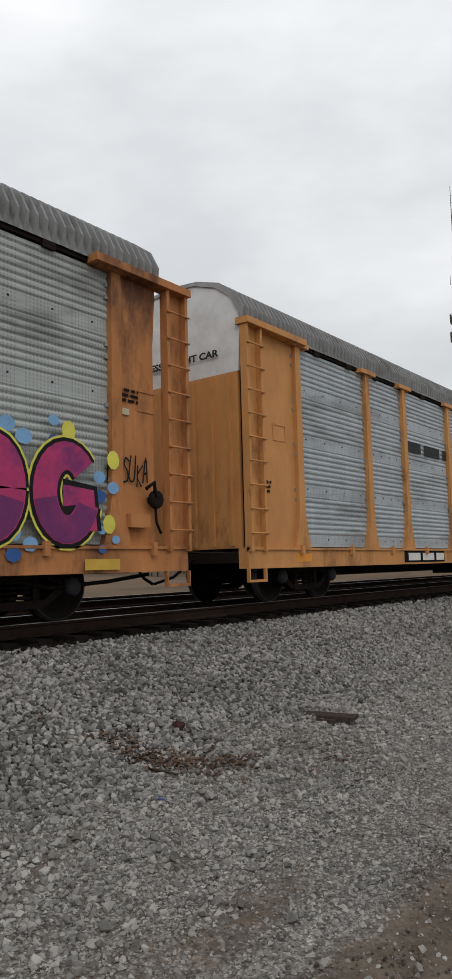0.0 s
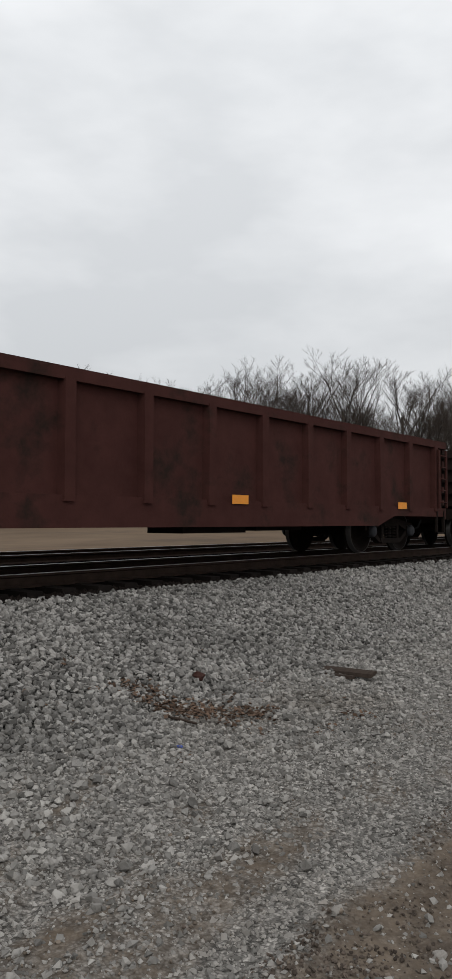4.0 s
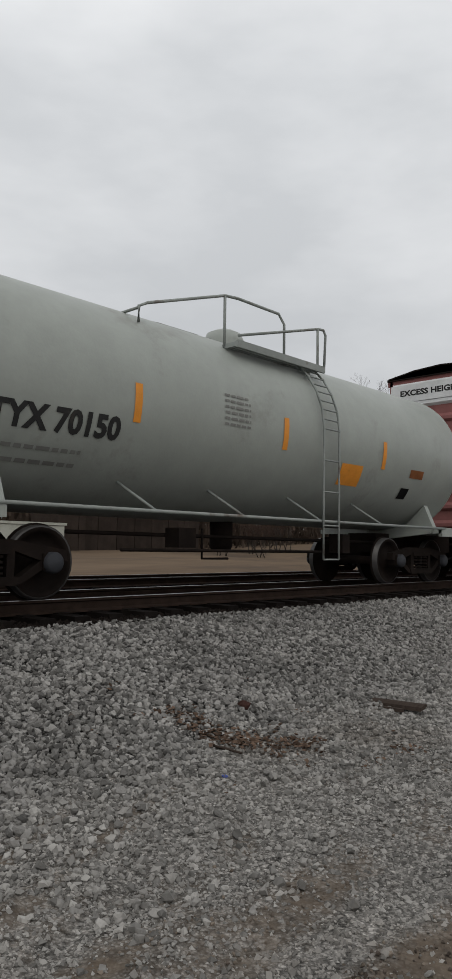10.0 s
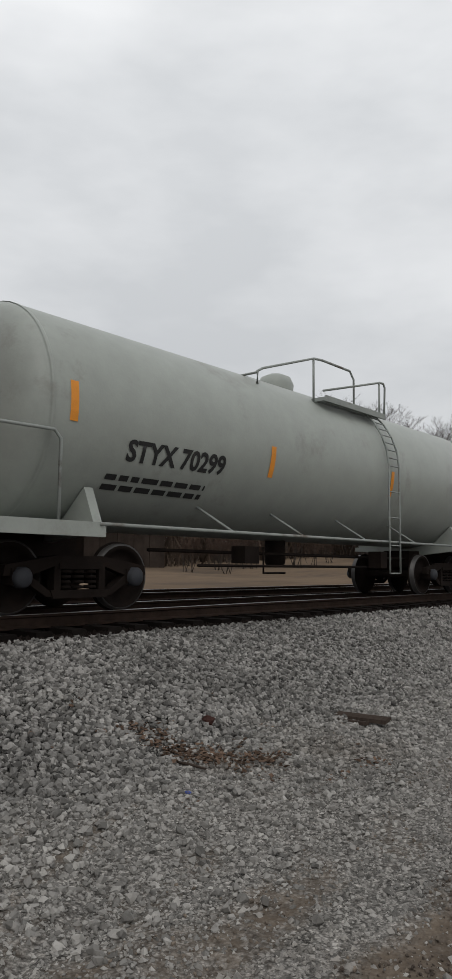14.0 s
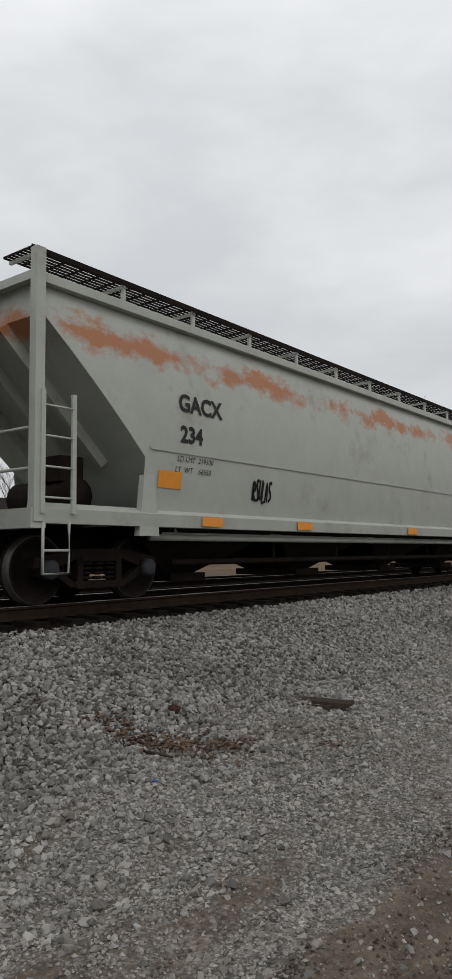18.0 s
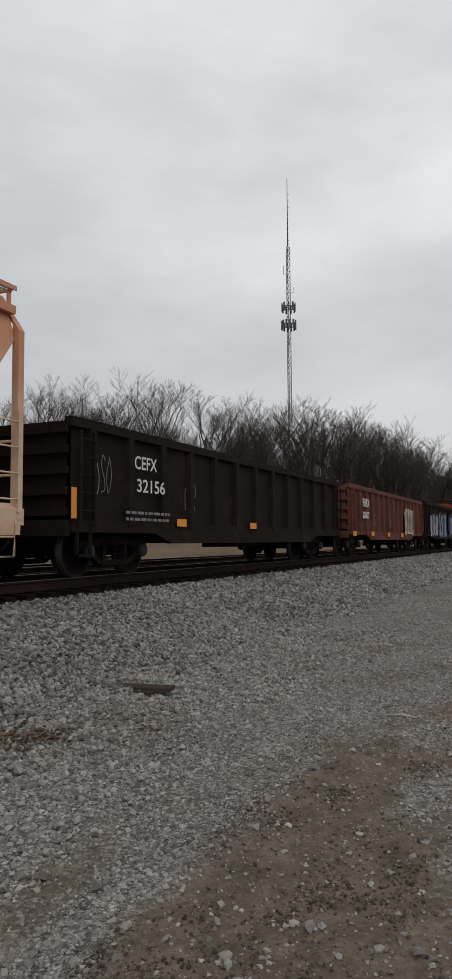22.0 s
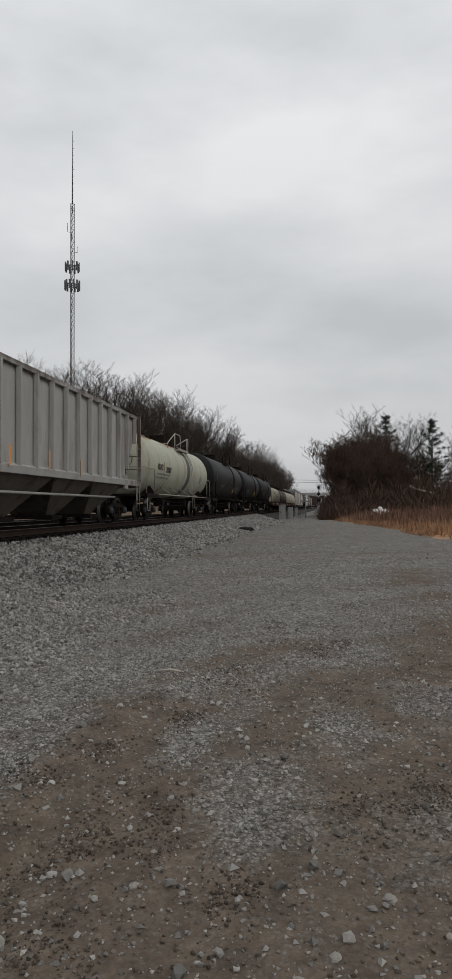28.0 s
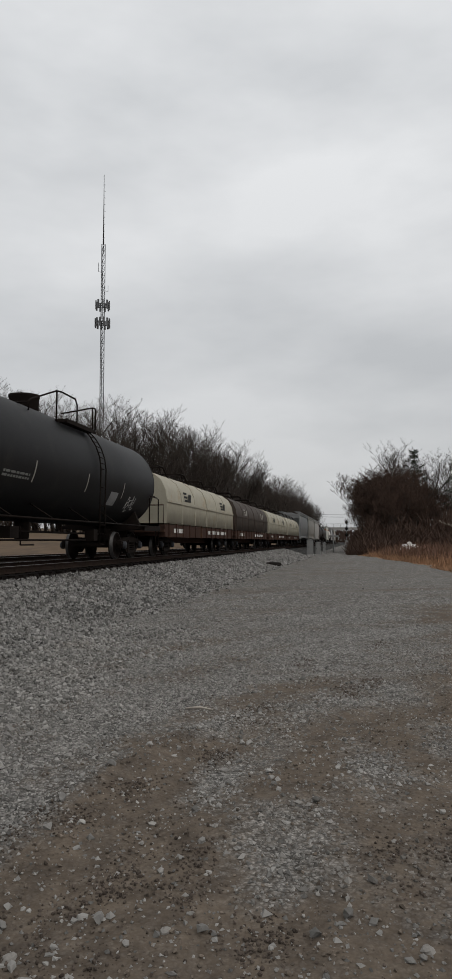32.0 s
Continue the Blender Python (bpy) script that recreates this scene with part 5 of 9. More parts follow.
def autorack(a, b, panel, steel, roof, end_top, label):
    t, half = car("autorack_car", label, "train car", a, b)
    e = 13.2
    for s in (-1, 1):
        y0, y1 = sorted((s * 1.33, s * 1.53))
        part("side_sill", Geo().extrude([(y0, 0.62), (y1, 0.62), (y1, 0.93), (s * 1.56, 0.93), (s * 1.56, 0.97), (s * 1.33, 0.97)] if s > 0 else [(y1, 0.62), (y0, 0.62), (y0, 0.93), (-1.56, 0.93), (-1.56, 0.97), (y1, 0.97)], "x", -e, e), steel, t)
    part("underframe", Geo().box(-e, e, -1.3, 1.3, 0.72, 0.9).box(-e + 1, e - 1, -0.35, 0.35, 0.42, 0.72).box(-3.2, -1.6, -1.2, -0.5, 0.35, 0.72).box(1.0, 3.6, -1.1, -0.7, 0.4, 0.7), STEEL_DARK, t)
    posts = [-11.50, -8.72, -6.86, -4.12, -1.36, 1.5, 4.50, 7.26, 9.12, 11.80]
    # four punched screens stand over one another between the posts, each with a flat lower strip
    prof = []
    for k in range(4):
        z = 0.99 + k * 0.94
        prof += [(-1.442, z), (-1.442, z + 0.008), (-1.436, z + 0.012), (-1.436, z + 0.21)]
        for j in range(7):
            q = z + 0.225 + j * 0.1
            prof += [(-1.432, q), (-1.450, q + 0.03), (-1.450, q + 0.058), (-1.432, q + 0.09)]
    for xa, xb in zip(posts, posts[1:]):
        for s in (1, -1):
            pts = [(s * y, zz) for y, zz in prof]
            part("side_screen", Geo().extrude(pts + [(s * 1.37, prof[-1][1]), (s * 1.37, prof[0][1])], "x", xa + 0.05, xb - 0.05), panel, t)
        g = Geo()
        for k in range(4):
            zz = 1.13 + k * 0.94
            for j in range(4):
                xx = xa + 0.35 + (xb - xa - 0.7) * j / 3
                g.box(xx - 0.011, xx + 0.011, -1.446, -1.436, zz - 0.011, zz + 0.011)
        tagged(part("screen_bolts", g, STEEL_DARK, t), kind="stuff")
    for x in posts:
        for s in (1, -1):
            g = Geo()
            y0, y1 = sorted((s * 1.40, s * 1.535))
            g.extrude([(x - 0.25, 0.95), (x + 0.25, 0.95), (x + 0.12, 1.50), (x + 0.10, 1.75), (x + 0.085, 4.74), (x - 0.085, 4.74), (x - 0.10, 1.75), (x - 0.12, 1.50)], "y", y0, y1)
            post = part("side_post", g, steel, t)
            part("post_cap", Geo().extrude([(x - 0.34, 4.71), (x + 0.34, 4.71), (x + 0.34, 4.80), (x - 0.34, 4.80)], "y", min(s * 1.38, s * 1.58), max(s * 1.38, s * 1.58)), steel, post)
        g = Geo()
        for k in range(4):
            for d in (-0.125, 0.125):
                for up in (0.0, 0.17):
                    g.box(x + d - 0.025, x + d + 0.025, -1.475, -1.44, 1.83 + k * 0.83 + up, 1.88 + k * 0.83 + up)
        tagged(part("post_clips", g, CLIP_PALE, t), kind="stuff")
    stake = Geo().box(-0.04, 0.04, -1.60, -1.53, 0.84, 1.02).mesh("stake_pocket", steel)
    for i in range(14):
        part("stake_pocket", stake, None, t, at=(-e + 1.6 + 1.85 * i, 0, 0))
    # arched roof of cross-ribbed sheets; it stops short of the brake end's ladder
    prof = [(-1.50, 4.80), (-1.47, 5.0), (-1.32, 5.28), (-0.98, 5.53), (-0.5, 5.68), (0, 5.72), (0.5, 5.68), (0.98, 5.53), (1.32, 5.28), (1.47, 5.0), (1.50, 4.80)]
    g = Geo()
    n, r0, r1 = len(prof), -e, e - 0.52
    m = int((r1 - r0) / 0.036)
    vs = []
    for i in range(m + 1):
        k = (-0.03, 0.055, 0.055, -0.03)[i % 4]
        x = r0 + (r1 - r0) * i / m
        vs += [(x, y * (1 + k * 0.7 * (abs(y) < 1.49)), zz + k * (abs(y) < 1.49)) for y, zz in prof]
    g.add(vs, [(i * n + k, i * n + k + 1, (i + 1) * n + k + 1, (i + 1) * n + k) for i in range(m) for k in range(n - 1)])
    part("roof", g, roof, t, "ribbed metal roof sheets")
    for y in (-1.47, 1.40):
        part("roof_rail", Geo().box(r0, r1, y, y + 0.07, 4.745, 4.86), STEEL_DARK, t)
    clip = Geo().box(-0.1, 0.1, -1.50, -1.46, 4.70, 4.80).mesh("roof_clip", STEEL_DARK)
    for i in range(18):
        part("roof_clip", clip, None, t, at=(-e + 2.5 + (2 * e - 5) * i / 17, 0, 0))
    # ends: side sheets, folding doors and ladder columns
    for s in (-1, 1):
        gap = 0.62 if s > 0 else 0.46
        xa, xb = sorted((s * posts[-1 if s > 0 else 0] * (1 if s > 0 else -1), s * (e - gap)))
        for y in (-1.46, 1.42):
            part("end_side_sheet", Geo().box(xa, xb, y, y + 0.04, 0.96, 4.76), steel, t)
        part("sheet_frame", Geo().box(xa + 0.45, xa + 0.85, -1.472, -1.46, 2.86, 2.875).box(xa + 0.45, xa + 0.85, -1.472, -1.46, 3.14, 3.155).box(xa + 0.45, xa + 0.465, -1.472, -1.46, 2.875, 3.14).box(xa + 0.835, xa + 0.85, -1.472, -1.46, 2.875, 3.14), steel, t)
        x0, x1 = sorted((s * (e + 0.03), s * (e - 1.85)))
        part("eave_plate", Geo().extrude([(x0, 4.73), (x1, 4.73), (x1, 4.84), (x0, 4.84)], "y", -1.66, -1.40), steel, t)
        dx = s * (e - (0.55 if s > 0 else 0.03))
        d = part("end_door", Geo().box(min(dx, dx - s * 0.06), max(dx, dx - s * 0.06), -1.38, 1.41, 0.96, 3.95), steel, t)
        for k in range(-3, 4):
            part("door_leaf_rib", Geo().box(min(dx, dx + s * 0.03), max(dx, dx + s * 0.03), k * 0.4 - 0.03, k * 0.4 + 0.03, 1.0, 3.9), steel, d)
        arch = [(y * 0.97, zz - 0.02) for y, zz in prof]
        part("end_gable", Geo().extrude([(-1.40, 3.95)] + arch + [(1.40, 3.95)], "x", *sorted((dx, dx - s * 0.06))), end_top, t)
        lx = s * (e - 0.23)
        col = part("ladder_column", Geo().box(lx - 0.23, lx + 0.23, -1.50, -1.47, 0.97, 4.73), steel, t)
        for q in (-0.23, 0.17):
            part("column_flange", Geo().box(lx + q, lx + q + 0.06, -1.61, -1.50, 0.90, 4.73), steel, col)
        for k in range(9):
            zz = 1.2 + 0.4 * k
            part("rung", Geo().tube([(lx - 0.24, -1.63, zz), (lx + 0.24, -1.63, zz)], 0.016, 5), steel, col)
        part("step", Geo().box(lx - 0.25, lx + 0.25, -1.56, -1.5, 0.40, 0.44).box(lx - 0.25, lx - 0.22, -1.56, -1.5, 0.44, 0.62).box(lx + 0.22, lx + 0.25, -1.56, -1.5, 0.44, 0.62), steel, t)
    bx = e - 1.05
    gear = part("brake_gear", Geo().box(bx - 0.18, bx + 0.2, -1.60, -1.46, 1.22, 1.40), steel, t)
    part("brake_wheel", Geo().lathe([(0.0, -1.60), (0.10, -1.62), (0.13, -1.60), (0.13, -1.55), (0.06, -1.52), (0.06, -1.46)], "y", (bx + 0.34, 0, 1.62), 14), STEEL_DARK, gear)
    part("brake_lever", Geo().tube([(bx + 0.30, -1.60, 1.66), (bx + 0.24, -1.64, 1.85), (bx + 0.12, -1.6, 1.75)], 0.03, 5).tube([(bx + 0.34, -1.56, 1.6), (bx + 0.36, -1.56, 1.3), (bx + 0.45, -1.56, 1.15)], 0.02, 5), STEEL_DARK, gear)
    part("train_hose", Geo().tube([(e - 3.0, -1.0, 0.62), (e - 2.2, -1.1, 0.45), (e - 1.2, -1.1, 0.50), (e - 0.2, -0.9, 0.58)], 0.03, 6), STEEL_DARK, t)
    trucks(t, (-half + 3.35, half - 3.35))
    draft_gear(t, half, e)
    return t, e


def gondola(a, b, top, color, ribs, label, bottom=0.62, rib_w=0.16, end_raise=0.0, rib_mat=None):
    t, half = car("gondola_car", label, "train car", a, b)
    e = half - 0.62
    g = Geo()
    for s in (-1, 1):
        y0, y1 = sorted((s * 1.38, s * 1.42))
        g.box(-e, e, y0, y1, 0.95, top)
    part("side_wall", g, color, t)
    for s in (-1, 1):
        g = Geo().box(-e - 0.03, e + 0.03, min(s * 1.36, s * 1.52), max(s * 1.36, s * 1.52), top - 0.05, top + 0.11)
        part("top_rail", g, rib_mat or color, t)
        y0, y1 = sorted((s * 1.36, s * 1.5))
        part("side_sill", Geo().extrude([(-e, 0.98), (-e, bottom + 0.16), (-e + 2.6, bottom + 0.16), (-e + 3.3, bottom - 0.04), (e - 3.3, bottom - 0.04), (e - 2.6, bottom + 0.16), (e, bottom + 0.16), (e, 0.98)], "y", y0, y1), color, t)
    for i in range(ribs):
        x = -e + 0.55 + (2 * e - 1.1) * i / (ribs - 1)
        for s in (-1, 1):
            y0, y1, yo = s * 1.41, s * 1.41, s * 1.53
            g = Geo()
            g.extrude([(x - rib_w / 2 - 0.04, s * 1.415), (x + rib_w / 2 + 0.04, s * 1.415), (x + rib_w / 2, yo), (x - rib_w / 2, yo)], "z", 0.9, top - 0.02)
            part("side_rib", g, rib_mat or color, t)
    part("floor", Geo().box(-e, e, -1.38, 1.38, 0.98, 1.06), STEEL_DARK, t)
    part("underframe", Geo().box(-e, e, -0.3, 0.3, 0.62, 0.98).box(-e + 3.4, e - 3.4, -1.3, 1.3, 0.80, 0.98).box(-0.9, 0.6, -1.15, -0.4, 0.48, 0.85).box(1.2, 2.6, -0.9, -0.6, 0.5, 0.8), STEEL_DARK, t)
    for s in (-1, 1):
        x0, x1 = sorted((s * e, s * (e - 0.05)))
        g = Geo().box(x0, x1, -1.42, 1.42, 0.9, top + 0.05 + end_raise)
        part("end_wall", g, color, t)
        for k in range(5):
            z = 1.05 + (top - 1.2) * k / 4
            part("end_rib", Geo().box(min(s * e, s * (e + 0.09)), max(s * e, s * (e + 0.09)), -1.42, 1.42, z, z + 0.13), color, t)
        if end_raise:
            part("end_gusset", Geo().extrude([(s * e, top + 0.1), (s * e, top + end_raise), (s * (e - 0.14), top + 0.1)][::s], "y", -1.5, -1.42), color, t)
        lx = s * (e - 0.32)
        ladder(t, lx - 0.2, lx + 0.2, 0.98, top - 0.1, -1.57, 5, color)
        part("step", Geo().box(lx - 0.2, lx + 0.2, -1.52, -1.46, 0.38, 0.42).box(lx - 0.2, lx - 0.17, -1.52, -1.46, 0.38, 0.9).box(lx + 0.17, lx + 0.2, -1.52, -1.46, 0.38, 0.9), STEEL_DARK, t)
        part("end_sill", Geo().box(min(s * e, s * (e + 0.12)), max(s * e, s * (e + 0.12)), -1.45, 1.45, 0.72, 0.98), color, t)
    trucks(t, (-half + 2.55, half - 2.55))
    draft_gear(t, half, e)
    return t, e


def tank(a, b, R, zc, color, label, bands=(), dome="round", rail=None, dark=STEEL_DARK, lad=1.5, deck_mat=None, seams=(), inset=1.2, bogie=2.5, rail_h=0.5):
    t, half = car("tank_car", label, "train car", a, b)
    rail = rail or dark
    e = half - inset
    cyl = e - 0.5
    head = []
    for i in range(9):
        q = math.pi / 2 * i / 8
        head.append((R * math.cos(q), 0.5 * math.sin(q)))
    prof = [(r, -cyl - h) for r, h in head[::-1]] + [(R, -cyl * 0.5), (R, 0), (R, cyl * 0.5)] + [(r, cyl + h) for r, h in head]
    part("tank_shell", Geo().lathe(prof, "x", (0, 0, zc), 56), color, t)
    for x in (-cyl, cyl, *seams):
        part("weld_seam", Geo().lathe([(R, x - 0.03), (R + 0.006, x - 0.015), (R + 0.006, x + 0.015), (R, x + 0.03)], "x", (0, 0, zc), 56), color, t)
    fit = lambda px, pz: -math.sqrt(max(0.05, (R + 0.008) ** 2 - (pz - zc) ** 2))  # noqa: E731
    z0 = zc - R
    dk = deck_mat or dark
    for s in (-1, 1):
        xs = sorted((s * (half - 0.42), s * (half - 2.5)))
        part("end_deck", Geo().box(xs[0], xs[1], -1.5, 1.5, 1.02, 1.12).box(xs[0], xs[1], -1.53, -1.45, 0.96, 1.14), dk, t)
        part("stub_sill", Geo().box(xs[0] - 0.6, xs[1] + 0.6, -0.34, 0.34, 0.62, 1.02), STEEL_DARK, t)
        bx = s * (half - bogie)
        g = Geo()
        for sy in (-1, 1):
            g.extrude([(sy * 0.2, 0.9), (sy * 1.3, 1.02), (sy * 1.36, 1.15), (sy * R * 0.78, zc - R * 0.66), (sy * R * 0.5, z0 + 0.12), (sy * 0.2, z0)][::sy], "x", bx - 0.07, bx + 0.07)
        part("saddle", g, dk, t)
        part("end_railing", Geo().tube([(s * (half - 0.5), -1.47, 1.1), (s * (half - 0.5), -1.47, 2.15), (s * (half - 0.62), -1.35, 2.25), (s * (half - 0.62), 1.35, 2.25), (s * (half - 0.5), 1.47, 2.15), (s * (half - 0.5), 1.47, 1.1)], 0.022, 6).tube([(s * (half - 0.55), -1.42, 2.2), (s * (half - 1.7), -1.5, 2.2), (s * (half - 1.8), -1.5, 2.1), (s * (half - 1.8), -1.5, 1.1)], 0.022, 6), rail, t)
        lx = s * (half - 0.75)
        part("step", Geo().tube([(lx - 0.22, -1.5, 1.05), (lx - 0.22, -1.5, 0.42), (lx + 0.22, -1.5, 0.42), (lx + 0.22, -1.5, 1.05)], 0.022, 5), rail, t)
    part("side_grab_rail", Geo().tube([(-half + 2.4, -1.53, 1.12), (half - 2.4, -1.53, 1.12)], 0.026, 6), rail, t)
    for x in (-e * 0.45, -e * 0.18, e * 0.12, e * 0.42):
        part("rail_bracket", Geo().tube([(x, -1.53, 1.12), (x - 0.25, fit(x, 1.5) * 0.985, 1.5)], 0.02, 5), rail, t)
    part("piping", Geo().tube([(-cyl * 0.6, -0.45, 0.85), (cyl * 0.7, -0.45, 0.82)], 0.03, 5).tube([(-cyl * 0.5, -0.9, 0.62), (cyl * 0.3, -0.9, 0.62)], 0.025, 5).lathe([(0.0, 0.6), (0.16, 0.6), (0.2, 0.7), (0.2, z0 + 0.15)], "z", (0, 0, 0), 12).box(-cyl * 0.30, -cyl * 0.24, -0.8, -0.5, 0.66, 0.95).tube([(-cyl * 0.2, -0.7, 0.95), (-cyl * 0.2, -0.7, 0.5), (-cyl * 0.1, -0.7, 0.5)], 0.02, 5).box(cyl * 0.40, cyl * 0.44, -0.9, -0.6, 0.6, 0.95), STEEL_DARK, t)
    # manway, top platform and its railing
    zt = zc + R
    g = Geo()
    if dome == "round":
        g.lathe([(0.38, zt - 0.15), (0.40, zt + 0.32), (0.42, zt + 0.34), (0.42, zt + 0.40), (0.0, zt + 0.43)], "z", (0, 0, 0), 20)
    else:
        g.lathe([(0.34, zt - 0.1), (0.36, zt + 0.12), (0.30, zt + 0.26), (0.15, zt + 0.33), (0.0, zt + 0.34)], "z", (0, 0, 0), 20)
    part("manway", g, dk, t)
    # a narrow walkway hangs on the shoulder of the tank, with a railing round the manway
    zs = zc + math.sqrt(R * R - 0.95 * 0.95)
    x_end = lad + 0.62
    walkway = part("top_platform", Geo().box(lad - 1.6, x_end, -1.26, -1.22, zs - 0.04, zs + 0.07).box(lad - 1.6, lad - 1.56, -1.22, -0.92, zs - 0.02, zs + 0.05), rail, t)
    for k in range(4):
        y = -1.21 + 0.085 * k
        part("walkway_slat", Geo().box(lad - 1.55, x_end, y, y + 0.06, zs + 0.01, zs + 0.05), rail, walkway)
    zr = zt + rail_h
    xl, xm, xr = lad - 3.3, lad - 1.6, lad - 0.15
    g = Geo()
    for y in (-0.97, 0.97):
        g.tube([(xl, y, zs), (xl, y, zs + 0.22), (xl + 0.15, y, zs + 0.3), (xm, y, zr - 0.03), (xm + 0.3, y, zr), (xr - 0.15, y, zr), (xr, y, zr - 0.15), (xr, y, zs)], 0.024, 6)
        g.tube([(xm, y, zr - 0.03), (xm, y, zs)], 0.024, 6)
    g.tube([(xl, -0.97, zs + 0.2), (xl, 0.97, zs + 0.2)], 0.022, 5)
    g.tube([(xm + 0.3, -0.99, zs + 0.25), (x_end - 0.12, -1.2, zr - 0.12), (x_end, -1.22, zr - 0.12), (x_end + 0.06, -1.22, zr - 0.2), (x_end + 0.02, -1.22, zs)], 0.024, 6)
    g.tube([(x_end - 0.14, -1.2, zr - 0.12), (x_end - 0.14, -1.2, zs)], 0.024, 6)
    part("top_railing", g, rail, t)
    g = Geo()
    arc = [(math.sin(math.radians(q)) * (R + 0.10), math.cos(math.radians(q)) * (R + 0.10)) for q in range(28, 100, 12)]
    side_pts = [(-y, zc + zz) for y, zz in arc] + [(-1.58, 1.6), (-1.58, 0.50)]
    for x in (lad + 0.15, lad + 0.58):
        g.tube([(x, y, zz) for y, zz in side_pts], 0.02, 5)
    for i in range(len(side_pts) * 2 - 1):
        k, f = divmod(i, 2)
        y, zz = side_pts[k]
        if f and k + 1 < len(side_pts):
            y, zz = (y + side_pts[k + 1][0]) / 2, (zz + side_pts[k + 1][1]) / 2
        g.tube([(lad + 0.15, y, zz), (lad + 0.58, y, zz)], 0.014, 4)
    part("side_ladder", g, rail, t)
    trucks(t, (-half + bogie, half - bogie))
    draft_gear(t, half, half - 0.45)
    return t, e, fit


def boxcar(a, b, eave, color, label, posts, door, door_style, bottom=0.72, top_color=None, roof=None, door_mat=None, sill_mat=None):
    """posts: places of the side posts; door: (left, right)."""
    t, half = car("boxcar", label, "train car", a, b)
    e = half - 0.55
    roof = roof or color
    for s in (-1, 1):
        y0, y1 = sorted((s * 1.44, s * 1.48))
        spans = ((-e, door[0]), (door[1], e)) if s < 0 else ((-e, e),)
        for xa, xb in spans:
            part("side_wall", Geo().box(xa, xb, y0, y1, bottom + 0.15, eave - 0.08), color, t)
        part("side_sill", Geo().box(-e, e, min(s * 1.40, s * 1.55), max(s * 1.40, s * 1.55), bottom, bottom + 0.17), sill_mat or color, t)
        part("eave_plate", Geo().box(-e, e, min(s * 1.40, s * 1.54), max(s * 1.40, s * 1.54), eave - 0.16, eave), color, t)
    for x in posts:
        part("side_post", Geo().extrude([(x - 0.07, -1.475), (x - 0.05, -1.53), (x + 0.05, -1.53), (x + 0.07, -1.475)], "z", bottom + 0.15, eave - 0.15), color, t)
    part("underframe", Geo().box(-e, e, -1.2, 1.2, bottom + 0.05, bottom + 0.3).box(-e + 1, e - 1, -0.35, 0.35, 0.48, bottom + 0.1).box(-2.2, -0.9, -1.2, -0.5, 0.42, bottom).box(1.6, 3.2, -1.0, -0.7, 0.45, bottom), STEEL_DARK, t)
    g = Geo()
    prof = [(-1.54, eave), (-0.75, eave + 0.14), (0, eave + 0.19), (0.75, eave + 0.14), (1.54, eave), (1.54, eave - 0.03), (-1.54, eave - 0.03)]
    g.extrude(prof, "x", -e - 0.05, e + 0.05)
    n = int(2 * e / 1.25)
    for i in range(n + 1):
        x = -e + 2 * e * i / n
        g.extrude([(y, z + 0.035) for y, z in prof[:5]] + [(1.5, eave), (-1.5, eave)], "x", x - 0.05, x + 0.05)
    part("roof", g, roof, t, "ribbed steel roof")
    for s in (-1, 1):
        x0, x1 = sorted((s * e, s * (e - 0.05)))
        part("end_wall", Geo().box(x0, x1, -1.46, 1.46, bottom + 0.1, eave - 0.02), color, t)
        for k in range(9):
            z = bottom + 0.45 + (eave - bottom - 0.8) * k / 8
            part("end_rib", Geo().extrude([(s * e, z), (s * (e + 0.07), z + 0.06), (s * (e + 0.07), z + 0.14), (s * e, z + 0.22)][::s], "y", -1.38, 1.38), top_color if (top_color and k > 6) else color, t)
        lx = s * (e - 0.32)
        ladder(t, lx - 0.2, lx + 0.2, bottom + 0.2, bottom + 1.9, -1.58, 5, color)
        part("step", Geo().box(lx - 0.2, lx + 0.2, -1.54, -1.48, 0.36, 0.40).box(lx - 0.2, lx - 0.17, -1.54, -1.48, 0.36, bottom).box(lx + 0.17, lx + 0.2, -1.54, -1.48, 0.36, bottom), STEEL_DARK, t)
    trucks(t, (-half + 2.7, half - 2.7))
    draft_gear(t, half, e)
    d0, d1 = door
    high = eave > 4.8
    leaves = ((d0, (d0 + d1) / 2), ((d0 + d1) / 2, d1)) if door_style == "plug" else ((d0, d1),)
    for xa, xb in leaves:
        d = part("door", Geo().box(xa + 0.02, xb - 0.02, -1.51, -1.45, bottom + 0.22, eave - 0.22), door_mat or color, t)
        if door_style == "plug":
            for k in range(5 if high else 2):
                z = bottom + 0.3 + (eave - bottom - 0.6) * (0.12, 0.3, 0.42, 0.6, 0.8)[k]
                part("door_bar", Geo().box(xa + 0.06, xb - 0.06, -1.545, -1.51, z - 0.05, z + 0.05), door_mat or color, d)
            for x in (xa + 0.68, xb - 0.25):
                part("lock_rod", Geo().tube([(x, -1.575, bottom + 0.1), (x, -1.575, eave - 0.1)], 0.033 if high else 0.022, 6), door_mat or color, d)
                for k in range(5 if high else 0):
                    z = bottom + 0.35 + (eave - bottom - 0.7) * k / 4
                    part("rod_guide", Geo().box(x - 0.075, x + 0.075, -1.60, -1.51, z - 0.035, z + 0.035), door_mat or color, d)
                if high:
                    part("placard", Geo().box(x - 0.32, x - 0.18, -1.56, -1.545, bottom + 1.22, bottom + 1.46), TAG_GREY, d, "small pale placard")
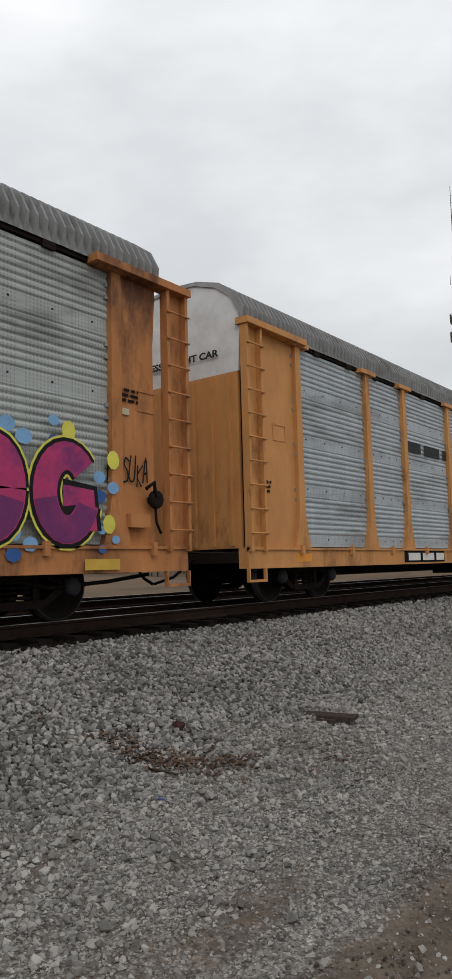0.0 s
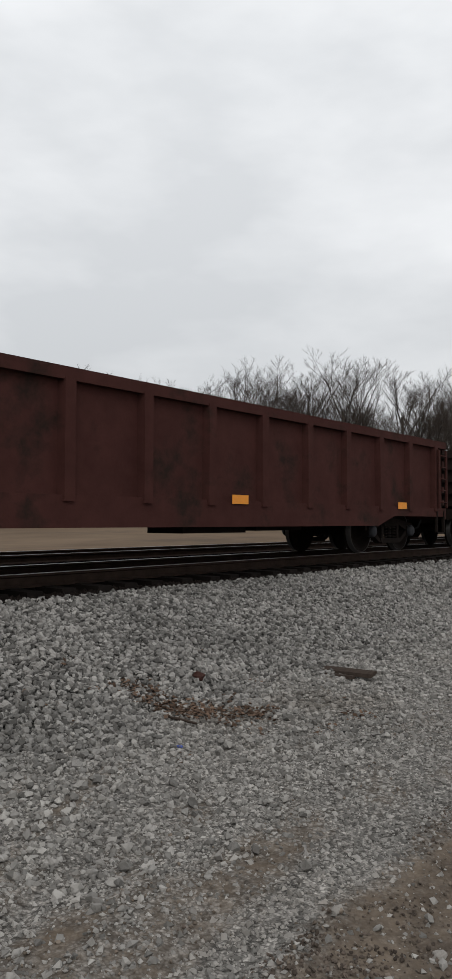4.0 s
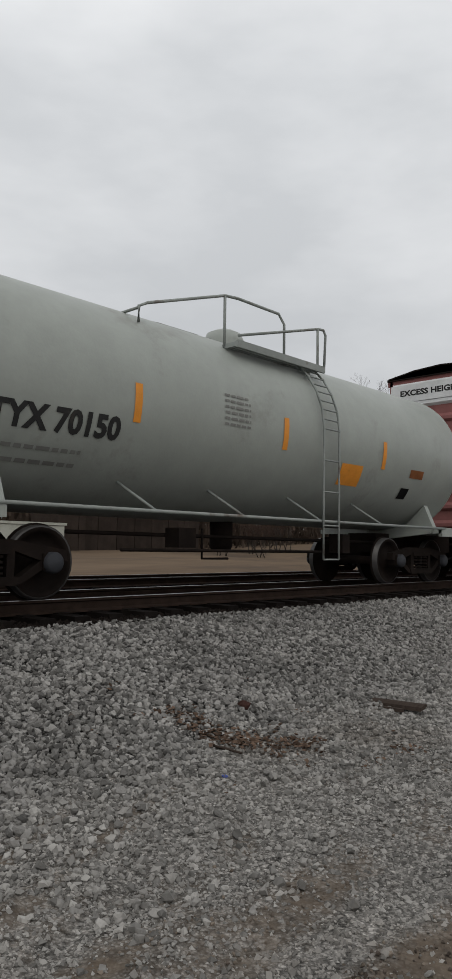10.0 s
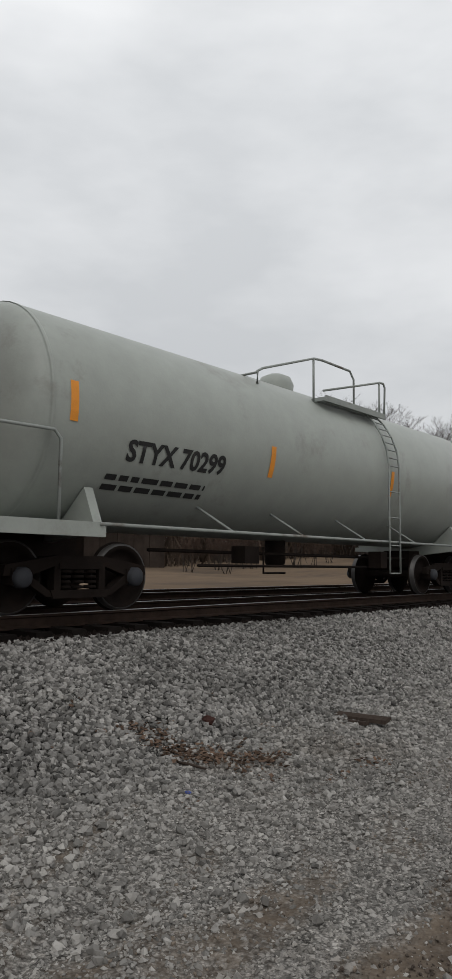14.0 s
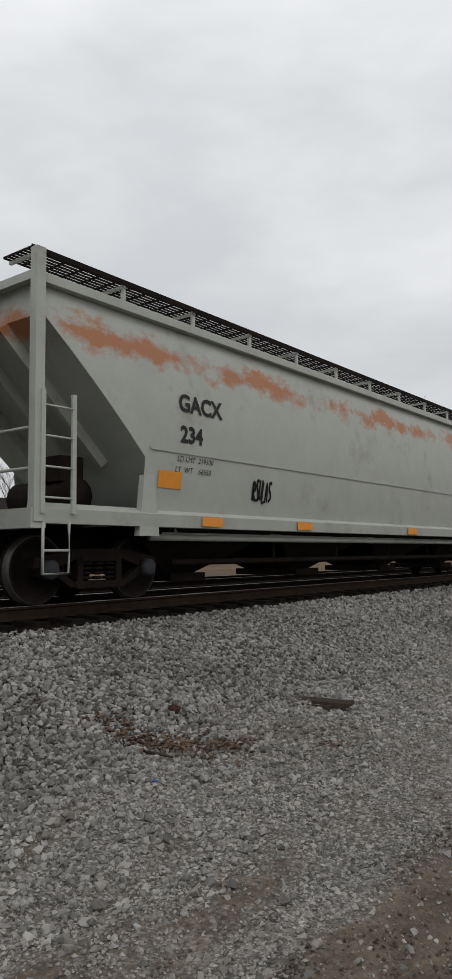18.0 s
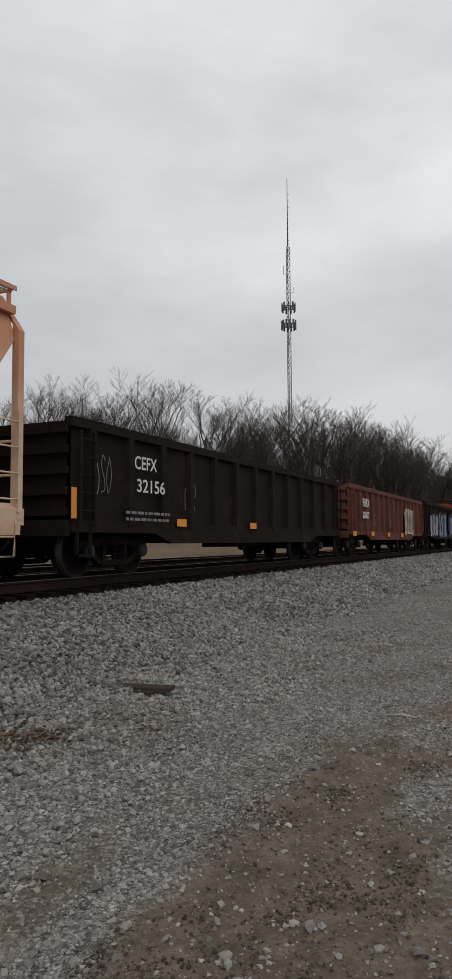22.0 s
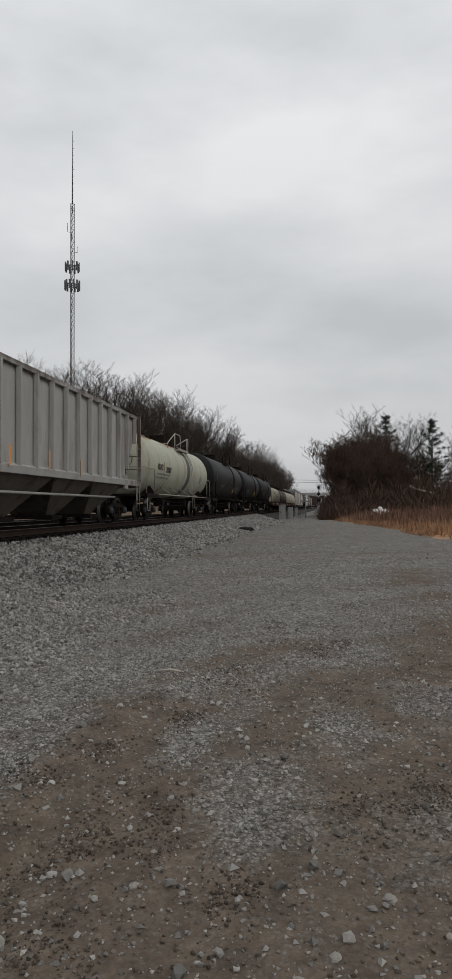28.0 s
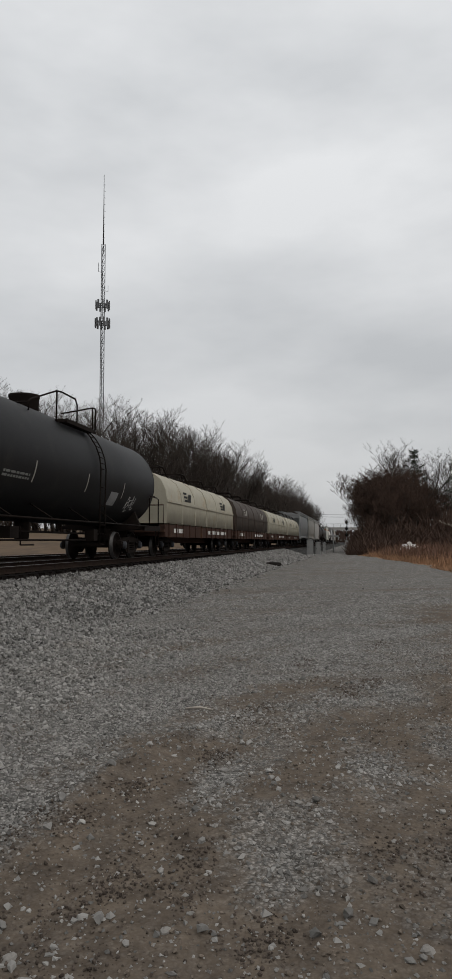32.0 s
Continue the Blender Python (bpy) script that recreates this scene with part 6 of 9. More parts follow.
            if high:
                part("door_roller", Geo().box(xa + 0.15, xb - 0.15, -1.62, -1.50, bottom + 0.10, bottom + 0.24), door_mat or color, d)
            for k in range(4 if high else 0):
                x = xa + 0.3 + (xb - xa - 0.6) * k / 3
                part("roller_bracket", Geo().box(x - 0.06, x + 0.06, -1.66, -1.55, bottom + 0.02, bottom + 0.42), door_mat or color, d)
            part("door_stile", Geo().box(xa + 0.02, xa + 0.12, -1.55, -1.51, bottom + 0.22, eave - 0.22).box(xb - 0.12, xb - 0.02, -1.55, -1.51, bottom + 0.22, eave - 0.22).box((xa + xb) / 2 - 0.04, (xa + xb) / 2 + 0.04, -1.54, -1.51, bottom + 0.3, bottom + 0.3 + (eave - bottom - 0.6) * 0.5), door_mat or color, d)
            part("lock_box", Geo().box((xa + xb) / 2 - 0.02, (xa + xb) / 2 + 0.35, -1.58, -1.51, bottom + 1.05, bottom + 1.6), door_mat or color, d)
        else:
            n = 14
            for k in range(n):
                z = bottom + 0.32 + (eave - bottom - 0.75) * k / n
                part("door_corrugation", Geo().extrude([(-1.51, z), (-1.545, z + 0.05), (-1.545, z + 0.13), (-1.51, z + 0.18)], "x", xa + 0.1, xb - 0.1), door_mat or color, d)
            for x in (xa, xb - 0.1):
                part("door_stile", Geo().box(x, x + 0.1, -1.56, -1.49, bottom + 0.2, eave - 0.2), door_mat or color, d)
            part("door_latch", Geo().box(xa + 0.12, xb - 0.12, -1.57, -1.54, bottom + 0.95, bottom + 1.02).box(xa - 0.15, xa + 0.3, -1.6, -1.54, bottom + 0.9, bottom + 0.98), STEEL_DARK, d)
    for z in (bottom + 0.12, eave - 0.2):
        part("door_track", Geo().box(d0 - 0.3, d1 + (d1 - d0) * 0.4, -1.58, -1.5, z, z + 0.08), color, t)
    return t, e


def hopper(a, b, eave, color, label, bulge=0.16, slope=1.55, knee=2.05, ribs=0, walk_mat=None, sill_z=1.18, belly=None, bays=4, frame_mat=None, boards=True, trim=0.62, bent=False):
    """A covered hopper: sides that curve (or carry ribs), slope sheets at the ends, bays below, running boards on top."""
    t, half = car("hopper_car", label, "train car", a, b)
    e = half - trim
    deep = 0.32 if bent else 0.12
    walk_mat = walk_mat or GALV
    frame_mat = frame_mat or color
    cross = []
    for i in range(11):
        u = i / 10
        z = sill_z + 0.05 + (eave - sill_z - 0.05) * u
        y = 1.38 + bulge * math.sin(math.pi * min(1, u * 1.05)) ** 0.8 - (0.06 if u > 0.95 else 0)
        cross.append((y, z))

    def inset(z):
        if z > eave - 0.45:
            return 0.12
        if z > knee:
            return 0.12 + slope * (eave - 0.45 - z) / (eave - 0.45 - knee)
        return 0.12 + slope

    for s in (-1, 1):
        g = Geo()
        vs = []
        n = 24
        zs = sorted({*(z for _, z in cross), eave - 0.45, knee})
        for z in zs:
            y = np.interp(z, [c[1] for c in cross], [c[0] for c in cross])
            x0 = e - inset(z)
            vs += [(-x0 + 2 * x0 * i / n, s * y, z) for i in range(n + 1)]
        m = len(zs)
        g.add(vs, [(j * (n + 1) + i, j * (n + 1) + i + 1, (j + 1) * (n + 1) + i + 1, (j + 1) * (n + 1) + i) for j in range(m - 1) for i in range(n)], 0, True)
        part("side_sheet", g, color, t)
        part("side_sill", Geo().extrude([(s * 1.30, sill_z - deep), (s * 1.50, sill_z - deep), (s * 1.52, sill_z + 0.06), (s * 1.36, sill_z + 0.14)][::s], "x", -e, e), frame_mat, t)
        part("top_chord", Geo().box(-e + 0.1, e - 0.1, min(s * 1.22, s * 1.46), max(s * 1.22, s * 1.46), eave - 0.06, eave + 0.06), frame_mat, t)
        g = Geo()
        xt, xk = e - 0.12, e - 0.12 - slope
        yt, yk = (float(np.interp(zz, [c[1] for c in cross], [c[0] for c in cross])) for zz in (eave - 0.45, knee))
        for j in range(6):
            fa, fb = j / 6, (j + 1) / 6
            za, zb = (eave - 0.45 + (knee - eave + 0.45) * f for f in (fa, fb))
            ya, yb = (float(np.interp(zz, [c[1] for c in cross], [c[0] for c in cross])) for zz in (za, zb))
            xa, xb = xt + (xk - xt) * fa, xt + (xk - xt) * fb
            g.add([(s * xa, -ya, za), (s * xa, ya, za), (s * xb, yb, zb), (s * xb, -yb, zb)], [(0, 1, 2, 3)])
        g.add([(s * xt, -yt, eave - 0.45), (s * xt, yt, eave - 0.45), (s * xt, 1.34, eave), (s * xt, -1.34, eave)], [(0, 1, 2, 3)])
        g.add([(s * xk, -yk, knee), (s * xk, yk, knee), (s * (xk - 0.9), 1.3, sill_z - 0.2), (s * (xk - 0.9), -1.3, sill_z - 0.2)], [(0, 1, 2, 3)])
        part("slope_sheet", g, color, t)
        for y in (-0.7, 0.0, 0.7):
            part("slope_rib", Geo().extrude([(s * xt, eave - 0.45), (s * (xt + 0.14), eave - 0.55), (s * (xk + 0.12), knee - 0.1), (s * xk, knee)][::s], "y", y - 0.04, y + 0.04), color, t)
        # end cage
        xe = s * (e - 0.04)
        for y in (-1.46, 1.46):
            if bent:
                d = 1 if y > 0 else -1
                part("corner_post", Geo().extrude([(y - 0.06, sill_z - 0.1), (y + 0.06, sill_z - 0.1), (y + 0.06, eave - 0.25 - 0.05 * d), (y - d * 0.42 + 0.06, eave + 0.30), (y - d * 0.42 - 0.06, eave + 0.30), (y - 0.06, eave - 0.25 + 0.05 * d)], "x", xe - 0.06, xe + 0.06), frame_mat, t)
            else:
                part("corner_post", Geo().box(xe - 0.07, xe + 0.07, y - 0.06, y + 0.06, sill_z - 0.1, eave + (0.34 if boards else 0.02)), frame_mat, t)
        for y in (-0.45, 0.45):
            part("end_post", Geo().box(xe - 0.05, xe + 0.05, y - 0.05, y + 0.05, sill_z - 0.1, eave - 0.4), frame_mat, t)
        part("end_beam", Geo().box(xe - 0.06, xe + 0.06, -1.06 if bent else -1.5, 1.06 if bent else 1.5, eave + (0.22 if bent else -0.05), eave + (0.30 if bent else 0.06)), frame_mat, t)
        part("end_sill", Geo().box(xe - 0.1, xe + 0.12, -1.5, 1.5, sill_z - 0.18, sill_z + 0.06), frame_mat, t)
        part("end_deck", Geo().box(min(xe, s * (e - 1.9)), max(xe, s * (e - 1.9)), -1.46, 1.46, sill_z - 0.08, sill_z), frame_mat, t)
        part("crossbar", Geo().tube([(xe, -1.46, sill_z + 1.05), (xe, 1.46, sill_z + 1.05)], 0.022, 5).tube([(xe, -1.46, sill_z + 0.55), (xe, 1.46, sill_z + 0.55)], 0.022, 5), frame_mat, t)
        bx = s * (e - 1.15)
        part("brake_reservoir", Geo().tube([(bx, -0.95, sill_z + 0.3), (bx, 0.35, sill_z + 0.3)], 0.24, 12), STEEL_DARK, t)
        part("valve_box", Geo().box(bx - 0.2, bx + 0.2, -0.8, -0.3, sill_z + 0.5, sill_z + 0.85), STEEL_DARK, t)
        if s > 0:
            part("brake_wheel", Geo().tube([(xe - 0.1, -0.95 + 0.26 * math.cos(0.5236 * k), sill_z + 0.95 + 0.26 * math.sin(0.5236 * k)) for k in range(13)], 0.02, 5), frame_mat, t)
            part("brake_chain", Geo().tube([(xe - 0.1, -0.95, sill_z + 0.95), (xe - 0.1, -0.95, sill_z)], 0.015, 5), STEEL_DARK, t)
        lx = s * (e - 0.32)
        ladder(t, lx - 0.24, lx + 0.24, sill_z, sill_z + 1.5, -1.53, 4, frame_mat, "side_ladder")
        part("step", Geo().tube([(lx - 0.2, -1.5, sill_z - 0.1), (lx - 0.2, -1.5, 0.42), (lx + 0.2, -1.5, 0.42), (lx + 0.2, -1.5, sill_z - 0.1)], 0.022, 5).tube([(lx - 0.2, -1.5, 0.7), (lx + 0.2, -1.5, 0.7)], 0.018, 5), frame_mat, t)
        part("jacking_pad", Geo().extrude([(s * (e - 1.75), sill_z - 0.25), (s * (e - 2.15), sill_z - 0.25), (s * (e - 2.05), knee - 0.25), (s * (e - 1.85), knee - 0.25)][::-s], "y", -1.50, -1.40), frame_mat, t)
    part("roof", Geo().extrude([(-1.36, eave - 0.02), (-0.7, eave + 0.12), (0, eave + 0.16), (0.7, eave + 0.12), (1.36, eave - 0.02)], "x", -e + 0.15, e - 0.15), color, t)
    if ribs:
        for i in range(ribs):
            x = -e + 0.7 + (2 * e - 1.4) * i / (ribs - 1)
            lo = sill_z if abs(x) < e - 0.2 - slope else knee + (eave - 0.45 - knee) * max(0, (abs(x) - (e - 0.12 - slope)) / slope)
            part("side_rib", Geo().box(x - 0.045, x + 0.045, -1.52, -1.40, min(lo, eave - 0.5), eave - 0.04), color, t)
    # bays below the sill
    bw = (2 * e - 3.6) / bays
    for k in range(bays):
        x = -e + 1.8 + bw * (k + 0.5)
        g = Geo()
        top_w, low = bw / 2 - 0.02, 0.30
        vs = [(x - top_w, -1.32, sill_z - 0.1), (x + top_w, -1.32, sill_z - 0.1), (x + top_w, 1.32, sill_z - 0.1), (x - top_w, 1.32, sill_z - 0.1), (x - 0.3, -0.5, low), (x + 0.3, -0.5, low), (x + 0.3, 0.5, low), (x - 0.3, 0.5, low)]
        g.add(vs, [(0, 1, 5, 4), (1, 2, 6, 5), (2, 3, 7, 6), (3, 0, 4, 7), (4, 5, 6, 7)])
        by = part("hopper_bay", g, belly or STEEL_DARK, t)
        part("outlet_gate", Geo().box(x - 0.42, x + 0.42, -0.75, 0.75, 0.22, 0.34), STEEL_DARK, by)
    part("train_line", Geo().tube([(-e + 2.5, -1.2, 0.95), (e - 2.5, -1.2, 0.93)], 0.04, 6), STEEL_DARK if bent else frame_mat, t)
    if bays == 3 or sill_z == 1.15:
        part("outlet_pipe", Geo().tube([(-e + 2.9, -1.05, 0.52), (e - 3.4, -1.05, 0.52)], 0.05, 8).tube([(-1.0, -1.05, 0.52), (-1.0, -0.5, 0.5)], 0.05, 8), STEEL_DARK if sill_z == 1.15 or color is HOP_ORANGE else frame_mat, t)
        part("side_pipe", Geo().tube([(-e + 2.2, -1.25, sill_z - deep - 0.14), (e - 2.2, -1.25, sill_z - deep - 0.14)], 0.05, 8), STEEL_DARK if color is HOP_ORANGE else frame_mat, t)
        for x in (-3.5, -1.2, 1.2, 3.5):
            part("pipe_hanger", Geo().box(x - 0.02, x + 0.02, -1.07, -1.03, 0.5, sill_z - 0.1), STEEL_DARK, t)
    # running boards
    for y0 in ((-1.36, 0.80) if boards else ()):
        g = Geo()
        n = int(2 * e / 0.3)
        for k in range(8):
            y = y0 + 0.56 * k / 7
            g.box(-e, e, y - 0.006, y + 0.006, eave + 0.35, eave + 0.38)
        for i in range(n + 1):
            x = -e + 2 * e * i / n
            g.box(x - 0.006, x + 0.006, y0, y0 + 0.56, eave + 0.352, eave + 0.378)
        part("running_board", g, walk_mat, t, "open grating running board")
        part("board_edge", Geo().box(-e, e, y0 - 0.025, y0 - 0.008, eave + 0.33, eave + 0.40), frame_mat if bent else walk_mat, t)
        for i in range(13):
            x = -e + 0.1 + (2 * e - 0.2) * i / 12
            part("board_bracket", Geo().box(x - 0.03, x + 0.03, y0 + 0.02, y0 + 0.06, eave, eave + 0.35).box(x - 0.02, x + 0.02, y0, y0 + 0.56, eave + 0.30, eave + 0.34), frame_mat, t)
    part("hatch_row", Geo().box(-e + 0.8, e - 0.8, -0.36, 0.36, eave + 0.14, eave + 0.26), color, t)
    part("underframe", Geo().box(-e, -e + 2.6, -0.3, 0.3, 0.6, sill_z - 0.1).box(e - 2.6, e, -0.3, 0.3, 0.6, sill_z - 0.1), STEEL_DARK, t)
    trucks(t, (-half + 2.3, half - 2.3))
    draft_gear(t, half, e)
    fit = lambda px, pz: -float(np.interp(pz, [c[1] for c in cross], [c[0] for c in cross])) - 0.012  # noqa: E731
    return t, e, fit


def coil_car(a, b, cover, base, label):
    t, half = car("coil_car", label, "train car", a, b)
    e = half - 0.65
    part("frame", Geo().box(-e, e, -1.45, -1.2, 0.75, 1.25).box(-e, e, 1.2, 1.45, 0.75, 1.25).box(-e, e, -1.2, 1.2, 0.8, 1.0).box(-e + 2, e - 2, -0.35, 0.35, 0.5, 0.8), base, t)
    for x in range(-6, 7):
        part("frame_rib", Geo().box(x * e / 6.4 - 0.05, x * e / 6.4 + 0.05, -1.5, -1.45, 0.75, 1.3), base, t)
    for s in (-1, 1):
        x0, x1 = sorted((s * 0.06, s * (e - 0.05)))
        prof = [(-1.47, 1.30), (-1.47, 2.2), (-1.41, 2.6), (-1.22, 3.0), (-0.84, 3.3), (-0.3, 3.45), (0.3, 3.45), (0.84, 3.3), (1.22, 3.0), (1.41, 2.6), (1.47, 2.2), (1.47, 1.30)]
        c = part("hood", Geo().extrude(prof, "x", x0, x1, 0, True), cover, t)
        for k in range(4):
            x = x0 + (x1 - x0) * k / 3
            part("hood_band", Geo().extrude([(y * 1.012, z + 0.012) for y, z in prof], "x", max(x0 + 0.01, x - 0.04), min(x1 - 0.01, x + 0.04)), cover, c)
        part("hood_ledge", Geo().box(x0, x1, -1.52, -1.45, 2.13, 2.22), cover, c)
        for f in (0.25, 0.75):
            x = x0 + (x1 - x0) * f
            part("lifting_bracket", Geo().tube([(x - 0.5, -0.9, 3.2), (x - 0.35, -0.7, 3.72), (x + 0.35, -0.7, 3.72), (x + 0.5, -0.9, 3.2)], 0.035, 5).tube([(x - 0.35, -0.7, 3.72), (x - 0.35, 0.7, 3.72)], 0.03, 5).tube([(x + 0.35, -0.7, 3.72), (x + 0.35, 0.7, 3.72)], 0.03, 5), STEEL_DARK, c)
    for s in (-1, 1):
        part("end_platform", Geo().box(*sorted((s * e, s * (e + 0.2))), -1.45, 1.45, 0.95, 1.05), base, t)
        part("end_rail", Geo().tube([(s * (e + 0.15), -1.4, 1.0), (s * (e + 0.15), -1.4, 2.0), (s * (e + 0.15), 1.4, 2.0), (s * (e + 0.15), 1.4, 1.0)], 0.025, 5), base, t)
    trucks(t, (-half + 2.3, half - 2.3))
    draft_gear(t, half, e)
    return t, e


# ---- the cars in their order ----
MAROON = paint("dull_maroon_gondola_paint", (0.0525, 0.021, 0.0182), (0.0245, 0.0154, 0.0126), 0.4, 0.75, 0.2)
SOOT = paint("sooty_brown_black_paint", (0.0165, 0.0121, 0.01045), (0.03025, 0.0187, 0.01375), 0.3, 0.75, 0.25)
RUST_RED = paint("weathered_red_brown_paint", (0.062, 0.0235, 0.018), (0.0225, 0.0135, 0.01125), 0.42, 0.75, 0.2)
UMBER = paint("dark_umber_paint", (0.0273, 0.0182, 0.0143), (0.01625, 0.0117, 0.00975), 0.4, 0.75, 0.2)
BLACK_TANK = paint("black_tank_paint", (0.0075, 0.0075, 0.008), (0.014, 0.013, 0.012), 0.25, 0.62, 0.2)
BLACK_TANK_OLD = paint("dusty_black_tank_paint", (0.0085, 0.0082, 0.0088), (0.017, 0.0155, 0.0145), 0.35, 0.54, 0.2)
BLUE_TANK = paint("blue_grey_tank_paint", (0.1215, 0.1485, 0.1665), (0.0765, 0.0765, 0.0765), 0.25, 0.45, 0.12, 0.8)
GREEN_TANK = paint("pale_green_grey_tank_paint", (0.306, 0.3272, 0.3017), (0.221, 0.2253, 0.1997), 0.3, 0.42, 0.08, 0.7)
CREAM_TANK = paint("cream_tank_paint_with_rust_streaks", (0.575, 0.515, 0.405), (0.33, 0.215, 0.125), 0.36, 0.5, 0.14, 0.8, (1.6, 1, 0.35))
WHITE_TANK = paint("dirty_white_tank_paint", (0.50, 0.49, 0.44), (0.30, 0.27, 0.22), 0.3, 0.5, 0.1, 0.9, (1.6, 1, 0.4))
BOX_MAROON = paint("faded_maroon_boxcar_paint", (0.232, 0.098, 0.092), (0.175, 0.075, 0.070), 0.4, 0.65, 0.12, 0.7)
BOX_BLUE = paint("faded_blue_boxcar_paint", (0.044, 0.108, 0.22), (0.06, 0.08, 0.108), 0.35, 0.6, 0.14, 0.8)
BOX_BROWN = paint("oxide_brown_boxcar_paint", (0.185, 0.076, 0.047), (0.13, 0.047, 0.032), 0.45, 0.7, 0.12, 0.35)
HOP_BEIGE = paint("grey_beige_hopper_paint", (0.30, 0.285, 0.255), (0.215, 0.198, 0.174), 0.35, 0.55, 0.08, 0.7)
HOP_PALE = paint("pale_green_white_hopper_paint", (0.3825, 0.3995, 0.3655), (0.289, 0.289, 0.255), 0.35, 0.5, 0.07, 0.7)
HOP_GREY = paint("plain_grey_hopper_paint", (0.2082, 0.2125, 0.2125), (0.1615, 0.1573, 0.1487), 0.3, 0.5, 0.07, 0.7)
HOP_ORANGE = paint("faded_orange_cream_hopper_paint", (0.60, 0.44, 0.31), (0.46, 0.27, 0.17), 0.35, 0.55, 0.1, 0.3, (0.7, 1, 1.6))
def two_coats(m, coat, low, high):
    """A worn second coat that has washed off from below, with a ragged edge."""
    n, l = m.node_tree.nodes, m.node_tree.links
    b = n["Principled BSDF"]
    base = b.inputs["Base Color"].links[0].from_socket
    tc = n.new("ShaderNodeTexCoord")
    sep = n.new("ShaderNodeSeparateXYZ")
    l.new(tc.outputs["Object"], sep.inputs["Vector"])
    ns = n.new("ShaderNodeTexNoise")
    ns.inputs["Scale"].default_value, ns.inputs["Detail"].default_value, ns.inputs["Roughness"].default_value = 0.55, 6, 0.6
    l.new(tc.outputs["Object"], ns.inputs["Vector"])
    wob = n.new("ShaderNodeMath")
    wob.operation, wob.inputs[1].default_value = "MULTIPLY_ADD", 5.0
    l.new(ns.outputs["Fac"], wob.inputs[0])
    l.new(sep.outputs["Z"], wob.inputs[2])
    rg = n.new("ShaderNodeMapRange")
    rg.inputs["From Min"].default_value, rg.inputs["From Max"].default_value, rg.inputs["To Max"].default_value = low + 2.5, high + 2.5, 0.85
    l.new(wob.outputs["Value"], rg.inputs["Value"])
    mx = n.new("ShaderNodeMixRGB")
    mx.inputs[2].default_value = (*coat, 1)
    l.new(rg.outputs["Result"], mx.inputs[0])
    l.new(base, mx.inputs[1])
    l.new(mx.outputs["Color"], b.inputs["Base Color"])


def rust_bands(m, rust, axis, bands, most, scale, stretch, gain):
    """Ragged rust washed along bands (middle, half width) across one axis of a car."""
    n, l = m.node_tree.nodes, m.node_tree.links
    b = n["Principled BSDF"]
    base = b.inputs["Base Color"].links[0].from_socket
    tc = n.new("ShaderNodeTexCoord")
    sep = n.new("ShaderNodeSeparateXYZ")
    l.new(tc.outputs["Object"], sep.inputs["Vector"])
    mp = n.new("ShaderNodeMapping")
    mp.inputs["Scale"].default_value = stretch
    l.new(tc.outputs["Object"], mp.inputs["Vector"])
    ns = n.new("ShaderNodeTexNoise")
    ns.inputs["Scale"].default_value, ns.inputs["Detail"].default_value, ns.inputs["Roughness"].default_value = scale, 8, 0.68
    l.new(mp.outputs["Vector"], ns.inputs["Vector"])
    near = None
    for middle, half in bands:
        off = n.new("ShaderNodeMath")
        off.operation, off.inputs[1].default_value = "SUBTRACT", middle
        l.new(sep.outputs[axis], off.inputs[0])
        far_off = n.new("ShaderNodeMath")
        far_off.operation = "ABSOLUTE"
        l.new(off.outputs["Value"], far_off.inputs[0])
        rise = n.new("ShaderNodeMapRange")
        rise.inputs["From Min"].default_value, rise.inputs["From Max"].default_value = half, 0.0
        l.new(far_off.outputs["Value"], rise.inputs["Value"])
        if near is None:
            near = rise.outputs["Result"]
        else:
            top = n.new("ShaderNodeMath")
            top.operation = "MAXIMUM"
            l.new(near, top.inputs[0])
            l.new(rise.outputs["Result"], top.inputs[1])
            near = top.outputs["Value"]
    both = n.new("ShaderNodeMath")
    both.operation, both.inputs[1].default_value = "MULTIPLY_ADD", gain
    l.new(ns.outputs["Fac"], both.inputs[0])
    l.new(near, both.inputs[2])
    rg = n.new("ShaderNodeMapRange")
    rg.inputs["From Min"].default_value, rg.inputs["From Max"].default_value, rg.inputs["To Max"].default_value = 0.5 * gain + 0.45, 0.5 * gain + 1.15, most
    l.new(both.outputs["Value"], rg.inputs["Value"])
    gate = n.new("ShaderNodeMath")
    gate.operation = "MULTIPLY"
    gate.use_clamp = True
    soft_in = n.new("ShaderNodeMath")
    soft_in.operation, soft_in.inputs[1].default_value, soft_in.use_clamp = "MULTIPLY", 4.0, True
    l.new(near, soft_in.inputs[0])
    l.new(rg.outputs["Result"], gate.inputs[0])
    l.new(soft_in.outputs["Value"], gate.inputs[1])
    mx = n.new("ShaderNodeMixRGB")
    mx.inputs[2].default_value = (*rust, 1)
    l.new(gate.outputs["Value"], mx.inputs[0])
    l.new(base, mx.inputs[1])
    l.new(mx.outputs["Color"], b.inputs["Base Color"])


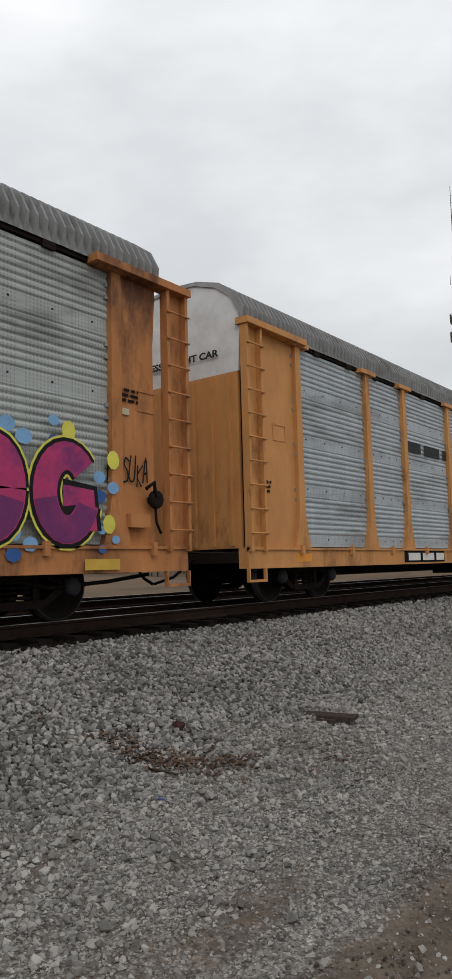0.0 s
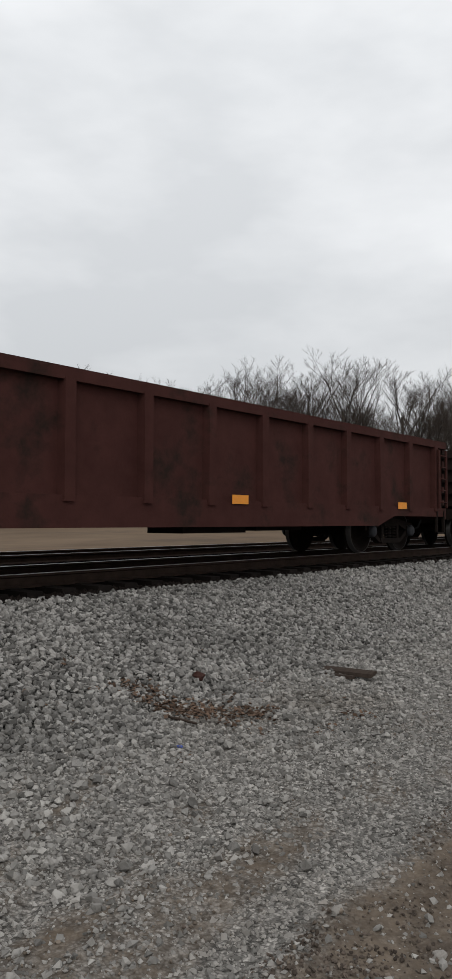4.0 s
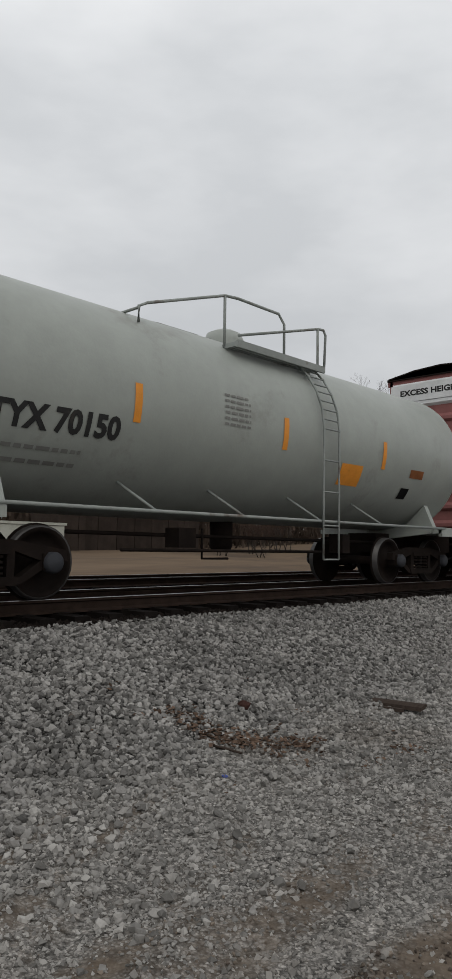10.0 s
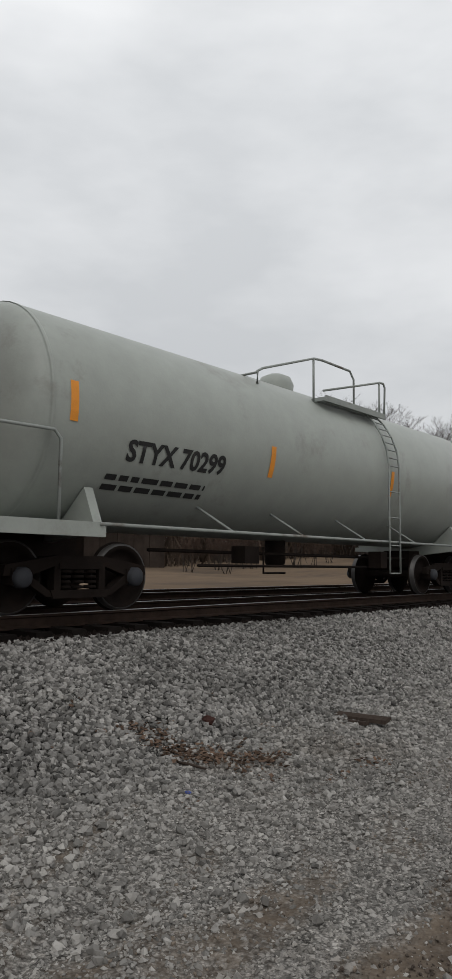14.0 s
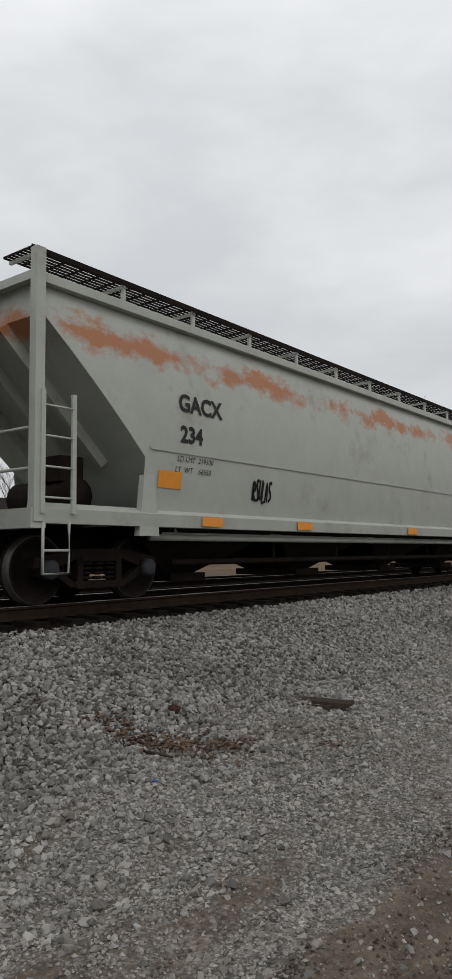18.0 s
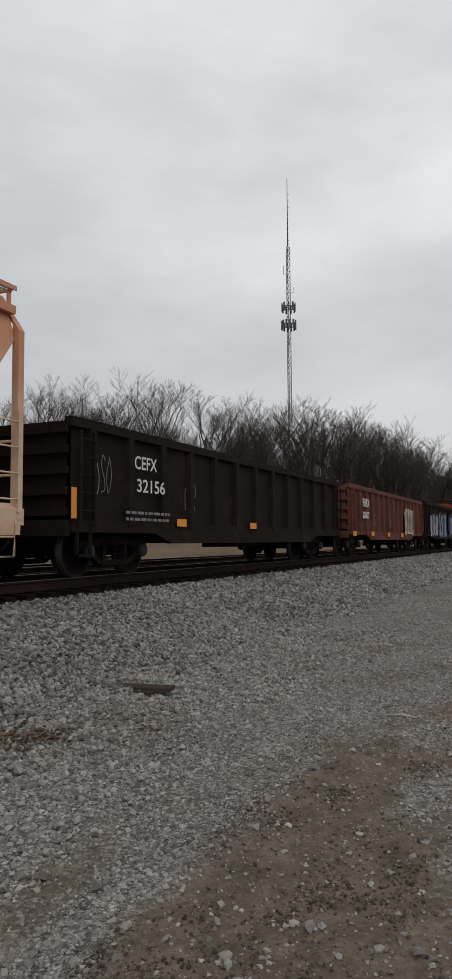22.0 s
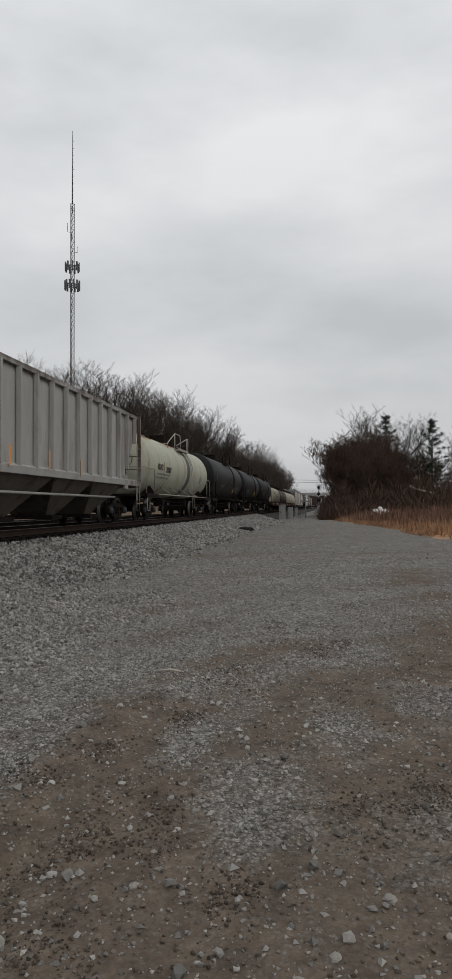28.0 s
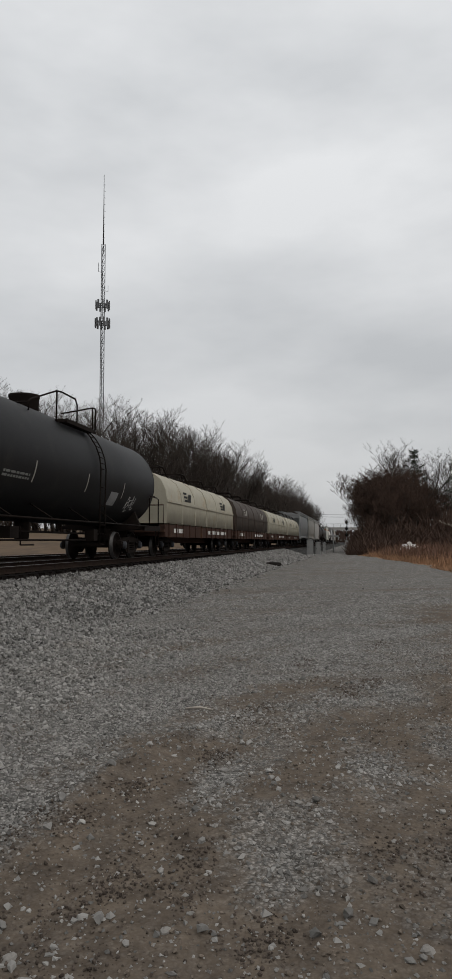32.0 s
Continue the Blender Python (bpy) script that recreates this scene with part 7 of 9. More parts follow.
rust_bands(CREAM_TANK, (0.25, 0.135, 0.075), "X", ((-2.75, 0.6), (-1.1, 0.95), (-4.1, 0.4), (1.5, 0.4), (2.2, 0.4), (4.7, 0.7)), 0.9, 1.5, (1.3, 1, 0.8), 4.5)
rust_bands(HOP_PALE, (0.38, 0.155, 0.07), "Z", ((3.55, 0.36),), 0.95, 1.3, (0.9, 1, 1.4), 5.5)
two_coats(HOP_ORANGE, (0.50, 0.215, 0.12), 2.1, 3.9)
HOP_RUST = paint("rusty_brown_ribbed_paint", (0.090, 0.044, 0.033), (0.15, 0.115, 0.09), 0.25, 0.75, 0.2, 0.9, (1, 1, 0.3))
HOP_SILVER = paint("weathered_silver_ribbed_paint", (0.325, 0.32, 0.305), (0.23, 0.20, 0.175), 0.32, 0.6, 0.1, 1.0, (1, 1, 0.3))
rust_bands(HOP_SILVER, (0.085, 0.045, 0.032), "X", ((9.0, 4.6),), 0.92, 1.0, (2.6, 1, 0.22), 2.4)
rust_bands(HOP_SILVER, (0.075, 0.05, 0.04), "Z", ((4.05, 0.28),), 0.8, 1.2, (1.5, 1, 0.8), 3.0)
COIL_RED = paint("oxide_red_hood_paint", (0.189, 0.0406, 0.0336), (0.119, 0.035, 0.0294), 0.35, 0.6, 0.12, 0.8)
COIL_CREAM = paint("cream_hood_paint", (0.355, 0.33, 0.26), (0.32, 0.24, 0.15), 0.32, 0.6, 0.1, 0.8)
COIL_DARK = paint("dark_brown_hood_paint", (0.055, 0.042, 0.034), (0.10, 0.07, 0.05), 0.3, 0.65, 0.15)
FAINT = paint("faint_grey_stencil_paint", (0.19, 0.19, 0.18), (0.25, 0.25, 0.23), 0.3, 0.7)
RUSTY = paint("heavy_rust", (0.22, 0.085, 0.035), (0.12, 0.05, 0.03), 0.4, 0.85, 0.3)
DARK_LETTER = paint("black_stencil_paint", (0.03, 0.03, 0.03), (0.08, 0.07, 0.06), 0.15, 0.7)
GRAF_WHITE = paint("sprayed_white", (0.496, 0.496, 0.48), (0.32, 0.32, 0.304), 0.25, 0.6)
GRAF_BLACK = paint("sprayed_black", (0.009, 0.009, 0.010), (0.02, 0.018, 0.016), 0.2, 0.6)
GRAF_PINK = paint("sprayed_magenta", (0.42, 0.045, 0.14), (0.20, 0.035, 0.14), 0.5, 0.55, 0.1, 1.6)
GRAF_PURPLE = paint("sprayed_purple", (0.16, 0.035, 0.13), (0.25, 0.04, 0.13), 0.4, 0.55, 0.1, 1.6)
GRAF_YELLOW = paint("sprayed_yellow", (0.62, 0.58, 0.10), (0.4, 0.36, 0.1), 0.3, 0.55)
GRAF_BLUE = paint("sprayed_light_blue", (0.19, 0.36, 0.58), (0.12, 0.22, 0.4), 0.3, 0.55)
GRAF_GREEN = paint("sprayed_pale_green", (0.40, 0.47, 0.32), (0.30, 0.38, 0.25), 0.35, 0.55)
GRAF_LILAC = paint("sprayed_lilac", (0.336, 0.336, 0.44), (0.192, 0.184, 0.288), 0.45, 0.55, 0.1, 1.6)
GRAF_CREAM = paint("sprayed_cream", (0.48, 0.416, 0.288), (0.36, 0.28, 0.176), 0.35, 0.55)
TAG_GREY = paint("sprayed_faint_grey", (0.21, 0.21, 0.21), (0.105, 0.105, 0.105), 0.3, 0.6)
SIGN_YELLOW = paint("yellow_placard", (0.52, 0.33, 0.05), (0.35, 0.25, 0.06), 0.2, 0.5)


def fat(t, path, widths, y, name="graffiti_letter"):
    """One fat sprayed stroke in several colours, the widest below."""
    for i, (w, mt) in enumerate(widths):
        g = Geo().strip(path, w, y - 0.004 * i)
        part(name, g, mt, t)


def ring(cx, cz, rx, rz, a0=0, a1=360, n=22):
    return [(cx + rx * math.cos(radians(a0 + (a1 - a0) * i / n)), cz + rz * math.sin(radians(a0 + (a1 - a0) * i / n))) for i in range(n + 1)]


t, e = autorack(-18.9, 8.8, PANEL_GREEN, ORANGE_OLD, ROOF_GREY, ORANGE_OLD, "orange autorack with green-grey screens and a magenta graffiti piece")
y = -1.56
for pts in (ring(8.1, 1.62, 0.40, 0.45), ring(9.15, 1.62, 0.38, 0.46, 60, 300), ring(11.12, 1.62, 0.34, 0.46, 40, 345)):
    fat(t, pts, ((0.52, GRAF_YELLOW), (0.46, GRAF_BLACK), (0.36, GRAF_PINK)), y)
fat(t, [(11.05, 1.58), (11.45, 1.58), (11.47, 1.15)], ((0.42, GRAF_BLACK), (0.27, GRAF_PINK)), y - 0.006)
fat(t, ring(10.02, 1.62, 0.30, 0.46), ((0.52, GRAF_YELLOW), (0.46, GRAF_BLACK), (0.37, GRAF_PINK)), y - 0.001)
for cx, rx, a0, a1 in ((9.15, 0.38, 205, 300), (10.02, 0.30, 195, 345), (11.12, 0.34, 190, 340)):
    fat(t, ring(cx, 1.62, rx, 0.46, a0, a1), ((0.33, GRAF_PURPLE),), y - 0.0125)
for x, z, r in ((10.32, 2.25, 0.2), (9.7, 2.3, 0.2), (11.74, 1.73, 0.17), (10.42, 0.98, 0.18), (11.78, 1.05, 0.12), (11.0, 2.38, 0.14), (8.7, 2.2, 0.2)):
    for k in range(3):
        blob(t, ring(x + 0.16 * math.cos(2.1 * k), z + 0.14 * math.sin(2.1 * k), r * 0.62, r * 0.5, 20 * k, 330 + 20 * k, 7), (GRAF_BLUE, GRAF_BLUE, paint("sprayed_navy", (0.04, 0.10, 0.30)))[k], y + 0.006 - 0.001 * k)
for x, z in ((11.15, 2.4), (11.82, 1.25), (11.9, 2.1)):
    blob(t, ring(x, z, 0.11, 0.13, 0, 330, 8), GRAF_YELLOW, y + 0.003)
scrawl(t, 11.85, 2.0, 0.8, 0.35, 6, GRAF_BLACK, 0.03, -1.49, None, 3)
bars(t, 11.96, 3.12, 0.5, 3, 0.04, STEEL_DARK, -1.478, None, 4)
part("placard", Geo().box(12.02, 12.28, -1.482, -1.474, 2.77, 2.86), GRAF_CREAM, t)
part("placard", Geo().box(11.4, 12.0, -1.566, -1.56, 0.66, 0.80), SIGN_YELLOW, t)

nudge(t, -0.2)
t, e = autorack(8.8, 36.9, PANEL_GREY, ORANGE, ROOF_GREY, WHITE_END, "orange autorack with galvanised grey corrugated screens")
wr = lettering(t, "EXCESS HEIGHT CAR", 0, 0, 0.17, DARK_LETTER, 0, None, 1.25)
wr.rotation_euler.z, wr.location = radians(-90), (-e - 0.012, 0, 4.32)
bars(t, -6.45, 3.4, 2.5, 1, 0.26, DARK_LETTER, -1.47, None, 5)
bars(t, -6.75, 0.79, 2.1, 1, 0.17, WHITE, -1.545, None, 6)
part("board_patch", Geo().box(-6.95, -4.6, -1.537, -1.532, 0.66, 0.92), BLACK, t)
tape(t, [(-11.2, 0.79), (0.2, 0.79), (8.2, 0.79)], -1.534, 0.5, 0.14)
rs_s = random.Random(4)
x = -2.2
while x < 5.5:
    w = rs_s.uniform(0.35, 0.9)
    z0, z1 = 0.64, 0.93
    mt = (TAG_GREY, GRAF_BLACK, GRAF_CREAM, paint("sprayed_slate", (0.10, 0.12, 0.13)))[rs_s.randrange(4)]
    blob(t, [(x, z0), (x + w, z0), (x + w * rs_s.uniform(0.7, 1.1), z0 + 0.12), (x + w * 0.8, z1), (x + w * rs_s.uniform(0.0, 0.3), z1), (x + w * rs_s.uniform(-0.2, 0.2), z0 + 0.15)], mt, -1.537 - 0.0005 * rs_s.randrange(4))
    x += w * rs_s.uniform(0.7, 1.0)
scrawl(t, 6.2, 0.79, 1.3, 0.2, 3, RUSTY, 0.03, -1.538, None, 8)
bars(t, -12.6, 2.1, 0.5, 3, 0.045, STEEL_DARK, -1.478, None, 9)

nudge(t, -0.3)
t, e = autorack(36.9, 64.7, PANEL_BROWN, ORANGE, ROOF_BROWN, ORANGE_OLD, "orange autorack with sooty brown corrugated screens")
lettering(t, "ETTX 909744", -6.05, 0.79, 0.27, WHITE, -1.545, None, 1.25)
part("board_patch", Geo().box(-7.4, -4.7, -1.537, -1.532, 0.64, 0.94), BLACK, t)
part("board_patch", Geo().box(5.35, 7.05, -1.537, -1.532, 0.64, 0.94), BLACK, t)
for x0, x1, z0, z1 in ((5.55, 6.0, 0.86, 0.92), (6.05, 6.5, 0.86, 0.92), (5.72, 5.84, 0.67, 0.855), (6.2, 6.32, 0.67, 0.855), (5.62, 5.94, 0.74, 0.77), (6.1, 6.42, 0.74, 0.77)):
    part("emblem", Geo().extrude([(x0, z0), (x1, z0), (x1 + 0.03, z1), (x0 + 0.03, z1)], "y", -1.543, -1.538), GRAF_CREAM, t)
for d in (1, -1):
    part("emblem", Geo().extrude([(6.77 - d * 0.2 - 0.06, 0.67), (6.77 - d * 0.2 + 0.06, 0.67), (6.77 + d * 0.2 + 0.06, 0.92), (6.77 + d * 0.2 - 0.06, 0.92)], "y", -1.543 - 0.001 * d, -1.538), GRAF_CREAM, t)
tape(t, [(-8.6, 0.79), (-4.3, 0.79), (1.2, 0.79), (5.0, 0.79), (9.6, 0.79)], -1.534, 0.45, 0.14)
wr = lettering(t, "909744", 0, 0, 0.2, DARK_LETTER, 0, None, 1.2)
wr.rotation_euler.z, wr.location = radians(-90), (-e - 0.012, -0.2, 4.15)
blob(t, [(-5.75, 1.1), (-4.75, 1.06), (-4.7, 1.4), (-5.1, 1.47), (-5.8, 1.4)], GRAF_WHITE, -1.47)
for z in (3.75, 2.2):
    part("black_patch", Geo().box(-e - 0.045, -e - 0.03, -0.9, -0.2, z - 0.12, z + 0.12), BLACK, t)
bars(t, -12.2, 1.98, 0.6, 1, 0.09, STEEL_DARK, -1.478, None, 11)
bars(t, -5.4, 3.3, 1.4, 3, 0.09, DARK_LETTER, -1.47, None, 12)
scrawl(t, 11.9, 3.5, 0.8, 0.35, 4, RUSTY, 0.02, -1.478, None, 13)
scrawl(t, 12.0, 3.0, 0.6, 0.4, 3, RUSTY, 0.025, -1.478, None, 14)
nudge(t, -0.35)

SOOT_RED = paint("sooty_red_brown_paint", (0.024, 0.013, 0.0105), (0.034, 0.016, 0.0125), 0.4, 0.75, 0.2)
t, e = gondola(64.7, 81.5, 2.42, MAROON, 12, "dull maroon steel gondola with vertical ribs")
lettering(t, "CR", -6.0, 2.0, 0.36, WHITE, -1.56)
lettering(t, "500187", -5.75, 1.6, 0.3, WHITE, -1.56, None, 1.1)
tape(t, [(-5.5, 1.0), (0, 1.0), (5.5, 1.0)], -1.52, 0.4, 0.14)

t, e = gondola(81.5, 98.6, 2.42, SOOT, 12, "soot-blackened brown gondola with vertical ribs")
tape(t, [(5.14, 0.86), (7.32, 0.86)], -1.505, 0.5, 0.16)
part("stencil_box", Geo().box(7.15, 7.75, -1.43, -1.424, 1.15, 1.48), TAG_GREY, t)
part("stencil_box", Geo().box(7.2, 7.7, -1.436, -1.43, 1.2, 1.43), SOOT, t)
bars(t, 7.75, 0.83, 0.6, 1, 0.12, WHITE, -1.512, None, 15)

t, e = gondola(98.6, 116.0, 2.28, RUST_RED, 13, "red-brown gondola with worn large white lettering", 0.50, 0.2, 0.0, SOOT_RED)
for ch, x in zip("SOU", (-2.56, -1.68, -0.82)):
    lettering(t, ch, x, 1.80, 0.78, WHITE, -1.545, None, 1.0, "lettering", 0.035)
lettering(t, "65620", -4.2, 1.03, 0.17, WHITE, -1.432, None, 1.1)
lettering(t, "63800", -4.2, 0.80, 0.17, WHITE, -1.432, None, 1.1)
for i, x in enumerate((0.1, 0.95, 1.8, 2.7, 3.5)):
    part("worn_letter_shape", Geo().box(x - 0.16, x + 0.16, -1.44, -1.432, 1.5, 2.05), paint("ghost_of_worn_lettering", (0.12, 0.085, 0.08), (0.05, 0.03, 0.025), 0.6), t)
for ch, x in zip("66716", (-1.75, -0.92, -0.06, 0.75, 1.65)):
    lettering(t, ch, x, 0.92, 0.72, WHITE, -1.545, None, 1.0, "lettering", 0.026)
tape(t, [(-6.49, 1.22), (-2.61, 0.97), (-0.09, 1.32), (2.53, 0.93), (5.12, 1.0), (7.39, 1.3)], -1.54, 0.55, 0.15)
scrawl(t, -5.8, 1.7, 0.9, 0.4, 5, TAG_GREY, 0.015, -1.432, None, 17)

t, e = gondola(116.0, 133.6, 2.34, UMBER, 10, "dark umber gondola with orange markers", 0.60, 0.2)
lettering(t, "NS", -5.61, 2.0, 0.42, WHITE, -1.545, None, 1.1)
bars(t, -6.18, 1.59, 1.0, 1, 0.24, paint("worn_white_stencil", (0.42, 0.40, 0.37), (0.05, 0.035, 0.03), 0.45, 0.8, 0.2, 6.0), -1.545, None, 18)
lettering(t, "317", -4.57, 1.63, 0.36, PAINTS["worn_white_stencil"], -1.545, None, 1.0)
tape(t, [(-6.17, 1.29), (-3.93, 1.22), (-1.76, 1.21), (0.41, 1.2), (2.56, 1.18)], -1.548, 0.12, 0.55)
tape(t, [(-6.16, 1.86)], -1.548, 0.13, 0.3)
part("stencil_box", Geo().box(5.85, 6.35, -1.43, -1.424, 1.47, 1.77), TAG_GREY, t)

t, e, fit = tank(133.6, 151.1, 1.42, 2.56, BLACK_TANK, "glossy black tank car with white lettering and grey tags", inset=0.55, bogie=2.3, lad=0.85, rail_h=0.62)
lettering(t, "TILX  252562", -4.95, 1.95, 0.36, WHITE, 0, fit, 1.05, "lettering", 0.016)
bars(t, -6.1, 1.65, 1.3, 2, 0.045, FAINT, 0, fit, 20)
for x0, z0, x1, z1 in ((-3.62, 1.78, -3.36, 1.78), (-3.62, 2.06, -3.36, 2.06), (-3.62, 1.78, -3.62, 2.06), (-3.36, 1.78, -3.36, 2.06), (-3.55, 1.88, -3.43, 1.88)):
    part("stencil_line", Geo().strip([(x0, z0), (x1, z1)], 0.03, 0, 0, fit), WHITE, t)
head_lettering(t, "TILX 252562", -0.35, 3.05, 0.2, WHITE, e - 0.5, 1.42, 2.56)
for k in range(3):
    head_lettering(t, "-- --- --", -0.35, 2.86 - 0.1 * k, 0.12, WHITE, e - 0.5, 1.42, 2.56)
tape(t, [(-3.98, 2.47), (-1.18, 2.44), (2.4, 2.45), (5.38, 2.45)], 0, 0.12, 0.48, fit)
tape(t, [(-7.1, 2.6)], 0, 0.14, 0.95, lambda px, pz: fit(px, pz) - 0.002)
tape(t, [(7.6, 2.45)], 0, 0.12, 0.9, lambda px, pz: fit(px, pz) - 0.002)
scrawl(t, -3.5, 1.85, 2.0, 0.5, 9, TAG_GREY, 0.03, 0, fit, 21)
scrawl(t, -1.1, 1.8, 1.1, 0.55, 7, GRAF_WHITE, 0.035, 0, fit, 22)
scrawl(t, 1.4, 2.1, 0.8, 1.3, 8, GRAF_WHITE, 0.035, 0, fit, 23)
scrawl(t, 2.7, 1.9, 1.2, 0.4, 7, GRAF_WHITE, 0.03, 0, fit, 24)
scrawl(t, 5.1, 1.9, 1.3, 0.28, 6, GRAF_WHITE, 0.022, 0, fit, 25)
part("placard", Geo().strip([(4.35, 2.2), (5.0, 2.2)], 0.36, 0, 0, fit), SIGN_YELLOW, t)
part("placard", Geo().strip([(6.9, 2.12), (7.45, 2.12)], 0.4, 0, 0, fit), TAG_GREY, t)

nudge(t, -0.3)
t, e, fit = tank(151.1, 163.9, 1.43, 2.57, BLUE_TANK, "blue-grey tank car with dark touch-up patches", inset=1.42, rail=paint("blue_grey_railing", (0.14, 0.16, 0.17)), deck_mat=BLUE_TANK, lad=1.1)
lettering(t, "HOKX  111390", -1.9, 2.11, 0.29, WHITE, 0, fit, 1.05, "lettering", 0.016)
bars(t, -3.0, 1.8, 1.2, 2, 0.06, WHITE, 0, fit, 26)
bars(t, -1.2, 1.8, 0.9, 2, 0.05, WHITE, 0, fit, 27)
tape(t, [(-4.15, 2.6)], 0, 0.14, 0.85, lambda px, pz: fit(px, pz) - 0.002)
tape(t, [(-2.1, 2.22), (0.15, 2.2), (2.16, 2.17), (4.5, 2.35)], 0, 0.11, 0.5, lambda px, pz: fit(px, pz) - 0.004)
patch = paint("dark_blue_touch_up_paint", (0.062, 0.072, 0.080), (0.05, 0.05, 0.05), 0.3, 0.4)
for x, z, w, h in ((-3.6, 2.2, 0.75, 0.5), (-0.15, 2.15, 0.55, 0.35), (0.35, 1.75, 0.8, 0.6), (2.2, 1.85, 0.9, 0.4), (3.6, 1.7, 0.9, 0.4)):
    g = Geo()
    g.strip([(x - w / 2, z + 0.1), (x - w * 0.1, z + 0.14), (x + w * 0.35, z + 0.12)], h * 0.55, 0, 0, lambda px, pz: fit(px, pz) + 0.003)
    g.strip([(x - w * 0.35, z - h * 0.3), (x + w * 0.1, z - h * 0.22), (x + w / 2, z - h * 0.28)], h * 0.55, 0, 0, lambda px, pz: fit(px, pz) + 0.002)
    part("touch_up_patch", g, patch, t)
for x in (1.9, 4.2):
    part("placard", Geo().strip([(x, 2.0), (x + 0.6, 2.0)], 0.3, 0, 0, lambda px, pz: fit(px, pz) - 0.003), HOP_BEIGE, t)
part("data_plate", Geo().box(-3.75, -3.3, -1.5, -1.42, 1.42, 1.72).tube([(-3.52, -1.42, 1.42), (-3.52, -1.48, 1.1)], 0.05, 6), BLUE_TANK, t)
head_lettering(t, "HOKX 111390", -0.25, 3.05, 0.15, WHITE, e - 0.5, 1.43, 2.57)
for k in range(5):
    head_lettering(t, "- -- -", -0.15, 2.3 - 0.1 * k, 0.16, WHITE, e - 0.5, 1.43, 2.57)

nudge(t, -0.5)
t, e, fit = tank(163.9, 178.7, 1.49, 2.58, GREEN_TANK, "pale green-grey tank car with a caged top platform", dome="dome", rail=paint("grey_green_railing", (0.27, 0.29, 0.275)), deck_mat=GREEN_TANK, lad=0.6)
lettering(t, "STYX 70150", -4.1, 2.1, 0.38, DARK_LETTER, 0, fit, 1.0, "lettering", 0.016)
bars(t, -5.5, 1.78, 1.9, 2, 0.045, FAINT, 0, fit, 28, 3.4)
bars(t, -1.3, 2.85, 0.55, 6, 0.035, FAINT, 0, fit, 29, 2.4)
tape(t, [(-2.89, 2.48), (0.09, 2.45), (2.99, 2.4)], 0, 0.12, 0.5, fit)
tape(t, [(6.3, 2.5)], 0, 0.14, 0.9, fit)
part("placard", Geo().strip([(1.7, 1.97), (2.35, 1.97)], 0.36, 0, 0, fit), ORANGE_TAPE, t)
part("placard", Geo().strip([(4.0, 2.15), (4.5, 2.15)], 0.16, 0, 0, fit), RUSTY, t)
part("placard", Geo().strip([(3.85, 1.77), (4.15, 1.77)], 0.2, 0, 0, fit), BLACK, t)

nudge(t, -0.2)
t, e = boxcar(178.7, 198.2, 5.14, BOX_MAROON, "faded maroon high-cube boxcar with double plug doors and green graffiti", [-8.3, -7.0, -5.75, -4.6, -3.4, -2.2, 3.1, 4.3, 5.5, 6.7, 7.9], (-1.95, 2.75), "plug", 0.76, WHITE_END, STEEL_DARK, paint("dark_maroon_door_paint", (0.185, 0.072, 0.070), (0.135, 0.055, 0.052), 0.4, 0.65, 0.12, 0.7))
wr = lettering(t, "EXCESS HEIGHT CAR", 0, 0, 0.2, DARK_LETTER, 0, None, 1.2)
wr.rotation_euler.z, wr.location = radians(-90), (-e - 0.09, 0, 4.72)
part("white_band", Geo().box(-e - 0.085, -e - 0.073, -1.4, 1.4, 4.5, 4.95), WHITE_END, t)
OLIVE = paint("sprayed_olive", (0.22, 0.205, 0.10), (0.20, 0.10, 0.085), 0.45, 0.6, 0.15, 2.5)
PALE_MINT = paint("sprayed_pale_mint", (0.42, 0.44, 0.41), (0.40, 0.36, 0.33), 0.4, 0.55, 0.1, 1.2)
MINT = paint("sprayed_mint", (0.38, 0.43, 0.29), (0.31, 0.34, 0.23), 0.4, 0.55, 0.12, 0.9)
HAZE = paint("overspray_pink_white", (0.36, 0.27, 0.26), (0.24, 0.12, 0.115), 0.5, 0.7, 0.2, 5.0)
blob(t, [(-7.5, 0.8), (-7.5, 2.3), (-6.6, 2.5), (-5.9, 2.25), (-5.3, 2.45), (-4.9, 2.62), (-4.3, 2.66), (-3.9, 2.3), (-3.3, 2.42), (-2.9, 2.5), (-2.15, 2.4), (-2.1, 0.8)], HAZE, -1.560, "graffiti_background")
blob(t, [(-7.5, 0.74), (-7.5, 2.1), (-6.7, 2.3), (-5.9, 2.0), (-5.4, 2.2), (-4.95, 2.0), (-4.9, 2.42), (-4.3, 2.45), (-3.95, 2.05), (-3.3, 2.15), (-2.95, 2.28), (-2.25, 2.26), (-2.3, 0.74)], MINT, -1.563, "graffiti_background")
glyph(t, [(-7.1, 1.0), (-7.2, 1.9), (-6.5, 2.1), (-6.1, 1.8), (-6.6, 1.6), (-6.2, 1.2), (-6.5, 0.95)], GRAF_GREEN, GRAF_BLACK, -1.566, 0.12)
blob(t, [(-6.0, 0.85), (-5.8, 1.2), (-5.3, 1.35), (-5.1, 1.1), (-5.2, 0.85)], GRAF_BLACK, -1.566)
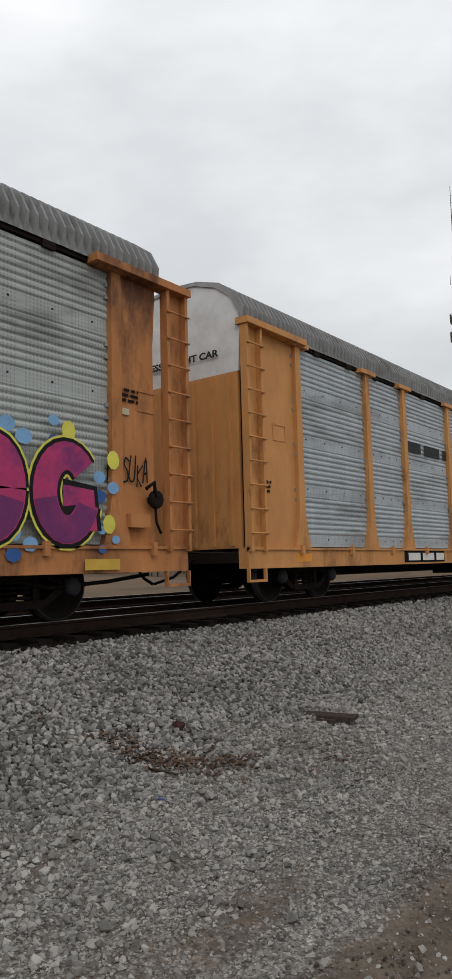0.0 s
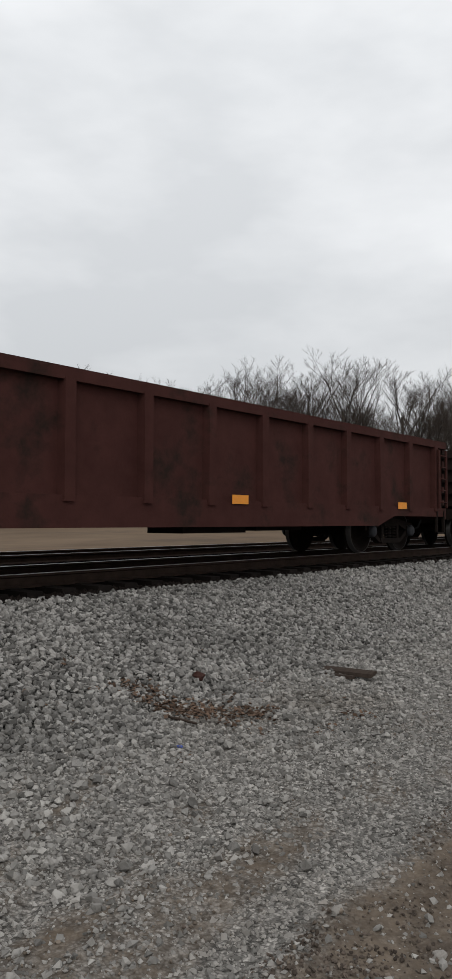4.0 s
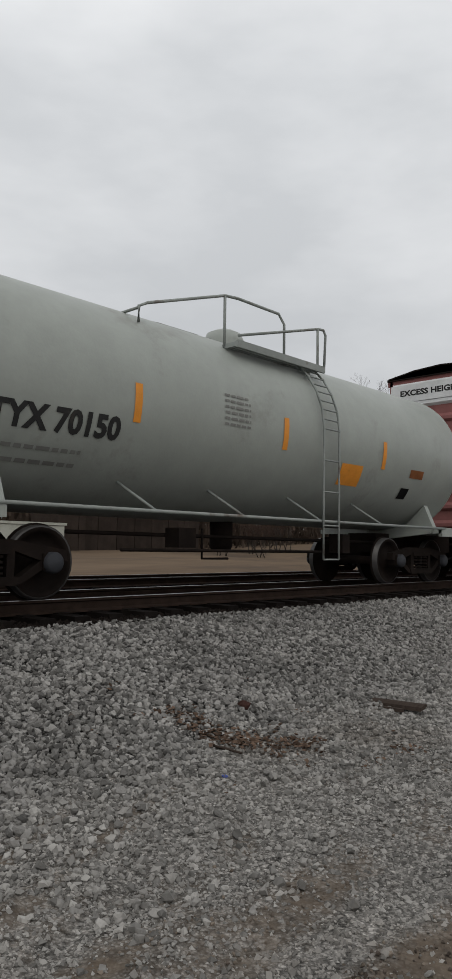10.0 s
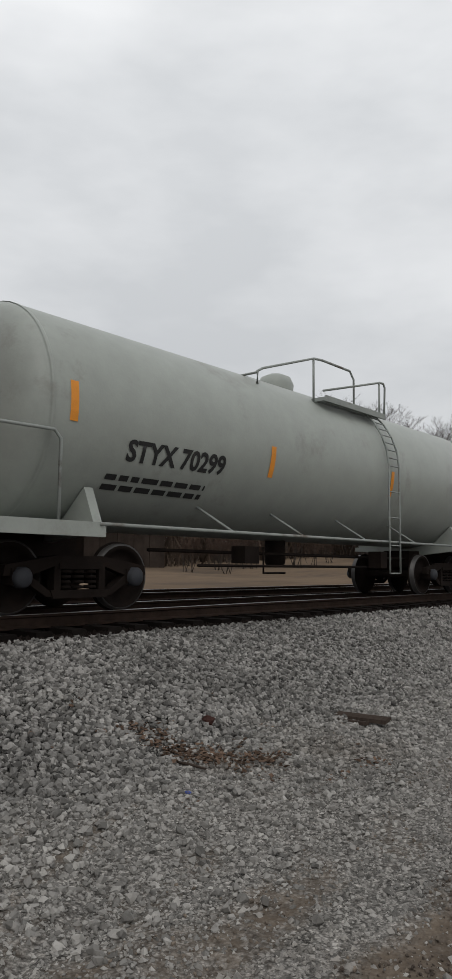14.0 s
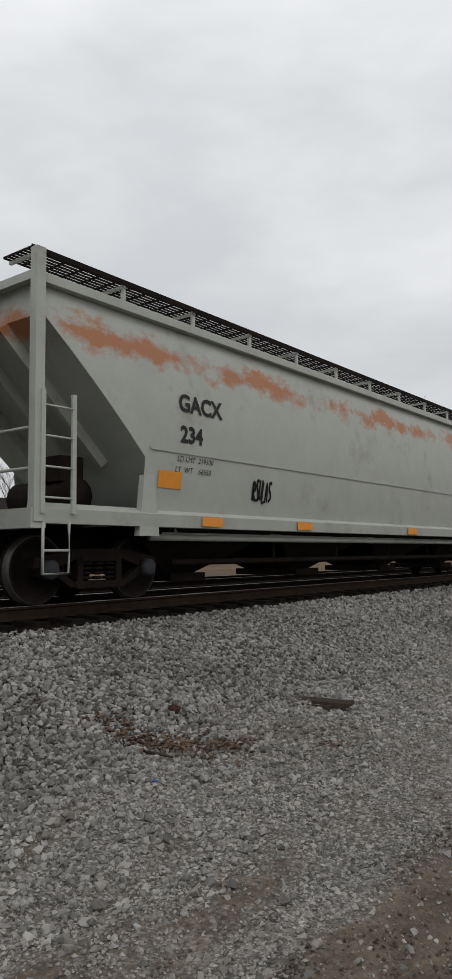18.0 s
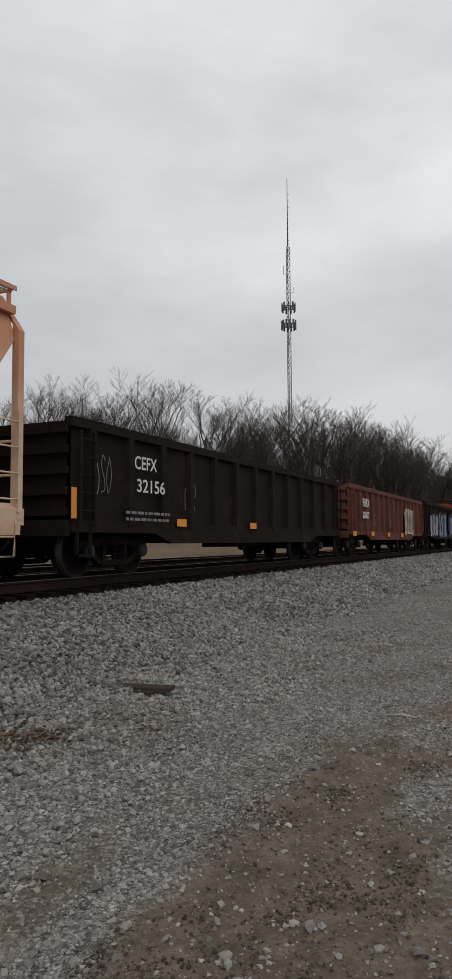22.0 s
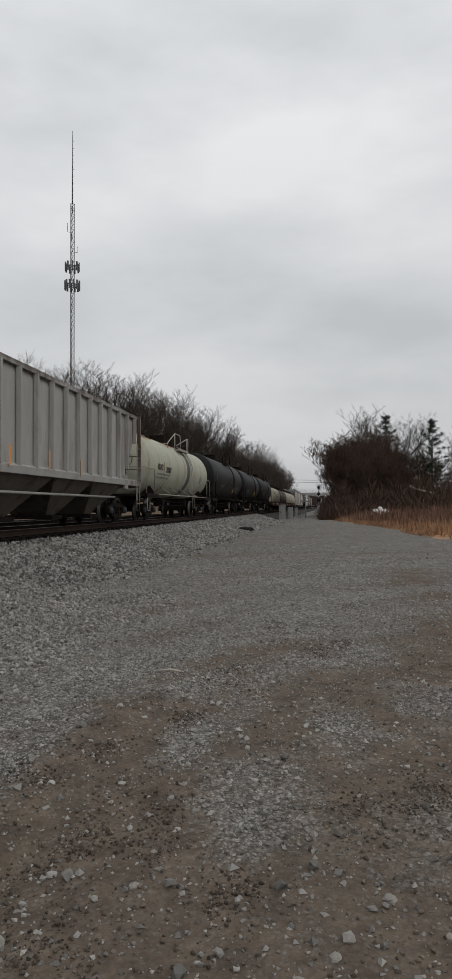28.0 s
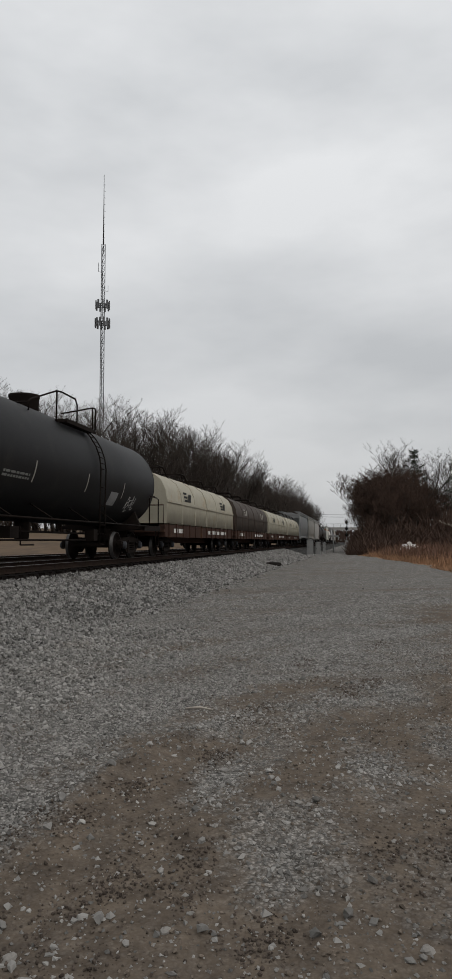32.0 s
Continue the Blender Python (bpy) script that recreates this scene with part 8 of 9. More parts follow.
blob(t, [(-5.5, 1.9), (-5.2, 2.1), (-5.0, 1.9), (-5.2, 1.6), (-5.5, 1.65)], GRAF_BLACK, -1.566)
blob(t, [(-5.0, 2.42), (-4.4, 2.46), (-4.42, 2.25), (-4.6, 2.1), (-4.55, 1.6), (-4.95, 1.6)], GRAF_BLACK, -1.567)
blob(t, [(-4.37, 2.33), (-4.15, 2.28), (-3.7, 1.6), (-3.45, 1.2), (-3.6, 0.9), (-4.3, 0.85), (-4.4, 1.25), (-3.75, 1.25), (-3.75, 1.62), (-4.36, 1.6), (-4.1, 2.0)], GRAF_BLACK, -1.567)
blob(t, [(-4.3, 1.3), (-3.8, 1.3), (-3.8, 1.56), (-4.3, 1.55)], MINT, -1.570)
blob(t, [(-3.66, 2.16), (-3.25, 2.2), (-3.3, 1.9), (-3.45, 1.85), (-3.4, 1.0), (-3.65, 0.95)], GRAF_BLACK, -1.568)
glyph(t, [(-3.2, 0.9), (-3.25, 1.95), (-3.0, 2.22), (-2.28, 2.24), (-2.38, 1.15), (-2.6, 0.95)], PALE_MINT, GRAF_BLACK, -1.570, 0.05, False)
for k in range(5):
    x = -2.4 + 0.2 * k
    part("graffiti_outline", Geo().strip(smooth([(x, 1.05 + 0.1 * k), (x + 0.25, 1.5), (x + 0.1, 1.75), (x + 0.5, 1.4)]), 0.03, -1.6 - 0.001 * k), (GRAF_BLACK, HAZE)[k % 2], t)
blob(t, [(2.95, 0.82), (3.0, 1.75), (3.5, 2.15), (3.8, 1.9), (4.5, 2.0), (5.2, 1.85), (6.5, 1.95), (7.4, 1.7), (7.5, 0.82)], OLIVE, -1.56, "graffiti_background")
for k, x in enumerate((3.2, 3.95, 4.7, 5.5, 6.3)):
    for j in range(3):
        d = 0.16 * j
        part("graffiti_outline", Geo().strip(smooth([(x + d, 0.95), (x + 0.1 + d, 1.5), (x + 0.45 + d * 0.5, 1.85 - d), (x + 0.5, 1.4 - d), (x + 0.25 + d, 1.0 + d)]), 0.07, -1.564 - 0.001 * j), (GRAF_WHITE, GRAF_BLACK, GRAF_CREAM)[j], t)
tape(t, [(-7.6, 1.05), (-5.2, 1.02), (-2.89, 1.0), (-0.1, 1.33), (3.56, 0.95), (6.2, 0.95), (8.4, 0.95)], -1.59, 0.5, 0.14)
bars(t, 1.2, 4.62, 0.6, 4, 0.05, TAG_GREY, -1.56, None, 33)
lettering(t, "TR", -8.6, 2.7, 0.3, WHITE, -1.50)

t, e = boxcar(198.2, 215.7, 4.32, BOX_BLUE, "faded blue boxcar with a sliding door and white lilac graffiti", [-7.3, -6.45, -5.6, -4.73, -3.88, -3.05, -2.2, -1.4, 2.85, 3.7, 4.55, 5.4, 6.25, 7.1], (-1.07, 2.0), "slide", 0.66, None, STEEL_DARK)
for x, w in ((-6.09, 0.74), (-5.23, 0.70)):
    part("black_panel", Geo().box(x - w / 2, x + w / 2, -1.49, -1.484, 1.13, 2.43), BLACK, t)
for body, x, z in (("WR", -6.07, 2.24), ("WK", -5.23, 2.24), ("45", -6.07, 1.78), ("25", -5.23, 1.75)):
    lettering(t, body, x, z, 0.38, WHITE, -1.496, None, 0.92, "lettering", 0.016)
lettering(t, "LD LMT", -6.07, 1.34, 0.13, WHITE, -1.496, None, 1.1)
lettering(t, "LT  WT", -6.07, 1.20, 0.13, WHITE, -1.496, None, 1.1)
lettering(t, "155900", -5.23, 1.34, 0.13, WHITE, -1.496, None, 1.0)
lettering(t, "64100", -5.23, 1.20, 0.13, WHITE, -1.496, None, 1.0)
glyph(t, [(-7.75, 2.95), (-7.8, 3.9), (-7.4, 4.0), (-7.2, 3.7), (-7.45, 3.5), (-7.2, 3.1)], GRAF_BLACK, GRAF_WHITE, -1.540, 0.06)
glyph(t, [(-7.05, 3.05), (-7.1, 3.95), (-6.85, 4.05), (-6.8, 3.75), (-6.7, 4.08), (-6.5, 4.0), (-6.55, 3.1), (-6.75, 2.9)], GRAF_BLACK, GRAF_WHITE, -1.541, 0.06)
glyph(t, [(-6.62, 3.05), (-6.68, 3.7), (-6.45, 4.0), (-6.22, 3.75), (-6.2, 3.3), (-6.42, 2.95)], GRAF_BLACK, GRAF_WHITE, -1.545, 0.06)
glyph(t, [(-6.50, 3.3), (-6.5, 3.6), (-6.42, 3.72), (-6.36, 3.55), (-6.38, 3.3)], GRAF_WHITE, GRAF_BLACK, -1.549, 0.03)
glyph(t, [(-6.25, 3.75), (-6.1, 3.98), (-6.0, 3.72), (-5.75, 3.9), (-5.72, 3.5), (-6.0, 3.45), (-5.72, 2.95), (-6.05, 2.85), (-6.4, 2.85), (-6.18, 3.35)], GRAF_BLACK, GRAF_WHITE, -1.550, 0.06)
glyph(t, [(-6.8, 2.1), (-6.75, 2.35), (-6.6, 2.5), (-6.55, 2.2), (-6.65, 2.05)], GRAF_BLACK, GRAF_WHITE, -1.545, 0.05)
part("graffiti_outline", Geo().strip([(-6.4, 2.72), (-6.1, 2.6)], 0.03, -1.545).strip([(-6.3, 2.62), (-6.2, 2.75)], 0.03, -1.546).strip([(-6.35, 2.55), (-6.12, 2.7)], 0.03, -1.547), GRAF_WHITE, t)
PURPLE_GREY = paint("sprayed_purple_grey", (0.12, 0.115, 0.19))
CLOUD = paint("sprayed_cream_haze", (0.42, 0.37, 0.25), (0.30, 0.28, 0.28), 0.5, 0.6, 0.15, 2.2)
blob(t, [(-7.7, 0.68), (-7.6, 1.05), (-6.9, 1.1), (-6.2, 1.1), (-5.75, 1.12), (-4.92, 1.12), (-4.9, 2.1), (-4.6, 2.25), (-3.9, 2.12), (-3.4, 2.25), (-3.0, 2.0), (-2.4, 1.95), (-2.0, 2.05), (-1.5, 1.9), (-1.4, 0.68)], CLOUD, -1.556, "graffiti_background")
for x, w, k in ((-7.3, 0.55, 0), (-6.7, 0.5, 1), (-6.1, 0.5, 0)):
    glyph(t, [(x - w / 2, 0.7), (x - w / 2, 0.9), (x, 1.05), (x + w / 2, 0.92), (x + w / 2, 0.7)], (GRAF_LILAC, GRAF_CREAM)[k], CLOUD, -1.559, 0.04)
for pts, hole in (([(-5.55, 0.72), (-5.6, 0.95), (-5.3, 1.08), (-5.05, 1.0), (-5.0, 0.72)], None),
                  ([(-4.95, 0.75), (-5.0, 1.9), (-4.5, 2.08), (-4.05, 1.95), (-4.1, 1.7), (-4.5, 1.7), (-4.2, 1.45), (-4.5, 1.3), (-4.0, 1.1), (-4.05, 0.75)], (-4.65, 1.0)),
                  ([(-4.1, 0.72), (-4.0, 2.0), (-3.55, 2.1), (-3.3, 1.75), (-3.45, 1.5), (-3.2, 1.2), (-3.4, 0.75)], (-3.7, 1.7)),
                  ([(-3.35, 0.95), (-3.3, 1.75), (-2.95, 1.9), (-2.65, 1.6), (-2.7, 0.95), (-3.0, 0.72)], (-3.0, 1.3)),
                  ([(-2.65, 0.72), (-2.7, 1.75), (-2.4, 1.85), (-2.35, 1.2), (-2.1, 1.0), (-2.15, 0.72)], None)):
    glyph(t, pts, GRAF_WHITE, PURPLE_GREY, -1.560, 0.07)
    low = [(x, z) for x, z in pts if z < 1.35]
    blob(t, [(x * 0.9 + 0.1 * pts[0][0] + 0.03, z) for x, z in low], GRAF_LILAC, -1.566)
    if hole:
        blob(t, ring(hole[0], hole[1], 0.09, 0.2, 0, 330, 9), PURPLE_GREY, -1.568)
blob(t, [(2.0, 0.7), (2.05, 1.75), (2.3, 1.95), (3.2, 1.85), (4.2, 1.9), (5.2, 1.75), (6.8, 1.85), (7.6, 1.6), (7.6, 0.7)], GRAF_CREAM, -1.560, "graffiti_background")
for k in range(7):
    x = 2.25 + 0.75 * k
    glyph(t, [(x, 0.75), (x + 0.05, 1.5), (x + 0.3, 1.75), (x + 0.5, 1.5), (x + 0.4, 1.2), (x + 0.62, 0.8)], (GRAF_GREEN, GRAF_CREAM)[k % 2], GRAF_BLACK, -1.563, 0.06)
part("black_panel", Geo().box(-3.04, -2.43, -1.545, -1.53, 1.98, 2.43), BLACK, t)
part("black_panel", Geo().box(-2.2, -1.55, -1.49, -1.484, 1.15, 1.65), BLACK, t)
bars(t, -2.05, 3.15, 0.3, 9, 0.05, WHITE, -1.5, None, 39)
bars(t, 0.0, 3.0, 0.9, 2, 0.06, WHITE, -1.55, None, 40)
tape(t, [(-6.13, 1.52), (-4.0, 0.78), (-1.9, 0.8), (0.4, 0.72), (3.4, 0.8)], -1.60, 0.5, 0.16)
tape(t, [(-5.9, 0.78)], -1.61, 0.16, 0.12, None, GRAF_PINK)
for x, z, w, h in ((-5.3, 3.55, 0.6, 1.0), (-4.45, 3.55, 0.4, 0.8), (-3.67, 3.3, 0.45, 0.7), (-3.2, 3.7, 0.2, 0.4), (-2.6, 3.5, 0.2, 0.5)):
    g = Geo().strip([(x, z - h / 2), (x + 0.05, z - h / 4), (x - 0.05, z), (x + 0.06, z + h / 4), (x, z + h / 2)], w * 0.8, -1.4855)
    part("rust_patch", g, paint("rust_on_blue_paint", (0.15, 0.095, 0.06), (0.06, 0.12, 0.22), 0.5, 0.7, 0.2, 3.0), t)
for x, z, w in ((-0.6, 2.25, 0.3), (0.3, 2.0, 0.6), (1.2, 1.6, 0.9), (0.2, 1.3, 1.4), (-0.4, 1.0, 0.8), (1.5, 0.95, 0.7)):
    part("rust_patch", Geo().strip([(x - w / 2, z), (x, z + 0.03), (x + w / 2, z - 0.02)], 0.12, -1.578), RUSTY, t)

t, e = boxcar(215.7, 232.3, 4.44, BOX_BROWN, "oxide-brown boxcar covered by a black and white graffiti piece", [-6.6, -5.75, -4.9, -4.03, -3.2, -2.37, -1.5, 2.1, 2.95, 3.8, 4.65, 5.5, 6.4], (-1.35, 1.75), "plug", 0.66, None, STEEL_DARK, paint("dark_oxide_door_paint", (0.125, 0.046, 0.032), (0.085, 0.033, 0.025), 0.4, 0.7), STEEL_DARK)
for xa, xb in ((-3.96, -3.27), (-3.13, -2.44), (-2.3, -1.57), (2.2, 2.88), (3.02, 3.73), (3.87, 4.58), (4.72, 5.43), (6.5, 7.6)):
    part("repainted_panel", Geo().box(xa, xb, -1.488, -1.483, 0.9, 4.2), paint("dark_red_oxide_repaint", (0.105, 0.028, 0.022), (0.08, 0.025, 0.02), 0.4, 0.7), t)
LIME = paint("sprayed_lime", (0.40, 0.40, 0.10))
for x, z, r in ((-7.2, 2.25, 0.36), (-4.3, 2.35, 0.35), (-1.6, 2.65, 0.25), (2.1, 2.7, 0.3), (6.0, 2.6, 0.4)):
    blob(t, ring(x, z - 0.1, r * 1.3, r * 0.55, 0, 335, 14), LIME, -1.557, "graffiti_background")
blob(t, [(-7.6, 0.7), (-7.6, 2.35), (-7.0, 2.4), (-6.5, 2.2), (-6.5, 0.7)], GRAF_BLUE, -1.559, "graffiti_background")
blob(t, [(-6.75, 0.72), (-6.95, 1.2), (-6.6, 1.8), (-6.75, 2.45), (-6.35, 2.85), (-4.95, 2.85), (-4.85, 2.45), (-4.3, 2.05), (-3.75, 2.72), (-2.0, 2.8), (-1.6, 2.35), (-1.3, 2.65), (1.8, 2.75), (2.05, 2.4), (2.3, 2.7), (5.2, 2.75), (5.6, 2.3), (5.9, 2.7), (7.4, 2.6), (7.5, 0.72)], paint("dirty_sprayed_white", (0.40, 0.385, 0.345), (0.25, 0.24, 0.215), 0.35, 0.65), -1.562, "graffiti_background")
blob(t, [(-6.55, 0.74), (-6.2, 1.35), (-6.45, 1.9), (-6.6, 2.3), (-6.3, 2.78), (-5.0, 2.76), (-4.95, 0.74)], GRAF_BLACK, -1.567)
blob(t, [(-4.85, 2.4), (-4.75, 2.0), (-4.3, 1.35), (-3.95, 1.75), (-3.9, 0.7), (-2.4, 0.7), (-2.3, 1.6), (-2.35, 2.0), (-2.05, 2.2), (-2.05, 2.68), (-3.7, 2.6), (-4.3, 1.9)], GRAF_BLACK, -1.567)
blob(t, [(-1.45, 0.72), (-1.7, 1.3), (-1.3, 1.5), (-1.2, 2.5), (1.6, 2.6), (1.7, 0.72)], GRAF_BLACK, -1.592)
blob(t, [(2.3, 0.72), (2.25, 2.58), (3.5, 2.62), (3.55, 2.2), (2.9, 2.1), (2.95, 0.72)], GRAF_BLACK, -1.567)
blob(t, [(3.5, 0.72), (3.6, 1.9), (3.9, 2.62), (5.1, 2.6), (5.2, 2.0), (4.7, 1.75), (5.3, 1.5), (5.25, 0.72)], GRAF_BLACK, -1.567)
blob(t, [(5.7, 0.72), (5.8, 2.5), (7.2, 2.5), (7.3, 1.9), (6.5, 1.7), (7.3, 0.72)], GRAF_BLACK, -1.567)
for pts in ([(4.1, 2.0), (4.6, 2.0), (4.6, 2.25), (4.1, 2.25)], [(4.1, 1.15), (4.6, 1.15), (4.6, 1.45), (4.1, 1.45)], [(6.2, 2.0), (6.7, 2.0), (6.6, 2.25), (6.2, 2.2)], [(0.0, 1.3), (0.75, 1.2), (0.7, 1.9), (-0.05, 1.85)], [(-1.0, 1.5), (-0.7, 1.5), (-0.75, 1.75), (-1.0, 1.72)]):
    blob(t, pts, GRAF_WHITE, -1.598)
for x, z in ((0.2, 1.75), (0.4, 1.45), (-0.9, 1.1)):
    part("rust_patch", Geo().strip([(x, z + 0.25), (x + 0.03, z), (x - 0.02, z - 0.25)], 0.16, -1.603), RUSTY, t)
for x, z in ((-5.9, 1.4), (-5.15, 1.2), (-2.75, 1.55), (-3.3, 1.1), (1.2, 1.3), (-0.4, 1.35), (3.2, 1.4)):
    fat(t, ring(x, z + 0.09, 0.14, 0.05), ((0.04, TAG_GREY),), -1.6)
    fat(t, ring(x - 0.05, z - 0.12, 0.12, 0.05), ((0.04, TAG_GREY),), -1.6)
for x in (-5.5, -5.2, -4.95, -2.9, -2.6, -2.2, -1.5, -1.2, 2.6, 3.7, 5.2):
    blob(t, [(x - 0.17, 0.72), (x - 0.13, 0.95), (x - 0.05, 0.82), (x + 0.05, 1.02), (x + 0.17, 0.72)], GRAF_BLUE, -1.600)
for body, x, z in (("WR", -6.1, 2.66), ("WK", -5.33, 2.62), ("44", -6.08, 2.24), ("71", -5.4, 2.22)):
    lettering(t, body, x, z, 0.34, WHITE, -1.573, None, 1.05, "lettering", 0.008)
bars(t, -6.2, 1.15, 1.3, 3, 0.09, TAG_GREY, -1.573, None, 139, 2.0)
tape(t, [(-7.25, 1.45), (-4.77, 1.36), (-2.25, 1.36), (0.05, 0.8), (2.5, 1.3), (4.6, 1.0), (6.0, 1.2)], -1.606, 0.13, 0.5)

t, e, fit = tank(232.3, 248.3, 1.48, 2.58, GREEN_TANK, "pale green-white tank car with black lettering", dome="dome", rail=paint("grey_green_railing", (0.27, 0.29, 0.275)), deck_mat=GREEN_TANK)
tape(t, [(-6.0, 2.6), (-2, 2.3), (2, 2.3)], 0, 0.12, 0.5, fit)
lettering(t, "STYX 70299", -4.1, 2.1, 0.38, DARK_LETTER, 0, fit)
bars(t, -5.3, 1.76, 1.9, 2, 0.07, DARK_LETTER, 0, fit, 41)
t, e, fit = tank(248.3, 264.6, 1.52, 2.62, BLACK_TANK, "glossy black tank car with white chalk tags")
lettering(t, "For", 1.75, 1.83, 0.62, GRAF_WHITE, 0, fit, 1.05, "lettering", -0.012, 0.3)
lettering(t, "The", 3.55, 1.80, 0.72, GRAF_WHITE, 0, fit, 1.05, "lettering", -0.012, 0.3)
scrawl(t, 4.6, 1.78, 1.9, 0.62, 5, GRAF_WHITE, 0.04, 0, fit, 43)
bars(t, 2.55, 2.28, 1.1, 2, 0.05, TAG_GREY, 0, fit, 44)
bars(t, 5.0, 2.16, 1.2, 3, 0.05, TAG_GREY, 0, fit, 45)
tape(t, [(-6.4, 2.6), (-1.0, 2.55), (4.6, 2.75), (7.1, 2.6)], 0, 0.12, 0.5, fit)
part("placard", Geo().strip([(6.1, 2.42), (6.85, 2.42)], 0.42, 0, 0, fit), TAG_GREY, t)
part("stencil_box", Geo().strip([(6.2, 1.85), (6.6, 1.85)], 0.3, 0, 0, fit), TAG_GREY, t)

t, e, fit = tank(264.6, 283.0, 1.46, 2.50, CREAM_TANK, "cream tank car streaked with brown rust", dome="flat", rail=paint("rusty_cream_railing", (0.40, 0.37, 0.33)), deck_mat=CREAM_TANK, lad=0.85, seams=(-4.2, -3.0, -1.4, 1.0, 2.0, 4.4), rail_h=0.74)
lettering(t, "TILX  20105", -4.4, 2.24, 0.385, DARK_LETTER, 0, fit, 1.0, "lettering", 0.008)
lettering(t, "LD LMT   188500 LB   85500 KG", -4.4, 1.9, 0.13, DARK_LETTER, 0, fit, 1.0, "lettering", 0.0, 0.2)
lettering(t, "LT WT      97500 LB   44200 KG", -4.45, 1.74, 0.13, DARK_LETTER, 0, fit, 1.0, "lettering", 0.0, 0.2)
lettering(t, "REGULATING VALVES VENTING NORMAL", 3.0, 2.1, 0.15, DARK_LETTER, 0, fit, 1.0)
tape(t, [(-3.35, 2.44), (-0.15, 2.46), (2.94, 2.45)], 0, 0.12, 0.55, fit)
part("placard", Geo().strip([(4.9, 1.95), (5.5, 1.95)], 0.45, 0, 0, fit), SIGN_YELLOW, t)
part("placard", Geo().strip([(6.9, 2.1), (7.4, 2.1)], 0.45, 0, 0, fit), TAG_GREY, t)
for x, z in ((-5.87, 3.1), (-3.05, 3.02), (-1.75, 2.78), (-1.5, 2.84)):
    part("inspection_mark", Geo().strip([(x - 0.09, z), (x + 0.09, z)], 0.15, 0, 0, fit), RUSTY, t)
part("tank_bracket", Geo().box(-6.3, -5.7, -1.52, -1.42, 1.2, 1.85), paint("brown_rusted_bracket", (0.10, 0.052, 0.036), (0.30, 0.24, 0.18), 0.3, 0.8, 0.3, 3.0), t)
part("tank_bracket", Geo().box(-6.2, -5.6, -1.57, -1.4, 1.85, 2.02), CREAM_TANK, t)

nudge(t, -0.5)
t, e, fit = hopper(283.0, 300.9, 4.18, HOP_BEIGE, "grey-beige curved-side covered hopper", 0.12, 1.6, 1.75, 0, STEEL_DARK, 1.36, paint("grimy_brown_beige_paint", (0.115, 0.098, 0.082), (0.05, 0.04, 0.033), 0.45, 0.7, 0.2), 4)
lettering(t, "BNGX", -5.73, 2.72, 0.42, DARK_LETTER, 0, fit, 0.95, "lettering", 0.016)
lettering(t, "30549", -5.75, 2.19, 0.4, DARK_LETTER, 0, fit, 1.05, "lettering", 0.016)
lettering(t, "LD LMT  223800", -5.75, 1.94, 0.12, DARK_LETTER, 0, fit, 1.05)
lettering(t, "LT  WT     63200", -5.78, 1.77, 0.12, DARK_LETTER, 0, fit, 1.05)
tape(t, [(-6.38, 2.1)], 0, 0.13, 1.05, fit)
tape(t, [(-3.56, 1.8), (-0.65, 1.79), (2.33, 1.82)], 0, 0.16, 0.45, fit)
part("stencil_box", Geo().strip([(-4.3, 2.46), (-4.05, 2.46)], 0.3, 0, 0, fit), TAG_GREY, t)
scrawl(t, 1.2, 1.75, 0.9, 0.2, 5, FAINT, 0.012, 0, fit, 44)
part("marker_lamp", Geo().box(-8.6, -8.3, -1.56, -1.53, 1.42, 1.5), paint("red_marker", (0.5, 0.05, 0.04)), t)
for x in (-5.0, -2.9, -0.9, 1.1, 3.1, 5.1):
    part("panel_seam", Geo().strip([(x, 1.5), (x, 2.5), (x, 3.4), (x, 4.1)], 0.03, 0, 0, fit), HOP_BEIGE, t)

nudge(t, -0.58)
t, e, fit = hopper(300.9, 320.9, 4.08, HOP_PALE, "pale green-white covered hopper with rust along the eave", 0.14, 1.75, 2.0, 0, STEEL_DARK, 1.15, None, 4, None, True, 0.85)
lettering(t, "GACX", -5.64, 2.87, 0.36, DARK_LETTER, 0, fit, 1.0, "lettering", 0.012)
lettering(t, "234", -5.86, 2.4, 0.34, DARK_LETTER, 0, fit, 1.0, "lettering", 0.012)
lettering(t, "LD LMT  219500", -5.76, 2.04, 0.12, DARK_LETTER, 0, fit, 1.0, "lettering", 0, 0.2)
lettering(t, "LT  WT    66550", -5.8, 1.88, 0.12, DARK_LETTER, 0, fit, 1.0, "lettering", 0, 0.2)
tape(t, [(-6.3, 1.72)], 0, 0.5, 0.25, fit)
tape(t, [(-5.39, 1.13), (-2.72, 1.13), (2.0, 1.12)], -1.535, 0.5, 0.14)
scrawl(t, -4.25, 1.7, 0.55, 0.35, 6, GRAF_BLACK, 0.05, 0, fit, 45)
rs_r = random.Random(9)
BLOOM = paint("orange_rust_bloom", (0.29, 0.125, 0.06), (0.37, 0.34, 0.29), 0.3, 0.8, 0.25, 3.0)
part("side_bead", Geo().strip([(-7.2, 2.15), (7.2, 2.15)], 0.06, 0, 0, lambda px, pz: fit(px, pz) - 0.01), HOP_PALE, t)
GHOST = paint("ghost_of_black_lettering", (0.05, 0.046, 0.042), (0.16, 0.14, 0.12), 0.4, 0.7, 0.2, 2.5)
